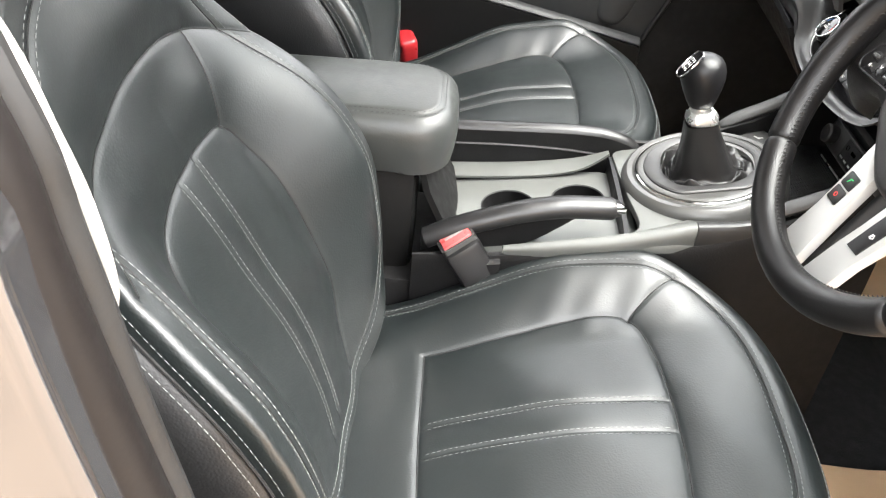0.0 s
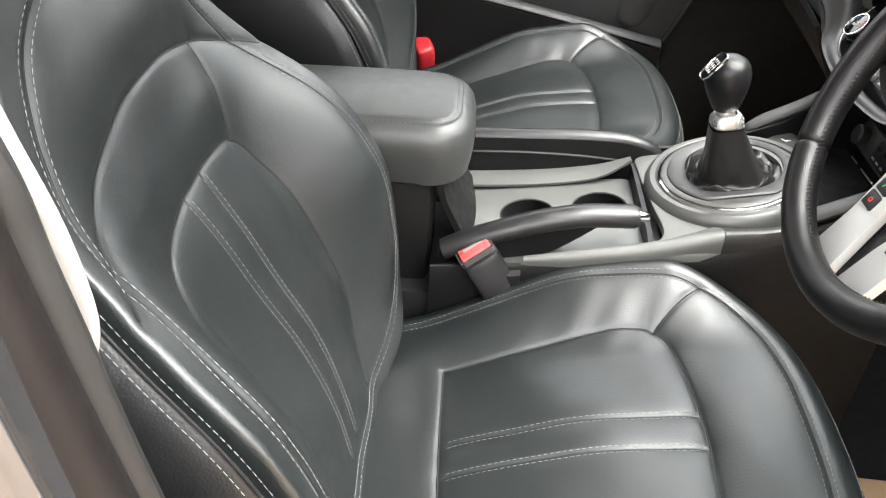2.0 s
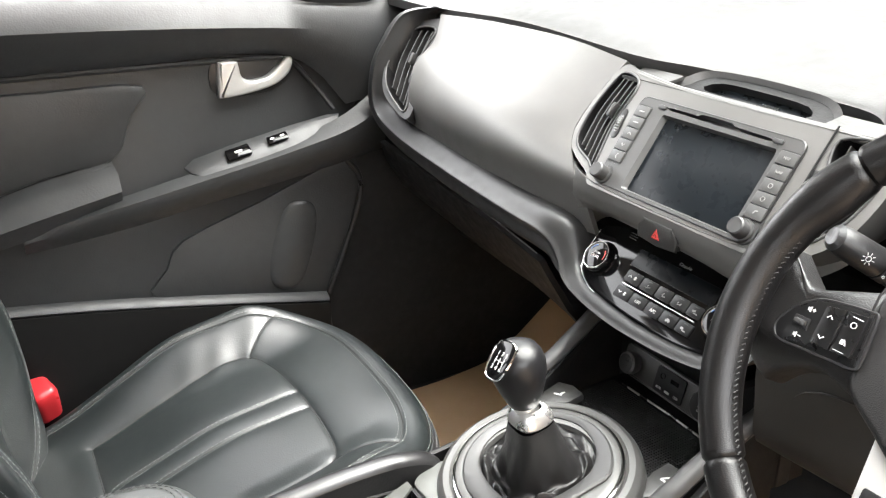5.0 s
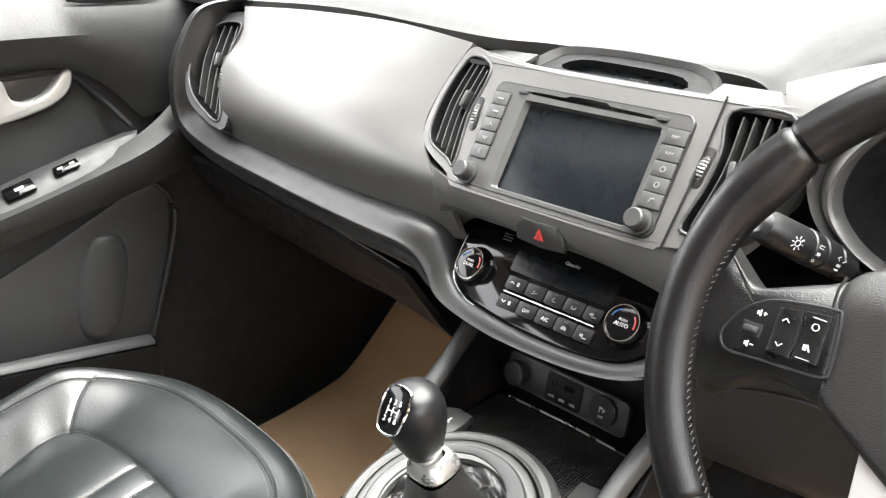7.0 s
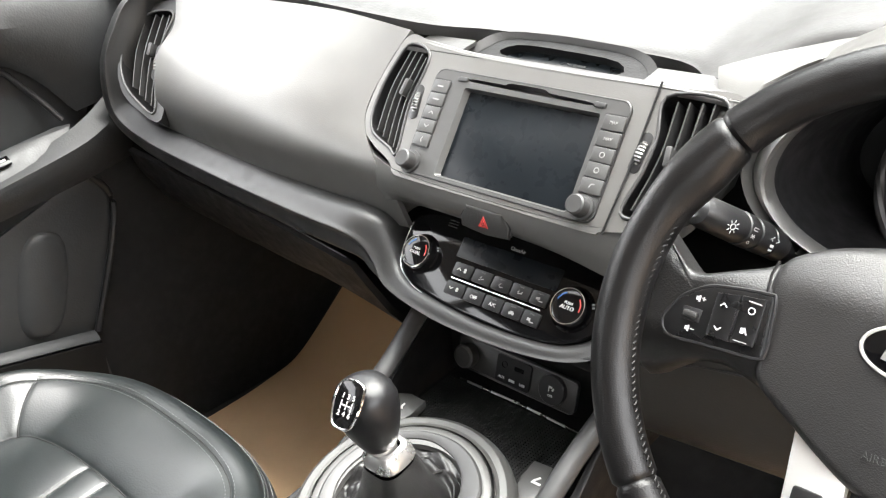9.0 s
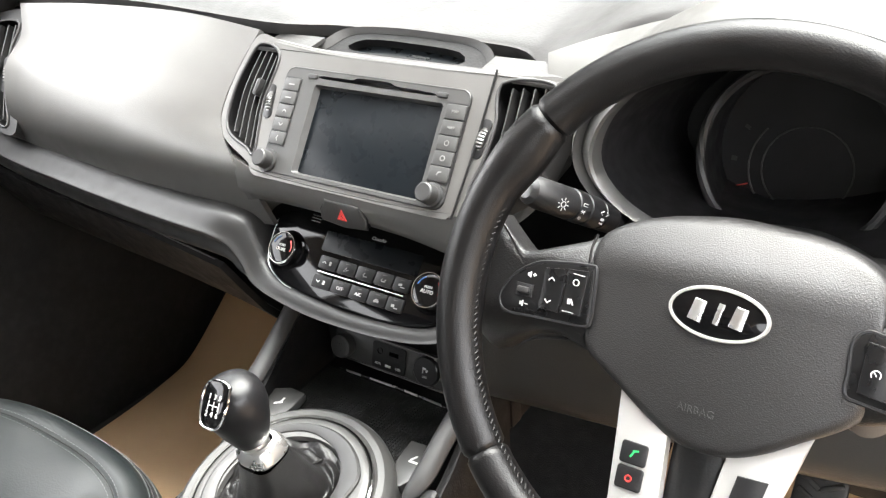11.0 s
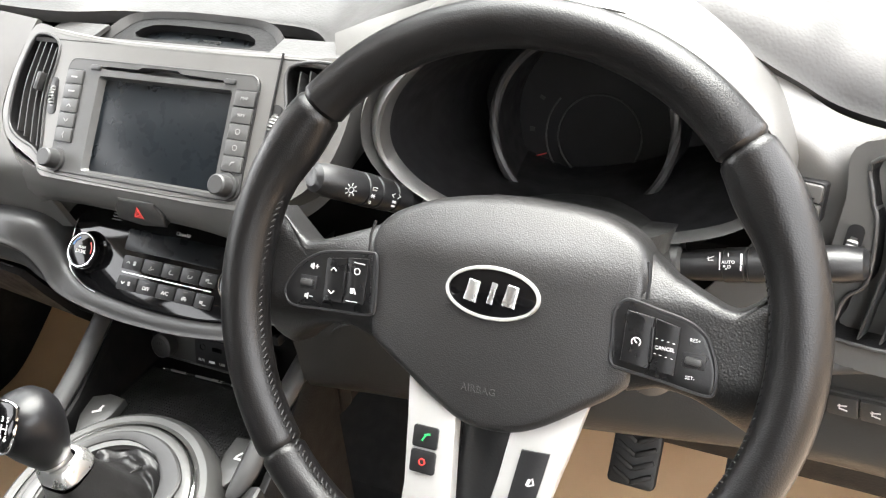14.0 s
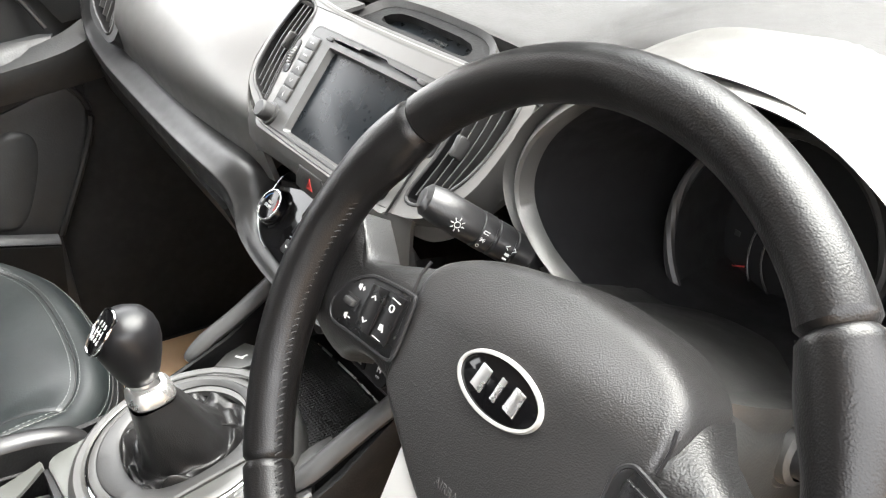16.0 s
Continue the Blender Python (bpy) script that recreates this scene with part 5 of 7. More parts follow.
L_ROOT, L_TIP = (0.288, 0.186, 0.606), (0.219, 0.070, 0.686)
ls = stalk("light_stalk", L_ROOT, L_TIP, 0.0130, 0.0158, column, "black light stalk with white symbols")
lf = lambda t, r=0.0158: along(L_ROOT, L_TIP, t, (0.05, -0.88, 0.46), r) @ pose(0, 0, 0, 0, 0, 180)
m1 = lf(0.835, 0.0161) @ Matrix.Scale(0.8, 4)
part("stalk_print", ring_mark(0, 0, 0.0030, m1, 0.0, 0.0007), WHITE, ls, smooth=False)
bars("stalk_print", [(0.0052 * math.cos(a), 0.0052 * math.sin(a), 0.0026, 0.0007, math.degrees(a)) for a in np.arange(8) * math.pi / 4], m1, ls, WHITE, 0.0)
m2 = lf(0.705, 0.0161) @ Matrix.Scale(0.66, 4)
bars("stalk_print", [(0.0, 0.006, 0.006, 0.0008, 0), (0.0, 0.009, 0.006, 0.0008, 0), (-0.003, 0.0075, 0.0008, 0.0035, 0), (0, -0.001, 0.006, 0.0008, 45), (0, -0.001, 0.006, 0.0008, -45), (0.0, -0.001, 0.006, 0.0008, 0)], m2, ls, WHITE, 0.0)
part("stalk_print", ring_mark(-0.001, -0.009, 0.0018, m2, -0.0014, 0.0006), WHITE, ls, smooth=False)
m3 = lf(0.575, 0.0161) @ Matrix.Scale(0.66, 4)
bars("stalk_print", [(-0.004, 0.0065, 0.005, 0.0008, 40), (-0.004, 0.0045, 0.005, 0.0008, -40), (0.005, 0.0065, 0.005, 0.0008, -40), (0.005, 0.0045, 0.005, 0.0008, 40), (0, -0.002, 0.005, 0.003, 0), (0, -0.007, 0.005, 0.002, 0)], m3, ls, WHITE, 0.0)
R_ROOT, R_TIP = (0.430, 0.146, 0.608), (0.592, 0.142, 0.644)
rs_ = stalk("wiper_stalk", R_ROOT, R_TIP, 0.0135, 0.0148, column, "black wiper stalk with white symbols")
rf = lambda t, r=0.0148: along(R_ROOT, R_TIP, t, (-0.25, -0.75, 0.6), r)
part("stalk_print", text_bm("AUTO", 0.0032, rf(0.485, 0.0142) @ pose(0, -0.001, 0)), WHITE, rs_, smooth=False)
m4 = rf(0.485, 0.0140) @ Matrix.Scale(0.62, 4)
bars("stalk_print", [(-0.009, 0.0, 0.0010, 0.020, 0), (0.0, 0.007, 0.0010, 0.004, 0), (-0.002, -0.009, 0.0014, 0.0014, 0), (-0.004, -0.006, 0.0022, 0.0022, 0)], m4, rs_, WHITE, 0.0005)
part("stalk_print", ring_mark(0.001, -0.0065, 0.0020, m4, 0.0, 0.0006), WHITE, rs_, smooth=False)
bars("stalk_print", [(-0.019, 0.004, 0.008, 0.0008, 20), (-0.019, 0.001, 0.006, 0.0008, 0), (-0.0215, 0.003, 0.0008, 0.005, 10), (0.014, 0.002, 0.0022, 0.012, 0), (0.0135, -0.008, 0.0014, 0.006, 0)], m4, rs_, WHITE, 0.0003)
part("stalk_collar", lathe([(0.0, -0.030), (0.0225, -0.028), (0.0235, -0.004), (0.0225, 0.0), (0.0205, 0.001), (0.0200, 0.004), (0.0185, 0.006), (0.0165, 0.0065), (0.0155, 0.012), (0.012, 0.014)], 36), DASH, column, m=along(R_ROOT, R_TIP, 0.20, (0, -0.7, 0.7), 0.0) @ pose(0, 0, 0, 0, 90, 0))

# ---- steering wheel ----
WH = plane_m((0.39, -0.008, 0.655), 28, 2)
wheel = thing("steering_wheel", "black leather car steering wheel with silver lower spokes", "steering wheel", m=WH.copy())
N = 360
rim_rows = []
for k in range(N):
    a = 2 * math.pi * k / N
    deg = math.degrees(a)
    def near(c, w):
        return math.exp(-(((deg - c + 180) % 360 - 180) / w) ** 2)
    grip = near(32, 9) + near(148, 9)
    seam = max(near(c, 0.6) for c in (41, 139, 221, 319))
    rr = 0.0150 + 0.0014 * grip - 0.0024 * seam + 0.0012 * (near(0, 22) + near(180, 22))
    row = []
    for j in range(20):
        b = 2 * math.pi * j / 20
        inner = max(0.0, -math.cos(b))
        rad = 0.1725 + rr * math.cos(b) * (1 + 0.25 * grip * inner)
        row.append((rad * math.cos(a), rad * math.sin(a), rr * 1.05 * math.sin(b)))
    rim_rows.append(row)
rim = part("rim", grid(rim_rows, True, True), RIM_LEATHER, wheel, m=WH)
for a0, a1 in ((139, 221), (-41, 41), (221, 319)):
    bm = None
    steps = int((a1 - a0) / 1.55)
    for k in range(steps):
        a = radians(a0 + (a1 - a0) * (k + 0.5) / steps)
        r0 = 0.1725 - 0.0150 * 0.97
        p = [(r0 * math.cos(a - 0.009) , r0 * math.sin(a - 0.009), 0.0010), (r0 * math.cos(a) * 0.994, r0 * math.sin(a) * 0.994, 0.0045), (r0 * math.cos(a + 0.009), r0 * math.sin(a + 0.009), 0.0060)]
        t_ = tube(p, 0.00055, 5)
        bm = t_ if bm is None else join(bm, t_)
    part("stitching", bm, THREAD_DARK, rim, m=WH)
PAD = smooth_pts([(-0.090, 0.034), (-0.083, 0.050), (-0.055, 0.064), (-0.015, 0.0715), (0.015, 0.0715), (0.050, 0.068), (0.076, 0.057), (0.087, 0.042), (0.089, 0.022), (0.088, -0.010), (0.084, -0.030), (0.060, -0.049), (0.035, -0.066), (0.015, -0.073), (-0.010, -0.073), (-0.030, -0.064), (-0.055, -0.048), (-0.082, -0.030), (-0.086, -0.012), (-0.087, 0.015)], 4, True)
pad = part("airbag_pad", pillow(PAD, lambda X, Y: -0.006 - 0.7 * X * X - 13.0 * np.clip(Y - 0.024, 0, 1) ** 2 - 1.1 * np.clip(-Y, 0, 1) ** 2, 0.007, 0.040, na=200, nr=60), PAD_SKIN, wheel, m=WH)
for s_ in (-1, 1):
    part("pad_gap", path_tube([(s_ * 0.0890, 0.0240, -0.0108), (s_ * 0.0893, 0.0360, -0.0110), (s_ * 0.0872, 0.0450, -0.0120)], 0.0010, WH, 6), COAL, wheel)
EM = WH @ pose(-0.001, 0.0125, -0.0062)
emblem = part("emblem", slab(ellipse(0.0290, 0.0150, 48), 0.002, 0.0008, -0.001), PIANO, pad, "oval black badge with silver bars", m=EM)
part("emblem_ring", grid([[(x, y, 0.0) for x, y in ellipse(0.0305, 0.0165, 48)], [(x, y, 0.0022) for x, y in ellipse(0.0298, 0.0158, 48)], [(x, y, 0.0022) for x, y in ellipse(0.0284, 0.0145, 48)], [(x, y, 0.0) for x, y in ellipse(0.0278, 0.0139, 48)]], close_v=True), SILVER, pad, "chrome ring", m=EM)
for cx, w0, w1 in ((-0.0125, 0.0082, 0.0072), (0.0003, 0.0036, 0.0036), (0.0122, 0.0086, 0.0072)):
    part("emblem_bar", slab([(-w0 / 2, -0.0066), (w0 / 2, -0.0066), (w1 / 2, 0.0066), (-w1 / 2, 0.0066)], 0.0012, 0.0004), SATIN, pad, m=EM @ pose(cx, 0, 0.0008, 0, 0, -10))
part("moulded_word", text_bm("AIRBAG", 0.0066, WH @ pose(-0.003, -0.0480, -0.0082, 5, 0, 0)), RING, pad, smooth=False)
for sx, tilt_ in ((-0.063, -6), (0.060, -6)):
    part("moulded_mark", hoop(0, 0, 0.0048, 200, 340, 0.0005, WH @ pose(sx, 0.016, -0.0095, 0, sx * 130, 0), 0.0, 1, 12), BLACK, pad)
POD_R = [(0.0735, 0.0143), (0.0787, 0.0213), (0.0856, 0.0212), (0.0966, 0.0188), (0.1126, 0.0154), (0.1225, 0.0099), (0.1274, 0.0023), (0.1312, -0.0081), (0.1320, -0.0193), (0.1290, -0.0228), (0.1180, -0.0218), (0.1020, -0.0193), (0.0830, -0.0172), (0.0751, -0.0148), (0.0743, -0.0023)]
POD_L = [(-0.1367, 0.0086), (-0.1235, 0.0178), (-0.1095, 0.0211), (-0.0874, 0.0235), (-0.0825, 0.0212), (-0.0807, 0.0041), (-0.0800, -0.0106), (-0.0831, -0.0151), (-0.0981, -0.0162), (-0.1191, -0.0172), (-0.1361, -0.0182), (-0.1431, -0.0159), (-0.1460, -0.0083), (-0.1428, -0.0003)]
BTN_R = ([(0.0805, 0.0170), (0.0955, 0.0150), (0.0957, -0.0141), (0.0800, -0.0123)], [(0.0968, 0.0148), (0.1102, 0.0118), (0.1100, -0.0153), (0.0967, -0.0143)])
BTN_L = ([(-0.1157, 0.0165), (-0.1013, 0.0187), (-0.1018, -0.0108), (-0.1161, -0.0110)], [(-0.1003, 0.0190), (-0.0856, 0.0203), (-0.0861, -0.0097), (-0.1006, -0.0105)])
for s in (-1, 1):
    SP = smooth_pts([(s * 0.078, 0.046), (s * 0.10, 0.0385), (s * 0.12, 0.030), (s * 0.137, 0.0245), (s * 0.150, 0.032), (s * 0.168, 0.045), (s * 0.178, 0.0), (s * 0.166, -0.052), (s * 0.150, -0.046), (s * 0.134, -0.036), (s * 0.118, -0.029), (s * 0.10, -0.027), (s * 0.078, -0.029)], 4, True)
    spoke = part("side_spoke", pillow(SP, lambda X, Y: -0.0115 - 34.0 * np.clip(Y - 0.019, 0, 1) ** 2 * (1 - bump(np.abs(X), 0.135, 0.165)) - 20.0 * np.clip(-Y - 0.010, 0, 1) ** 2, 0.006, 0.022, (s * 0.125, 0.002), na=90, nr=24), SPOKE, wheel, m=WH)
    POD = smooth_pts(POD_L if s < 0 else POD_R, 4, True)
    pod = part("switch_pod", slab(POD, 0.006, 0.0018, -0.0130), POD_SKIN, spoke, m=WH)
    part("pod_groove", path_tube([(x, y, -0.0082) for x, y in scaled(POD, 1.02)], 0.0013, WH, 6, True), COAL, spoke)
    for q in (BTN_L if s < 0 else BTN_R):
        part("pod_button", slab(smooth_pts(q, 1, True), 0.0022, 0.0006, -0.0071), POD_SKIN, spoke, m=WH)
    bx = -0.1010 if s < 0 else 0.0962
    part("pod_bar", box(0.0016, 0.0200, 0.0022, 0.0007), POD_SKIN, spoke, m=WH @ pose(bx, 0.004 if s < 0 else 0.0, -0.0046, 0, 0, 0 if s < 0 else 2))
    px_, py_ = (-0.1287, -0.0012) if s < 0 else (0.1197, -0.0052)
    part("slider_well", box(0.0125, 0.0085, 0.0012, 0.0004), COAL, spoke, m=WH @ pose(px_, py_, -0.0068))
    part("pod_slider", box(0.0092, 0.0042, 0.004, 0.0012), KEY, spoke, m=WH @ pose(px_, py_, -0.0050, 0, 0, 0 if s < 0 else -4))
    if s < 0:
        bars("pod_print", [(-0.1108, 0.0103, 0.0032, 0.0007, 45), (-0.1088, 0.0103, 0.0032, 0.0007, -45), (-0.1110, -0.0049, 0.0032, 0.0007, -45), (-0.1090, -0.0049, 0.0032, 0.0007, 45), (-0.0917, 0.0167, 0.008, 0.0006, -3), (-0.0945, -0.0085, 0.008, 0.0004, 0), (-0.0950, -0.0016, 0.0022, 0.0034, 0), (-0.0930, -0.0016, 0.0008, 0.0044, 25)], WH, spoke, WHITE, -0.0046)
        bars("pod_print", [(-0.1275, 0.0097, 0.0018, 0.0024, 0), (-0.1262, 0.0097, 0.0010, 0.0040, 0), (-0.1235, 0.0099, 0.0026, 0.0006, 0), (-0.1235, 0.0099, 0.0006, 0.0026, 0), (-0.1297, -0.0104, 0.0018, 0.0024, 0), (-0.1284, -0.0104, 0.0010, 0.0040, 0), (-0.1258, -0.0104, 0.0026, 0.0006, 0)], WH, spoke, WHITE, -0.0068)
        part("pod_print", ring_mark(-0.0927, 0.0114, 0.0023, WH, -0.0048), WHITE, spoke, smooth=False)
    else:
        part("pod_print", text_bm("CANCEL", 0.0029, WH @ pose(0.1035, -0.0012, -0.0046)), WHITE, spoke, smooth=False)
        part("pod_print", text_bm("RES+", 0.0028, WH @ pose(0.1190, 0.0060, -0.0068)), WHITE, spoke, smooth=False)
        part("pod_print", text_bm("SET-", 0.0028, WH @ pose(0.1190, -0.0150, -0.0068)), WHITE, spoke, smooth=False)
        part("pod_print", hoop(0.0875, -0.0002, 0.0025, -40, 220, 0.00035, WH, -0.0046, 1, 12), WHITE, spoke)
        bars("pod_print", [(0.0870, 0.0004, 0.0030, 0.0006, 130)] + [(0.0985 + 0.0032 * k, yy - 0.0004 * k, 0.0012, 0.0004, 0) for k in range(4) for yy in (0.0038, -0.0048)], WH, spoke, WHITE, -0.0046)
for s in (-1, 1):
    pts = [(s * 0.053, -0.046), (s * 0.0500, -0.085), (s * 0.0475, -0.120), (s * 0.050, -0.165), (s * 0.010, -0.170), (s * 0.0145, -0.120), (s * 0.0165, -0.090), (s * 0.018, -0.066)]
    if s > 0:
        pts = [(0.064, -0.044), (0.058, -0.070), (0.0515, -0.095), (0.044, -0.125), (0.040, -0.168), (0.004, -0.170), (0.0095, -0.125), (0.0145, -0.100), (0.0190, -0.068)]
    sp = part("silver_spoke", slab(pts, 0.010, 0.0018, -0.026), SILVER, wheel, "satin silver spoke", m=WH)
    if s < 0:
        for cy, h in ((-0.0868, 0.0145), (-0.1030, 0.0150)):
            part("call_button", slab(rrect(0.0175, h, 0.002, 3, -0.0358, cy), 0.003, 0.0008, -0.0175), BLACK, sp, m=WH)
        bars("call_print", [(-0.0365, -0.0872, 0.0045, 0.0011, 60), (-0.0345, -0.0848, 0.0040, 0.0011, 15)], WH, sp, GREEN_PRINT, -0.0143)
        part("call_print", ring_mark(-0.0360, -0.1030, 0.0024, WH, -0.0145, 0.0009), RED_PRINT, sp, smooth=False)
    else:
        part("call_button", slab(scaled([(0.0275, -0.0795), (0.0455, -0.0785), (0.0385, -0.118), (0.0215, -0.119)], 1.0), 0.003, 0.0008, -0.0175), BLACK, sp, m=WH)
        bars("call_print", [(0.0345, -0.0985, 0.0018, 0.0045, -20), (0.0375, -0.0975, 0.0008, 0.0040, 20), (0.0362, -0.1, 0.003, 0.0008, 30)], WH, sp, WHITE, -0.0143)
part("hub_back", lathe([(0.0, 0.0), (0.06, 0.0), (0.07, -0.02), (0.055, -0.06), (0.0, -0.06)], 32), DARK, wheel, m=WH @ pose(0, -0.01, -0.028))
part("spoke_filler", slab([(-0.017, -0.055), (-0.0155, -0.165), (0.010, -0.165), (0.019, -0.055)], 0.004, 0.001, -0.034), BLACK, wheel, m=WH)

# ---- centre console ----
console = thing("centre_console", "silver and black centre console between the seats", "console", (0.033, -0.2, 0.0))
CX = 0.030


def slope_m(x, y, z, rx):
    return pose(x, y, z, rx, 0, 0)


# tunnel and side walls
part("tunnel", thick(grid([smooth_pts(c, 5) for c in (
    [(0.150, -0.42, 0.0), (0.150, -0.42, 0.20), (0.152, -0.42, 0.285), (0.149, -0.42, 0.297)],
    [(0.152, -0.20, 0.0), (0.152, -0.20, 0.20), (0.156, -0.20, 0.305), (0.150, -0.20, 0.318)],
    [(0.156, -0.06, 0.0), (0.156, -0.06, 0.20), (0.160, -0.06, 0.338), (0.150, -0.06, 0.352)],
    [(0.150, 0.05, 0.0), (0.150, 0.05, 0.20), (0.150, 0.05, 0.375), (0.138, 0.05, 0.396)],
    [(0.140, 0.16, 0.0), (0.140, 0.16, 0.20), (0.136, 0.16, 0.44), (0.128, 0.16, 0.458)])]), 0.006), DARK, console)
part("tunnel", thick(grid([smooth_pts(c, 5) for c in (
    [(-0.098, -0.42, 0.0), (-0.098, -0.42, 0.20), (-0.098, -0.42, 0.335), (-0.092, -0.42, 0.345)],
    [(-0.100, -0.20, 0.0), (-0.100, -0.20, 0.20), (-0.100, -0.20, 0.330), (-0.094, -0.20, 0.340)],
    [(-0.104, -0.06, 0.0), (-0.104, -0.06, 0.20), (-0.106, -0.06, 0.338), (-0.098, -0.06, 0.352)],
    [(-0.112, 0.05, 0.0), (-0.112, 0.05, 0.20), (-0.114, 0.05, 0.375), (-0.104, 0.05, 0.396)],
    [(-0.120, 0.16, 0.0), (-0.120, 0.16, 0.20), (-0.130, 0.16, 0.44), (-0.120, 0.16, 0.458)])]), 0.006), DARK, console)
part("tunnel_core", box(0.22, 1.05, 0.24, 0.01, (CX, -0.42, 0.125)), DARK, console)
# silver deck round the gear lever, with a well behind it
DK = slope_m(CX - 0.008, -0.04, 0.356, 8)
deck_out = smooth_pts([(-0.098, -0.104), (-0.105, -0.04), (-0.100, 0.05), (0.0, 0.10), (0.100, 0.040), (0.131, -0.026), (0.135, -0.100), (0.116, -0.114), (0.085, -0.098), (0.02, -0.104), (-0.06, -0.110)], 5, True)
part("silver_deck", slab(deck_out, 0.012, 0.004, -0.010), CONSOLE, console, "satin silver deck", m=DK)
zz = lambda y: 0.302 + 0.166 * (y + 0.345)
part("deck_side", thick(grid([smooth_pts(c, 5) for c in (
    [(0.143, -0.345, zz(-0.345)), (0.146, -0.31, zz(-0.31))],
    [(0.159, -0.345, zz(-0.345) - 0.010), (0.160, -0.31, zz(-0.31) - 0.010)],
    [(0.158, -0.345, zz(-0.345) - 0.032), (0.159, -0.31, zz(-0.31) - 0.032)])]), 0.004), BLACK, console)
edge_cols = [smooth_pts(c, 4) for c in (
    [(0.138, -0.308, 0.310), (0.146, -0.308, 0.318), (0.152, -0.308, 0.315), (0.151, -0.308, 0.306)],
    [(0.136, -0.250, 0.320), (0.147, -0.250, 0.332), (0.155, -0.250, 0.326), (0.154, -0.250, 0.312)],
    [(0.130, -0.170, 0.334), (0.147, -0.170, 0.350), (0.157, -0.170, 0.342), (0.156, -0.170, 0.324)],
    [(0.122, -0.120, 0.348), (0.146, -0.120, 0.364), (0.157, -0.120, 0.357), (0.156, -0.120, 0.336)],
    [(0.112, -0.079, 0.358), (0.144, -0.079, 0.376), (0.156, -0.079, 0.370), (0.155, -0.079, 0.346)])]
part("deck_side", thick(grid([smooth_pts([c[k] for c in edge_cols], 4) for k in range(len(edge_cols[0]))]), 0.003), CONSOLE, console, "satin silver side edge")
edge_cols = [smooth_pts(c, 4) for c in (
    [(0.112, -0.078, 0.358), (0.143, -0.078, 0.3755), (0.1555, -0.078, 0.3695), (0.1545, -0.078, 0.335)],
    [(0.118, -0.030, 0.362), (0.141, -0.030, 0.380), (0.154, -0.030, 0.376), (0.155, -0.030, 0.33)],
    [(0.112, 0.020, 0.368), (0.136, 0.020, 0.389), (0.149, 0.020, 0.386), (0.152, 0.020, 0.33)])]
part("deck_side", thick(grid([smooth_pts([c[k] for c in edge_cols], 4) for k in range(len(edge_cols[0]))]), 0.003), RAIL, console, "dark front of the deck's edge")
WELL = slope_m(0.034, -0.245, 0.304, 7)
cups = [ellipse(0.037, 0.037, 32, -0.012, -0.052), ellipse(0.037, 0.037, 32, -0.024, 0.045)]
part("well_floor", plate(smooth_pts([(-0.088, -0.135), (-0.092, 0.0), (-0.088, 0.10), (0.0, 0.112), (0.085, 0.112), (0.112, 0.100), (0.116, 0.0), (0.112, -0.10), (0.06, -0.135)], 4, True), cups, 0.0, 0.01), CONSOLE, console, "satin silver tray", m=WELL)
for k, (cx, cy) in enumerate(((-0.012, -0.052), (-0.024, 0.045))):
    part("cup_holder", lathe([(0.0370, 0.001), (0.0350, 0.0), (0.0335, -0.055), (0.0, -0.056)], 40), DARK, console, "black cup holder", m=WELL @ pose(cx, cy, 0))
part("cup_bridge", box(0.020, 0.030, 0.014, 0.004), DARK, console, m=WELL @ pose(0.004, -0.004, -0.005))
part("well_wall", thick(grid([[(-0.066, -0.153, 0.298), (0.02, -0.154, 0.298), (0.10, -0.154, 0.298), (0.128, -0.156, 0.298)], [(-0.066, -0.154, 0.338), (0.02, -0.1545, 0.339), (0.10, -0.1555, 0.338), (0.128, -0.157, 0.336)]]), 0.006), COAL, console)
part("tray_strip", thick(grid([smooth_pts(c, 5) for c in (
    [(-0.072, -0.385, 0.302), (-0.074, -0.28, 0.312), (-0.074, -0.20, 0.327), (-0.072, -0.155, 0.345)],
    [(-0.040, -0.385, 0.298), (-0.044, -0.28, 0.306), (-0.050, -0.20, 0.320), (-0.062, -0.155, 0.345)])]), 0.004), CONSOLE, console)
# padded side wall beside the passenger
wl = smooth_pts([(-0.086, -0.40, 0.354), (-0.087, -0.30, 0.359), (-0.088, -0.22, 0.363), (-0.088, -0.165, 0.362), (-0.090, -0.128, 0.352), (-0.092, -0.108, 0.338)], 5)
part("side_wall_cap", tube(wl, [0.012] * (len(wl) - 4) + [0.011, 0.010, 0.009, 0.007], 12, flat=0.7), BLACK, console, "black padded wall top")
part("side_wall", thick(grid([[(p[0] + 0.006, p[1], 0.300) for p in wl], [(p[0] + 0.006, p[1], p[2]) for p in wl]]), 0.006), DARK, console)
part("side_wall_net", tube(smooth_pts([(-0.074, -0.385, 0.333), (-0.074, -0.30, 0.338), (-0.075, -0.22, 0.338), (-0.076, -0.16, 0.334)], 5), 0.0018, 6), KEY, console)
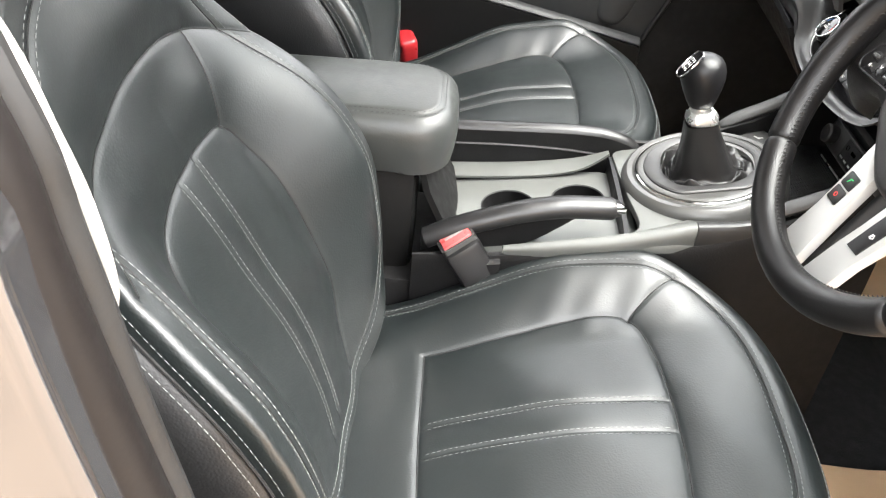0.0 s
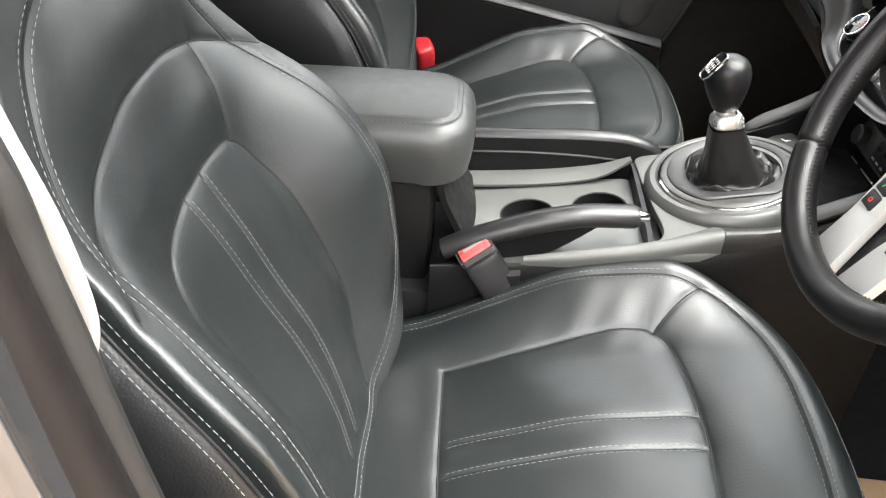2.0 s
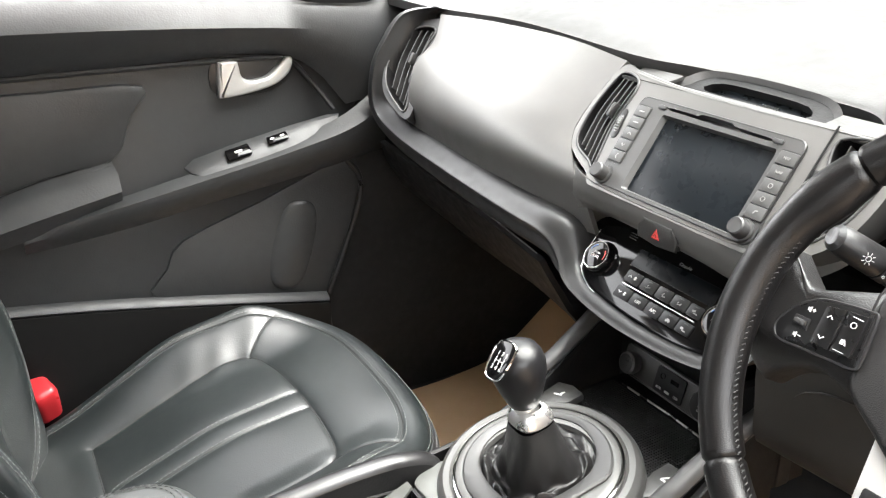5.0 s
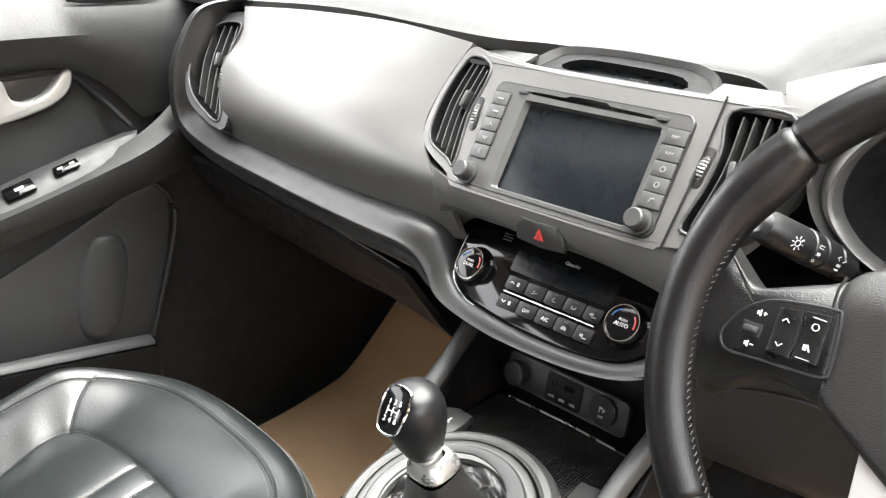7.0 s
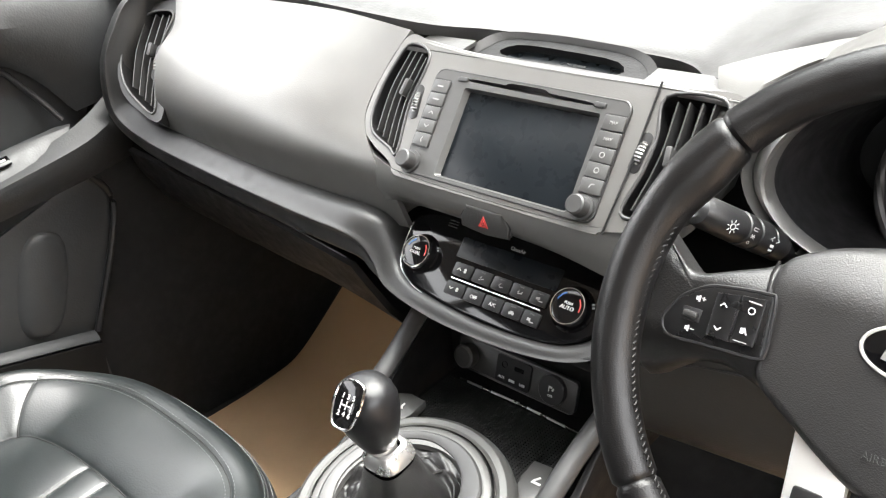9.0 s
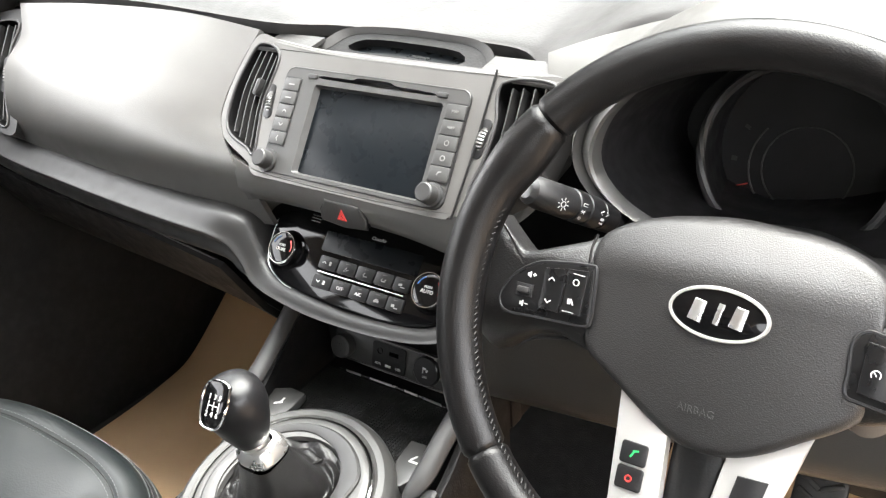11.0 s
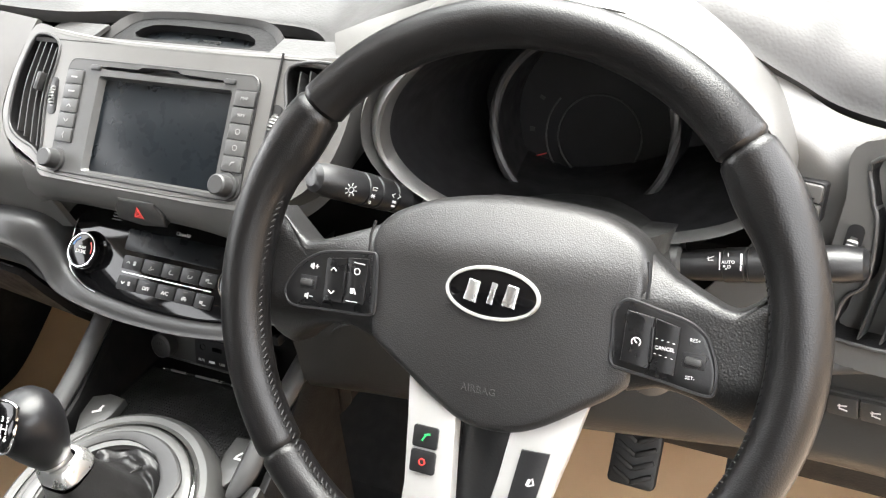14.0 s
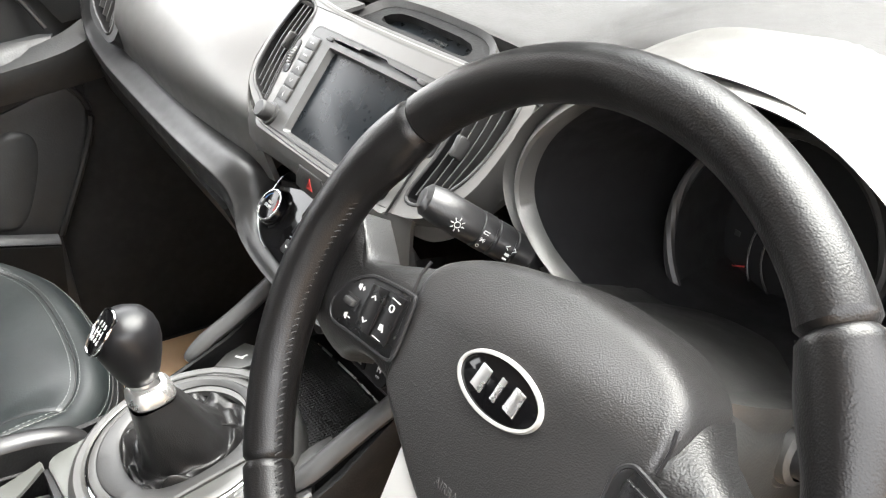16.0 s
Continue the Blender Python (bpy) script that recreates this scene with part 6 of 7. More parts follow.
# bin and armrest
rest = thing("armrest", "black leather centre armrest with a stitched front edge", "armrest", (0.03, -0.60, 0.41))
AR_OUT = rrect(0.180, 0.42, 0.055, 8)
AR = pose(0.030, -0.588, 0.462, 1.5, 0, 0)
ar_top = lambda X, Y: 0.006 - 0.9 * X * X - 0.5 * np.clip(Y - 0.1, 0, 1) ** 2 + groove(X, Y, AR_SEAM, 0.002, 0.003)
AR_SEAM = inset(AR_OUT, 0.020)
AR_SEAM = AR_SEAM + AR_SEAM[:1]
part("cushion", pillow(AR_OUT, ar_top, 0.028, 0.046, na=240, nr=70, tuck=0.03), ARM_LEATHER, rest, m=AR)
for d in (-0.003, 0.003):
    part("stitching", stitches(offset_line(AR_SEAM, d), lambda X, Y: ar_top(X, Y) - 0.0006 - 0.026 * (1 - np.sqrt(np.maximum(0, 1 - ((0.006 - d) / 0.026) ** 2))), AR), THREAD_DARK, rest)
part("bin", box(0.168, 0.38, 0.20, 0.016, (0.030, -0.612, 0.325)), NEAR_BLACK, rest)
part("bin_front", thick(grid([smooth_pts(c, 5) for c in (
    [(-0.045, -0.430, 0.425), (0.03, -0.424, 0.425), (0.105, -0.430, 0.425)],
    [(-0.048, -0.412, 0.36), (0.03, -0.404, 0.36), (0.110, -0.412, 0.36)],
    [(-0.055, -0.380, 0.300), (0.03, -0.373, 0.300), (0.118, -0.380, 0.300)])]), 0.008), NEAR_BLACK, rest)
# parking brake
brake = thing("parking_brake", "black moulded parking brake lever with a chrome button", "parking brake", (0.12, -0.34, 0.30))
bl = smooth_pts([(0.128, -0.405, 0.306, 0.0150), (0.126, -0.375, 0.322, 0.0155), (0.122, -0.335, 0.337, 0.0160), (0.116, -0.29, 0.350, 0.0162), (0.109, -0.24, 0.358, 0.0165), (0.104, -0.20, 0.358, 0.0168), (0.1005, -0.176, 0.357, 0.0168), (0.100, -0.1735, 0.3568, 0.0150)], 5)
part("lever", tube([p[:3] for p in bl], [p[3] for p in bl], 16, flat=0.85), BLACK, brake)
part("release_button", tube([(0.100, -0.176, 0.357), (0.0985, -0.160, 0.3565), (0.098, -0.1565, 0.356)], [0.0075, 0.0075, 0.0055], 16), CHROME, brake, "chrome push button")
part("lever_web", thick(grid([smooth_pts([(0.124, -0.41, 0.283), (0.122, -0.36, 0.286), (0.118, -0.31, 0.292), (0.113, -0.265, 0.308), (0.107, -0.215, 0.344)], 4), smooth_pts([(0.126, -0.41, 0.308), (0.122, -0.36, 0.326), (0.117, -0.31, 0.341), (0.112, -0.265, 0.350), (0.107, -0.215, 0.356)], 4)]), 0.020), DARK, brake)
# gear lever
RG = pose(0.0058, -0.0385, 0.3625, 12, 0, 0)
gear = thing("gear_lever", "black gear lever with a leather gaiter and silver collar", "gear lever", m=RG.copy())
part("outer_ring", lathe([(0.1110, -0.020), (0.1095, 0.002), (0.1060, 0.009), (0.1010, 0.0125), (0.0945, 0.0125), (0.0910, 0.0090)], 72), HOOP, gear, m=RG)
part("chrome_ring", lathe([(0.0908, 0.009), (0.0902, 0.0140), (0.0885, 0.0145), (0.0880, 0.010)], 72), CHROME, gear, "polished chrome ring", m=RG)
part("silver_ring", lathe([(0.0880, 0.010), (0.0868, 0.0155), (0.0820, 0.0172), (0.0790, 0.0166), (0.0640, 0.0158), (0.0630, 0.010)], 72), HOOP, gear, m=RG)
EYE = smooth_pts([(-0.064, -0.018), (-0.042, -0.046), (-0.004, -0.056), (0.028, -0.052), (0.046, -0.037), (0.053, -0.004), (0.047, 0.034), (0.022, 0.060), (-0.018, 0.067), (-0.052, 0.048), (-0.066, 0.014)], 5, True)
EYE_A = sorted(math.atan2(y, x) for x, y in EYE)
EYE_R = dict((math.atan2(y, x), math.hypot(x, y)) for x, y in EYE)
part("leather_ring", grid([[(min(r * math.cos(a), 0.85 * r), r * math.sin(a), z) for a in EYE_A] for r, z in ((0.0795, 0.014), (0.0788, 0.0185), (0.0765, 0.0200))]
                          + [[(EYE_R[a] * k * math.cos(a), EYE_R[a] * k * math.sin(a), z) for a in EYE_A] for k, z in ((1.05, 0.0195), (1.0, 0.0175), (0.97, 0.006))], close_v=True), RING, gear, m=RG)


def gaiter():
    """A squarish leather sleeve that spreads into creased folds towards the rim of the eye."""
    base, top = Vector((0.002, 0.0, 0.016)), RG.inverted() @ Vector((0.0335, -0.0723, 0.4567))
    rows, n = [], 120
    eye = np.array(EYE)
    ang = np.arctan2(eye[:, 1], eye[:, 0])
    order = np.argsort(ang)
    ang, rad = ang[order], np.hypot(eye[order, 0], eye[order, 1])
    for k in range(46):
        t = k / 45
        row = []
        for j in range(n):
            a = -math.pi + 2 * math.pi * j / n
            r_eye = float(np.interp(a, ang, rad, period=2 * math.pi)) * 1.01
            sq = 1 / (abs(math.cos(a)) ** 3.4 + abs(math.sin(a)) ** 3.4) ** (1 / 3.4)
            q = Vector((2.1 * math.cos(a), 2.1 * math.sin(a), 0.0))
            if t < 0.45:
                u = t / 0.45
                foot = 0.040 * sq * (1 + 0.05 * math.sin(4 * a + 0.6))
                r = r_eye + (foot - r_eye) * u
                crumple = abs(noise.noise(q * 0.85 + Vector((0, 0, 1.6 * u)))) + 0.16 * abs(noise.noise(q * 2.0 + Vector((5, 2, 3.0 * u))))
                z = 0.008 + 0.008 * u ** 3 + (0.030 * crumple - 0.004) * math.sin(math.pi * min(1.0, 0.12 + 0.88 * u)) ** 1.2
                c = Vector((0.002 * u, 0.0, z))
            else:
                u = (t - 0.45) / 0.55
                r = (0.040 + (0.0195 - 0.040) * u ** 0.75) * sq
                r *= 1 + (0.05 * math.sin(4 * a + 0.6) + 0.07 * noise.noise(q * 1.5 + Vector((1, 1, 2.5 * u)))) * (1 - u)
                c = base.lerp(top, u)
            row.append((c.x + r * math.cos(a), c.y + r * math.sin(a), c.z))
        rows.append(row)
    return grid(rows, close_v=True)


part("gaiter", gaiter(), SPOKE, gear, "crumpled black leather gaiter", m=RG, sharp=80)
part("gaiter_floor", slab(scaled(EYE, 1.02), 0.002, 0, -0.002), DARK, gear, m=RG)
part("gaiter_seam", path_tube([(0.012, 0.048, 0.012), (0.013, 0.036, 0.020), (0.011, 0.022, 0.030), (0.010, 0.010, 0.045)], 0.0009, RG, 6), THREAD_DARK, gear)
KM = Matrix.Translation((0.0335, -0.0725, 0.461)) @ pose(0, 0, 0, 8, -3, 0)
part("collar", grid([[(x, y, z) for x, y in ellipse(a, a, 48, power=3.2)] for a, z in ((0.0185, -0.004), (0.0200, -0.001), (0.0190, 0.006), (0.0150, 0.011), (0.0110, 0.012))], close_v=True), SATIN, gear, "brushed silver collar", m=KM)
KB = Matrix.Translation((0.0315, -0.0745, 0.461)) @ pose(0, 0, 0, 9, -7, 0)
part("neck", lathe([(0.0125, 0.004), (0.0125, 0.024)], 24), SATIN, gear, m=KB)
kn = lathe([(0.0, 0.0125), (0.0110, 0.0130), (0.0150, 0.016), (0.0190, 0.025), (0.0235, 0.037), (0.0268, 0.049), (0.0275, 0.059), (0.0258, 0.068), (0.0212, 0.0755), (0.0130, 0.0805), (0.006, 0.0822), (0.0, 0.0826)], 64)
facet = Vector((0, -math.sin(radians(43)), math.cos(radians(43))))
for v in kn.verts:
    over = facet.dot(v.co) - 0.0630
    if over > 0:
        v.co -= facet * over
part("knob", kn, KNOB, gear, "smooth black gear knob", m=KB)
PM = KB @ pose(0.001, -0.0167, 0.0702, 43, 0, 0)
PL = smooth_pts([(-0.0140, 0.0135), (-0.009, 0.0178), (0.0, 0.0190), (0.009, 0.0178), (0.0140, 0.0135), (0.0152, -0.003), (0.0105, -0.0170), (0.0, -0.0200), (-0.0105, -0.0170), (-0.0152, -0.003)], 5, True)
part("shift_plate", slab(PL, 0.004, 0.001, -0.0030), PIANO, gear, "gloss black shift pattern plate", m=PM)
part("shift_plate_ring", path_tube([(x, y, 0.0006) for x, y in PL], 0.0011, PM, 6, True), CHROME, gear)
for txt, x, y in (("1", -0.0062, 0.0055), ("3", 0.0, 0.0055), ("5", 0.0062, 0.0055), ("2", -0.0062, -0.0085), ("4", 0.0, -0.0085), ("6", 0.0062, -0.0085)):
    part("shift_mark", text_bm(txt, 0.0062, PM @ pose(x, y, 0.0012)), WHITE, gear, smooth=False)
bars("shift_mark", [(0, -0.0015, 0.0135, 0.0008, 0)] + [(x, -0.0015, 0.0008, 0.007, 0) for x in (-0.0062, 0.0, 0.0062)], PM, gear, WHITE, 0.0012)
# tray in front of the lever
tray = thing("front_tray", "black ribbed rubber tray ahead of the gear lever", "tray", (0.0, 0.09, 0.37))
part("tray_floor", thick(grid([[(-0.105, 0.02, 0.360), (0.115, 0.02, 0.360)], [(-0.105, 0.19, 0.368), (0.115, 0.19, 0.368)]]), 0.006), DARK, tray)
mesh_bm = None
for k in range(58):
    b_ = box(0.0018, 0.118, 0.0012)
    bmesh.ops.transform(b_, matrix=pose(-0.098 + 0.0036 * k, 0.088, 0.3645, 2.6, 0, 0), verts=b_.verts)
    mesh_bm = b_ if mesh_bm is None else join(mesh_bm, b_)
for k in range(34):
    b_ = box(0.208, 0.0014, 0.0014)
    bmesh.ops.transform(b_, matrix=pose(0.005, 0.030 + 0.0035 * k, 0.3618 + 0.00016 * k, 2.6, 0, 0), verts=b_.verts)
    mesh_bm = join(mesh_bm, b_)
part("rubber_mesh", mesh_bm, RUBBER, tray, "fine black rubber mesh", smooth=False)
part("tray_edge", tube([(-0.082, 0.146, 0.370), (0.0, 0.148, 0.371), (0.105, 0.146, 0.370)], 0.0013, 8), SATIN, tray, "thin bright edge")
for s, x0 in ((-1, -0.123), (1, 0.132)):
    part("niche_wall", thick(grid([[(x0, 0.03, 0.350), (x0, 0.125, 0.350), (x0, 0.215, 0.350)], [(x0, 0.03, 0.394), (x0, 0.125, 0.450), (x0, 0.215, 0.510)]]), 0.006), DARK, console)
    rp = smooth_pts([(x0 + 0.004 * s, 0.150, 0.462), (x0, 0.125, 0.448), (x0 - 0.006 * s, 0.07, 0.416), (x0 - 0.007 * s, 0.03, 0.394), (x0 - 0.012 * s, 0.005, 0.380)], 6)
    part("side_rail", tube(rp, [0.0110] * (len(rp) - 6) + [0.0105, 0.0098, 0.009, 0.008, 0.0065, 0.004], 12, flat=0.8), RING, console)
part("niche_back", box(0.27, 0.02, 0.16, 0.003, (0.0, 0.182, 0.430)), DARK, console)
part("niche_roof", box(0.27, 0.09, 0.012, 0.004, (0.0, 0.140, 0.496)), DARK, console)
SK = plane_m((0, 0.155, 0.410), 15)
sock = thing("socket_panel", "black socket panel with a lighter plug and media port", "socket panel", m=SK.copy())
part("panel", slab(rrect(0.158, 0.036, 0.006, cx=-0.011, cy=-0.007), 0.006, 0.0015, -0.008), DASH, sock, m=SK)
part("panel_edge", path_tube([(x, y, -0.002) for x, y in rrect(0.158, 0.036, 0.006, cx=-0.011, cy=-0.007)], 0.0010, SK, 6, True), KEY, sock)
lp = part("lighter_plug", lathe([(0.0, 0.013), (0.0110, 0.013), (0.0135, 0.011), (0.0140, 0.003), (0.0125, 0.0), (0.0125, -0.004)], 32), KEY, sock, "round black socket cover", m=SK @ pose(-0.073, -0.008, 0))
bars("plug_print", [(-0.003 + 0.003 * k, 0.004, 0.0012, 0.003, 0) for k in range(3)] + [(-0.002 + 0.004 * k, -0.004, 0.0016, 0.002, 0) for k in range(2)], SK @ pose(-0.073, -0.008, 0.0132), lp, KEY)
part("port_plate", slab(rrect(0.046, 0.031, 0.003, cx=-0.0115, cy=-0.007), 0.0018, 0.0005, -0.0015), DARK, sock, m=SK)
part("jack", lathe([(0.0035, 0.001), (0.0035, 0.0), (0.002, -0.004), (0.0, -0.004)], 16), PIANO, sock, m=SK @ pose(-0.023, -0.001, 0.0008))
part("usb_port", box(0.012, 0.0045, 0.001), PIANO, sock, m=SK @ pose(-0.004, -0.001, 0.0008))
for word, x in (("AUX", -0.0255), ("USB", 0.0025)):
    part("port_word", text_bm(word, 0.0042, SK @ pose(x, -0.0165, 0.0008)), WHITE, sock, smooth=False)
bars("port_word", [(-0.0115, -0.0165, 0.0075, 0.0026, 0)], SK, sock, WHITE, 0.0008)
pb = part("parking_sensor_button", lathe([(0.0, 0.003), (0.0155, 0.003), (0.0165, 0.002), (0.0170, -0.003)], 36), BLACK, sock, m=SK @ pose(0.040, -0.0065, 0))
part("button_word", text_bm("OFF", 0.0038, SK @ pose(0.040, -0.0125, 0.0032)), WHITE, pb, smooth=False)
bars("button_word", [(0.0375, -0.0050, 0.0010, 0.0065, 0), (0.0395, -0.0030, 0.0035, 0.0022, 0), (0.0425, -0.0050, 0.0020, 0.0036, -30)], SK, pb, WHITE, 0.0032)
for s, x, y, a in ((-1, -0.088, 0.055, 18), (1, 0.088, 0.052, -14)):
    hs = thing("seat_heater_switch", "black seat heater switch beside the gear lever", "switch", (x, y, 0.372), "seat heater switches")
    hm = pose(x, y, 0.370, 9, 0, a)
    part("rocker", slab(smooth_pts([(-0.020 * s, 0.022), (0.020 * s, 0.024), (0.016 * s, -0.024), (-0.002 * s, -0.020)], 2, True), 0.010, 0.002, -0.004), UNIT, hs, m=hm)
    bars("rocker_print", [(0.004 * s, 0.004, 0.010, 0.0025, 15), (0.001 * s, 0.008, 0.0022, 0.008, -20)], hm, hs, WHITE, 0.0062)

# ---- far door lining: drawn in its own plane, forwards and up ----
DM = Matrix(((0, 0, 1, -0.735), (1, 0, 0, 0), (0, 1, 0, 0), (0, 0, 0, 1)))
door_far = thing("door_lining", "dark grey plastic door lining with a silver pull handle", "door", (-0.74, -0.2, 0.05))
part("base_panel", slab([(-0.69, 0.04), (0.03, 0.04), (0.012, 0.262), (0.084, 0.434), (0.075, 0.58), (0.13, 0.70), (0.14, 0.80), (-0.69, 0.82)], 0.03, 0.004, -0.02), DOOR, door_far, m=DM)


def door_loft(name, rows, material, n=6, t=0.006, label="", parent=None):
    return part(name, thick(grid([[tuple(DM @ Vector(p)) for p in smooth_pts(r, n)] for r in rows]), t), material, parent or door_far, label, sharp=50)


door_loft("waist_rail", [
    [(-0.69, 0.815, 0.012), (-0.30, 0.803, 0.012), (0.0, 0.790, 0.012), (0.16, 0.785, 0.010)],
    [(-0.69, 0.800, 0.030), (-0.30, 0.788, 0.032), (0.0, 0.775, 0.032), (0.16, 0.768, 0.030)],
    [(-0.69, 0.762, 0.052), (-0.30, 0.752, 0.054), (0.0, 0.732, 0.054), (0.16, 0.70, 0.048)],
    [(-0.69, 0.715, 0.034), (-0.30, 0.712, 0.036), (-0.04, 0.705, 0.040), (0.14, 0.62, 0.044)],
    [(-0.69, 0.694, 0.012), (-0.30, 0.693, 0.014), (-0.04, 0.689, 0.016), (0.06, 0.60, 0.020)]], DOOR)
INS = smooth_pts([(-0.66, 0.672), (-0.60, 0.673), (-0.40, 0.670), (-0.262, 0.665), (-0.285, 0.62), (-0.317, 0.560), (-0.40, 0.548), (-0.50, 0.522), (-0.58, 0.495), (-0.66, 0.48)], 3, True)
part("upper_insert", slab(INS, 0.014, 0.004, 0.008), DOOR_CLOTH, door_far, "soft dark insert", m=DM)
arm = door_loft("arm_pad", [
    [(-0.66, 0.480, 0.016), (-0.575, 0.497, 0.022), (-0.448, 0.536, 0.024), (-0.321, 0.559, 0.022)],
    [(-0.66, 0.470, 0.045), (-0.575, 0.489, 0.050), (-0.448, 0.522, 0.052), (-0.318, 0.545, 0.048)],
    [(-0.66, 0.450, 0.062), (-0.575, 0.470, 0.066), (-0.448, 0.497, 0.066), (-0.318, 0.522, 0.062)],
    [(-0.66, 0.425, 0.045), (-0.575, 0.445, 0.048), (-0.448, 0.468, 0.050), (-0.318, 0.503, 0.050)]], DOOR_CLOTH, label="padded armrest")
for d in (0.0, 0.004):
    part("stitching", tube([tuple(DM @ Vector((y, z - d, 0.0235 + d * 1.6))) for y, z, _ in smooth_pts([(-0.575, 0.4965, 0), (-0.448, 0.5355, 0), (-0.323, 0.5585, 0)], 8)], 0.0008, 5), KEY, arm)
door_loft("arm_ledge", [
    [(-0.46, 0.478, 0.030), (-0.318, 0.508, 0.045), (-0.213, 0.528, 0.045), (-0.08, 0.552, 0.045), (0.035, 0.585, 0.045), (0.10, 0.62, 0.04)],
    [(-0.46, 0.474, 0.046), (-0.318, 0.500, 0.066), (-0.213, 0.518, 0.068), (-0.08, 0.542, 0.070), (0.045, 0.570, 0.070), (0.11, 0.60, 0.06)],
    [(-0.46, 0.462, 0.050), (-0.318, 0.484, 0.066), (-0.213, 0.502, 0.068), (-0.08, 0.522, 0.070), (0.05, 0.545, 0.068), (0.12, 0.57, 0.06)],
    [(-0.46, 0.440, 0.034), (-0.318, 0.455, 0.040), (-0.213, 0.470, 0.040), (-0.08, 0.488, 0.040), (0.055, 0.508, 0.038), (0.12, 0.52, 0.035)]], DOOR)
part("trim_groove", tube([tuple(DM @ Vector(p)) for p in smooth_pts([(-0.66, 0.6905, 0.012), (-0.40, 0.691, 0.013), (-0.105, 0.689, 0.014), (-0.035, 0.681, 0.014), (0.0, 0.647, 0.016), (0.034, 0.597, 0.03)], 6)], 0.0045, 8), BLACK, door_far)
SWB = DM @ pose(-0.085, 0.560, 0.050, -52, 0, 11)
swp = part("switch_panel", slab(smooth_pts([(-0.118, 0.022), (-0.122, -0.012), (-0.09, -0.018), (0.10, -0.016), (0.118, 0.0), (0.11, 0.022)], 3, True), 0.007, 0.003, -0.012), DOOR, door_far, m=SWB)
part("window_switch", box(0.040, 0.020, 0.008, 0.003), PIANO, swp, m=SWB @ pose(-0.052, 0.002, 0.000, 0, 0, 0))
bars("switch_print", [(-0.052, 0.002, 0.012, 0.004, 0)], SWB, swp, WHITE, 0.0043)
part("lock_switch", box(0.034, 0.014, 0.006, 0.002), PIANO, swp, m=SWB @ pose(0.015, 0.004, 0.000))
bars("switch_print", [(0.006, 0.005, 0.007, 0.003, 0), (0.023, 0.005, 0.007, 0.003, 0)], SWB, swp, WHITE, 0.0033)
hb = part("handle_cup", slab(smooth_pts([(-0.150, 0.690), (-0.152, 0.638), (-0.075, 0.632), (-0.030, 0.655), (-0.026, 0.684), (-0.06, 0.692)], 4, True), 0.004, 0.001, 0.008), BLACK, door_far, m=DM)
part("handle_bar", slab(smooth_pts([(-0.150, 0.640), (-0.148, 0.684), (-0.142, 0.689), (-0.121, 0.689), (-0.116, 0.683), (-0.112, 0.663), (-0.095, 0.656), (-0.068, 0.662), (-0.045, 0.682), (-0.034, 0.688), (-0.028, 0.682), (-0.036, 0.662), (-0.060, 0.646), (-0.10, 0.637), (-0.144, 0.633)], 3, True), 0.016, 0.005, 0.010, 4), SILVER, hb, "satin silver pull handle", m=DM)
part("handle_pad", slab(smooth_pts([(-0.146, 0.684), (-0.148, 0.642), (-0.118, 0.640), (-0.116, 0.655), (-0.122, 0.684)], 3, True), 0.010, 0.003, 0.012), SILVER, hb, m=DM)
part("pocket_panel", slab(smooth_pts([(-0.287, 0.318), (-0.262, 0.365), (-0.232, 0.408), (-0.10, 0.452), (0.05, 0.500), (0.072, 0.435), (0.005, 0.264), (-0.14, 0.288)], 3, True), 0.006, 0.002, 0.010), DOOR_CLOTH, door_far, "smooth map pocket", m=DM)
part("bottle_bulge", pillow(ellipse(0.046, 0.085, 48, power=2.6), lambda X, Y: 0.020 - 7.0 * X * X - 0.5 * Y * Y, 0.014, 0.014, na=60, nr=22), DOOR_CLOTH, door_far, m=DM @ pose(-0.048, 0.365, 0.006, 0, 0, -16))
part("pocket_edge", tube([tuple(DM @ Vector(p)) for p in smooth_pts([(0.056, 0.505, 0.020), (0.080, 0.440, 0.020), (0.010, 0.262, 0.020)], 8)], 0.005, 8), BLACK, door_far)
door_loft("pocket_ledge", [
    [(-0.60, 0.372, 0.020), (-0.40, 0.345, 0.022), (-0.20, 0.308, 0.022), (0.005, 0.266, 0.020)],
    [(-0.60, 0.368, 0.035), (-0.40, 0.340, 0.035), (-0.20, 0.303, 0.035), (0.005, 0.260, 0.033)],
    [(-0.60, 0.362, 0.038), (-0.40, 0.334, 0.038), (-0.20, 0.297, 0.038), (0.005, 0.254, 0.036)]], DOOR)
# Below the ledge the lining is near-black, darker than the door panel.
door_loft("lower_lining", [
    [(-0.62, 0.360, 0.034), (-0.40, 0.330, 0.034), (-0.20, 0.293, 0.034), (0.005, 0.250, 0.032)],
    [(-0.62, 0.10, 0.030), (-0.40, 0.09, 0.030), (-0.20, 0.08, 0.030), (0.0, 0.07, 0.028)]], NEAR_BLACK)
part("speaker_mesh", slab(smooth_pts([(-0.02, 0.775), (0.02, 0.805), (0.13, 0.795), (0.10, 0.765)], 4, True), 0.004, 0.001, 0.035), DARK, door_far, m=DM)

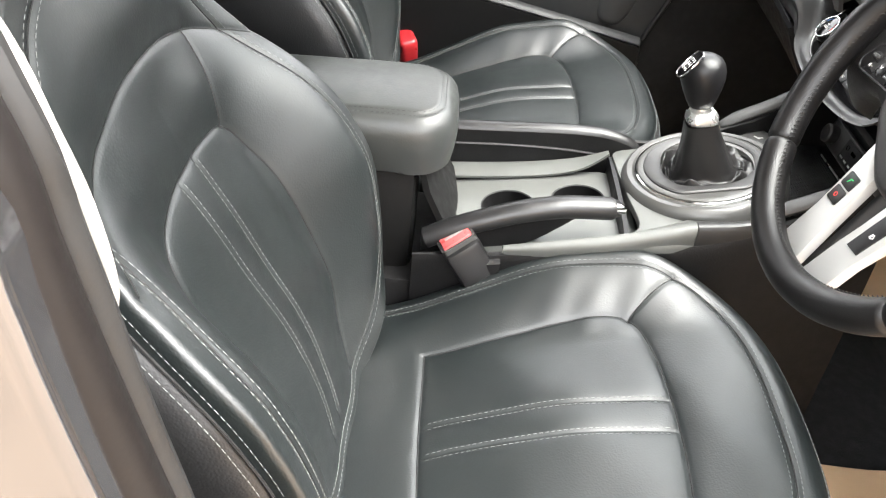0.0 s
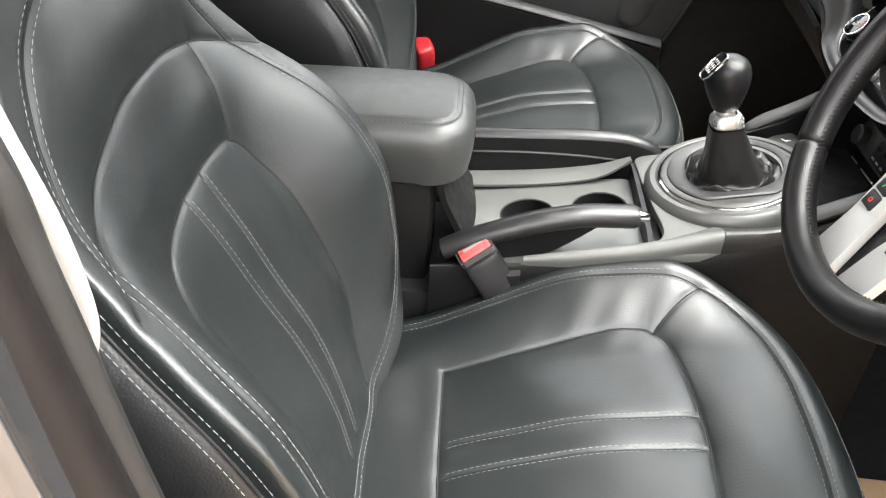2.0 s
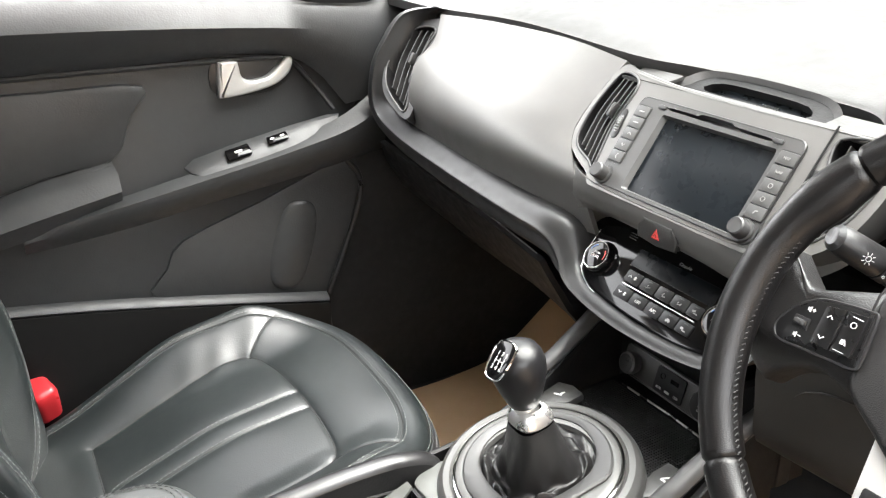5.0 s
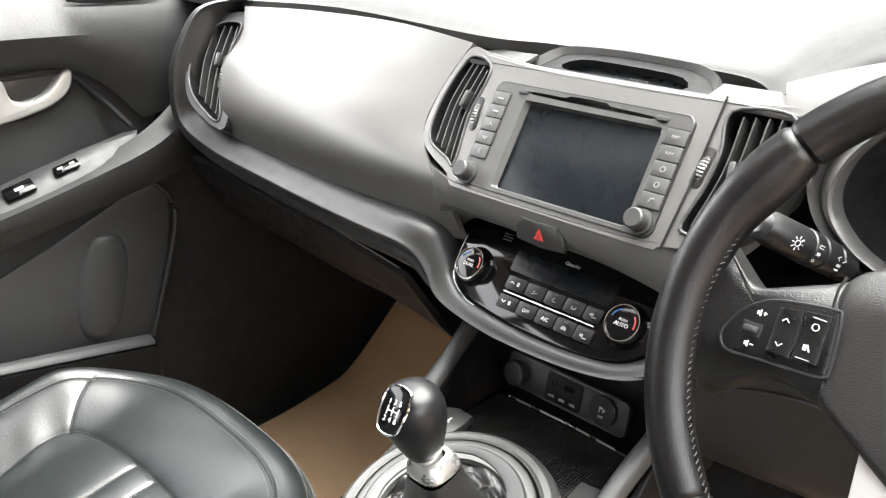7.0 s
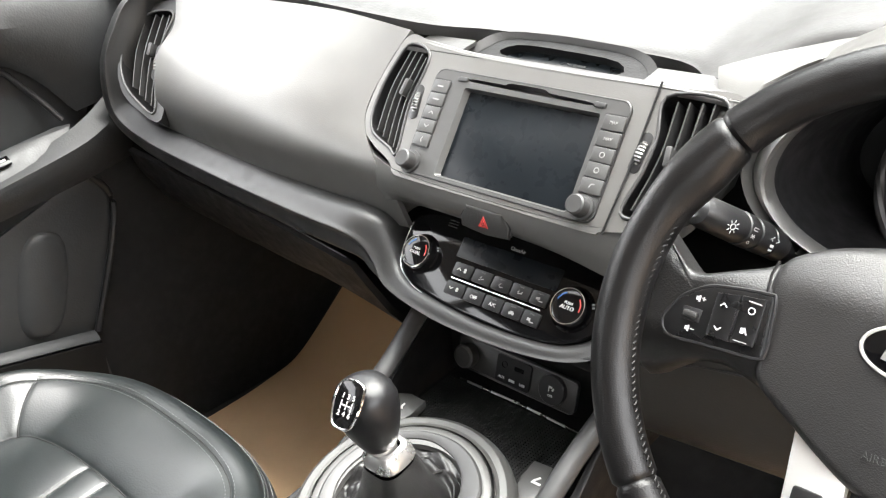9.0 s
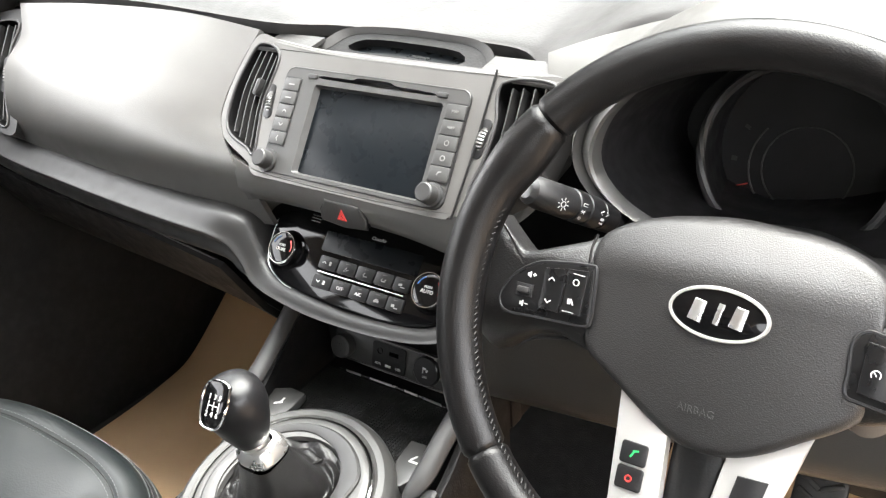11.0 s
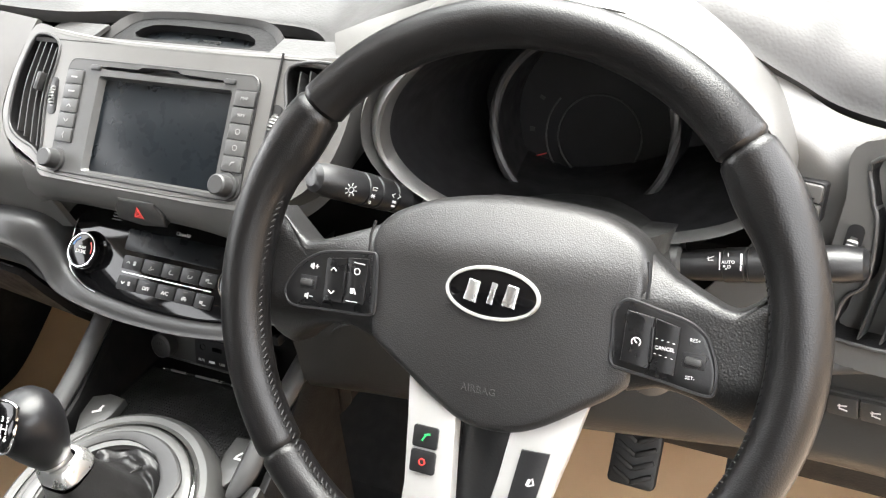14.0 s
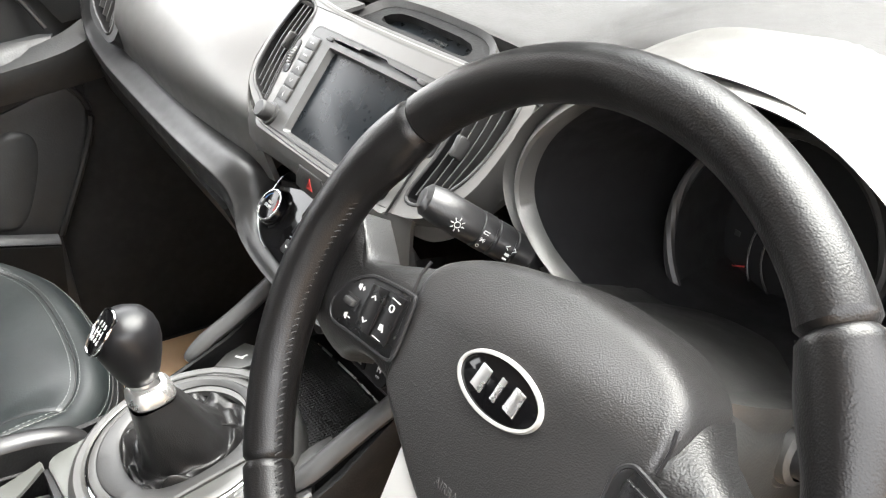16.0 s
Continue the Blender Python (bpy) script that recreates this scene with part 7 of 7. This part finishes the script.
# ---- belts, buckles, floor paper, pedals ----
def buckle(at, m, label, group=""):
    b = thing("belt_buckle", label, "belt buckle", at, group)
    part("stalk_cover", box(0.046, 0.060, 0.13, 0.008, (0, 0, -0.065), taper=1.06), BLACK, b, m=m)
    press = part("release_button", box(0.040, 0.034, 0.012, 0.003, (0, 0.004, 0.003)), BUCKLE_RED, b, "worn red release button", m=m)
    bars("button_print", [(0.0, 0.006, 0.026, 0.005, 0)], m, press, PRINT_GREY, 0.0093)
    part("release_rim", ring_between(rrect(0.047, 0.042, 0.006, cx=0, cy=0.004), rrect(0.041, 0.035, 0.004, cx=0, cy=0.004), -0.004, 0.006), UNIT, b, m=m)
    return b


b1 = buckle((0.137, -0.365, 0.20), pose(0.137, -0.368, 0.316, 8, 30, -68), "black seat belt buckle with a red button")
tagp = thing("paper_tag", "small orange tag beside the belt buckle", "tag", (0.165, -0.375, 0.235))
part("tag_sheet", thick(grid([[(0.150, -0.395, 0.232), (0.158, -0.360, 0.228)], [(0.170, -0.392, 0.226), (0.176, -0.360, 0.222)]]), 0.001), ORANGE, tagp)
b2 = thing("belt_strap", "bright red seat belt end beside the seat back", "belt strap", (-0.685, -0.485, 0.16))
part("loop", pillow(rrect(0.052, 0.040, 0.012, 6), lambda X, Y: 0.004 - 3.0 * X * X - 2.0 * Y * Y, 0.010, 0.05, na=60, nr=16, tuck=0.05), RED, b2, m=pose(-0.683, -0.482, 0.232, 12, 18, 25))


def sheet(name, rows, label):
    ob = thing(name, label, "paper mat", tuple(rows[0][0]))
    pts = [smooth_pts(r, 8) for r in rows]
    cols = [smooth_pts([r[k] for r in pts], 8) for k in range(len(pts[0]))]
    cols = [[(x + 0.0, y, z + 0.004 * noise.noise(Vector((x * 9, y * 9, 1.0)))) for x, y, z in c] for c in cols]
    part("paper", thick(grid(cols), 0.0012), KRAFT, ob)
    return ob


sheet("paper_mat", [
    [(-0.705, -0.25, 0.012), (-0.40, -0.25, 0.016), (-0.14, -0.25, 0.012)],
    [(-0.705, 0.10, 0.014), (-0.40, 0.10, 0.020), (-0.135, 0.10, 0.014)],
    [(-0.705, 0.30, 0.022), (-0.40, 0.30, 0.028), (-0.135, 0.30, 0.022)],
    [(-0.705, 0.40, 0.060), (-0.40, 0.40, 0.062), (-0.135, 0.40, 0.060)],
    [(-0.705, 0.55, 0.180), (-0.40, 0.55, 0.180), (-0.140, 0.55, 0.180)],
    [(-0.705, 0.64, 0.260), (-0.40, 0.64, 0.260), (-0.140, 0.64, 0.260)]], "brown kraft paper mat in the passenger footwell")
sheet("paper_mat", [
    [(0.19, -0.20, 0.012), (0.40, -0.20, 0.018), (0.72, -0.20, 0.012)],
    [(0.19, 0.10, 0.014), (0.40, 0.10, 0.024), (0.72, 0.10, 0.014)],
    [(0.19, 0.28, 0.016), (0.40, 0.28, 0.030), (0.72, 0.28, 0.020)],
    [(0.20, 0.40, 0.060), (0.40, 0.40, 0.064), (0.70, 0.40, 0.060)],
    [(0.20, 0.52, 0.155), (0.40, 0.52, 0.160), (0.68, 0.52, 0.155)]], "brown kraft paper mat in the driver's footwell")
for k, (x, y, z, w, h) in enumerate(((0.425, 0.26, 0.325, 0.048, 0.080), (0.33, 0.26, 0.33, 0.055, 0.060), (0.53, 0.28, 0.25, 0.045, 0.13))):
    pd = thing("pedal", "black ribbed rubber foot pedal on a steel arm", "pedal", (x, y, z), "foot pedals")
    pm = plane_m((x, y, z), 38)
    pad_ = part("pedal_pad", slab(rrect(w, h, 0.006), 0.010, 0.003, -0.008), RUBBER, pd, m=pm)
    for j in range(5):
        yy = -h * 0.38 + h * 0.17 * j
        for s in (-1, 1):
            part("tread", box(w * 0.46, 0.005, 0.004, 0.001), RUBBER, pad_, m=pm @ pose(s * w * 0.21, yy, 0.003, 0, 0, s * 28))
    part("pedal_arm", tube([(x, y + 0.01, z), (x, y + 0.06, z + 0.09), (x, y + 0.11, z + 0.14)], 0.009, 10), DARK, pd)
# key barrel under the column
kb = thing("ignition_barrel", "round grey ignition barrel on the column", "ignition", (0.475, 0.10, 0.565))
part("barrel", lathe([(0.0, 0.006), (0.010, 0.006), (0.016, 0.004), (0.018, -0.004), (0.018, -0.02)], 28), KEY, kb, m=plane_m((0.470, 0.090, 0.560), 10, 30))
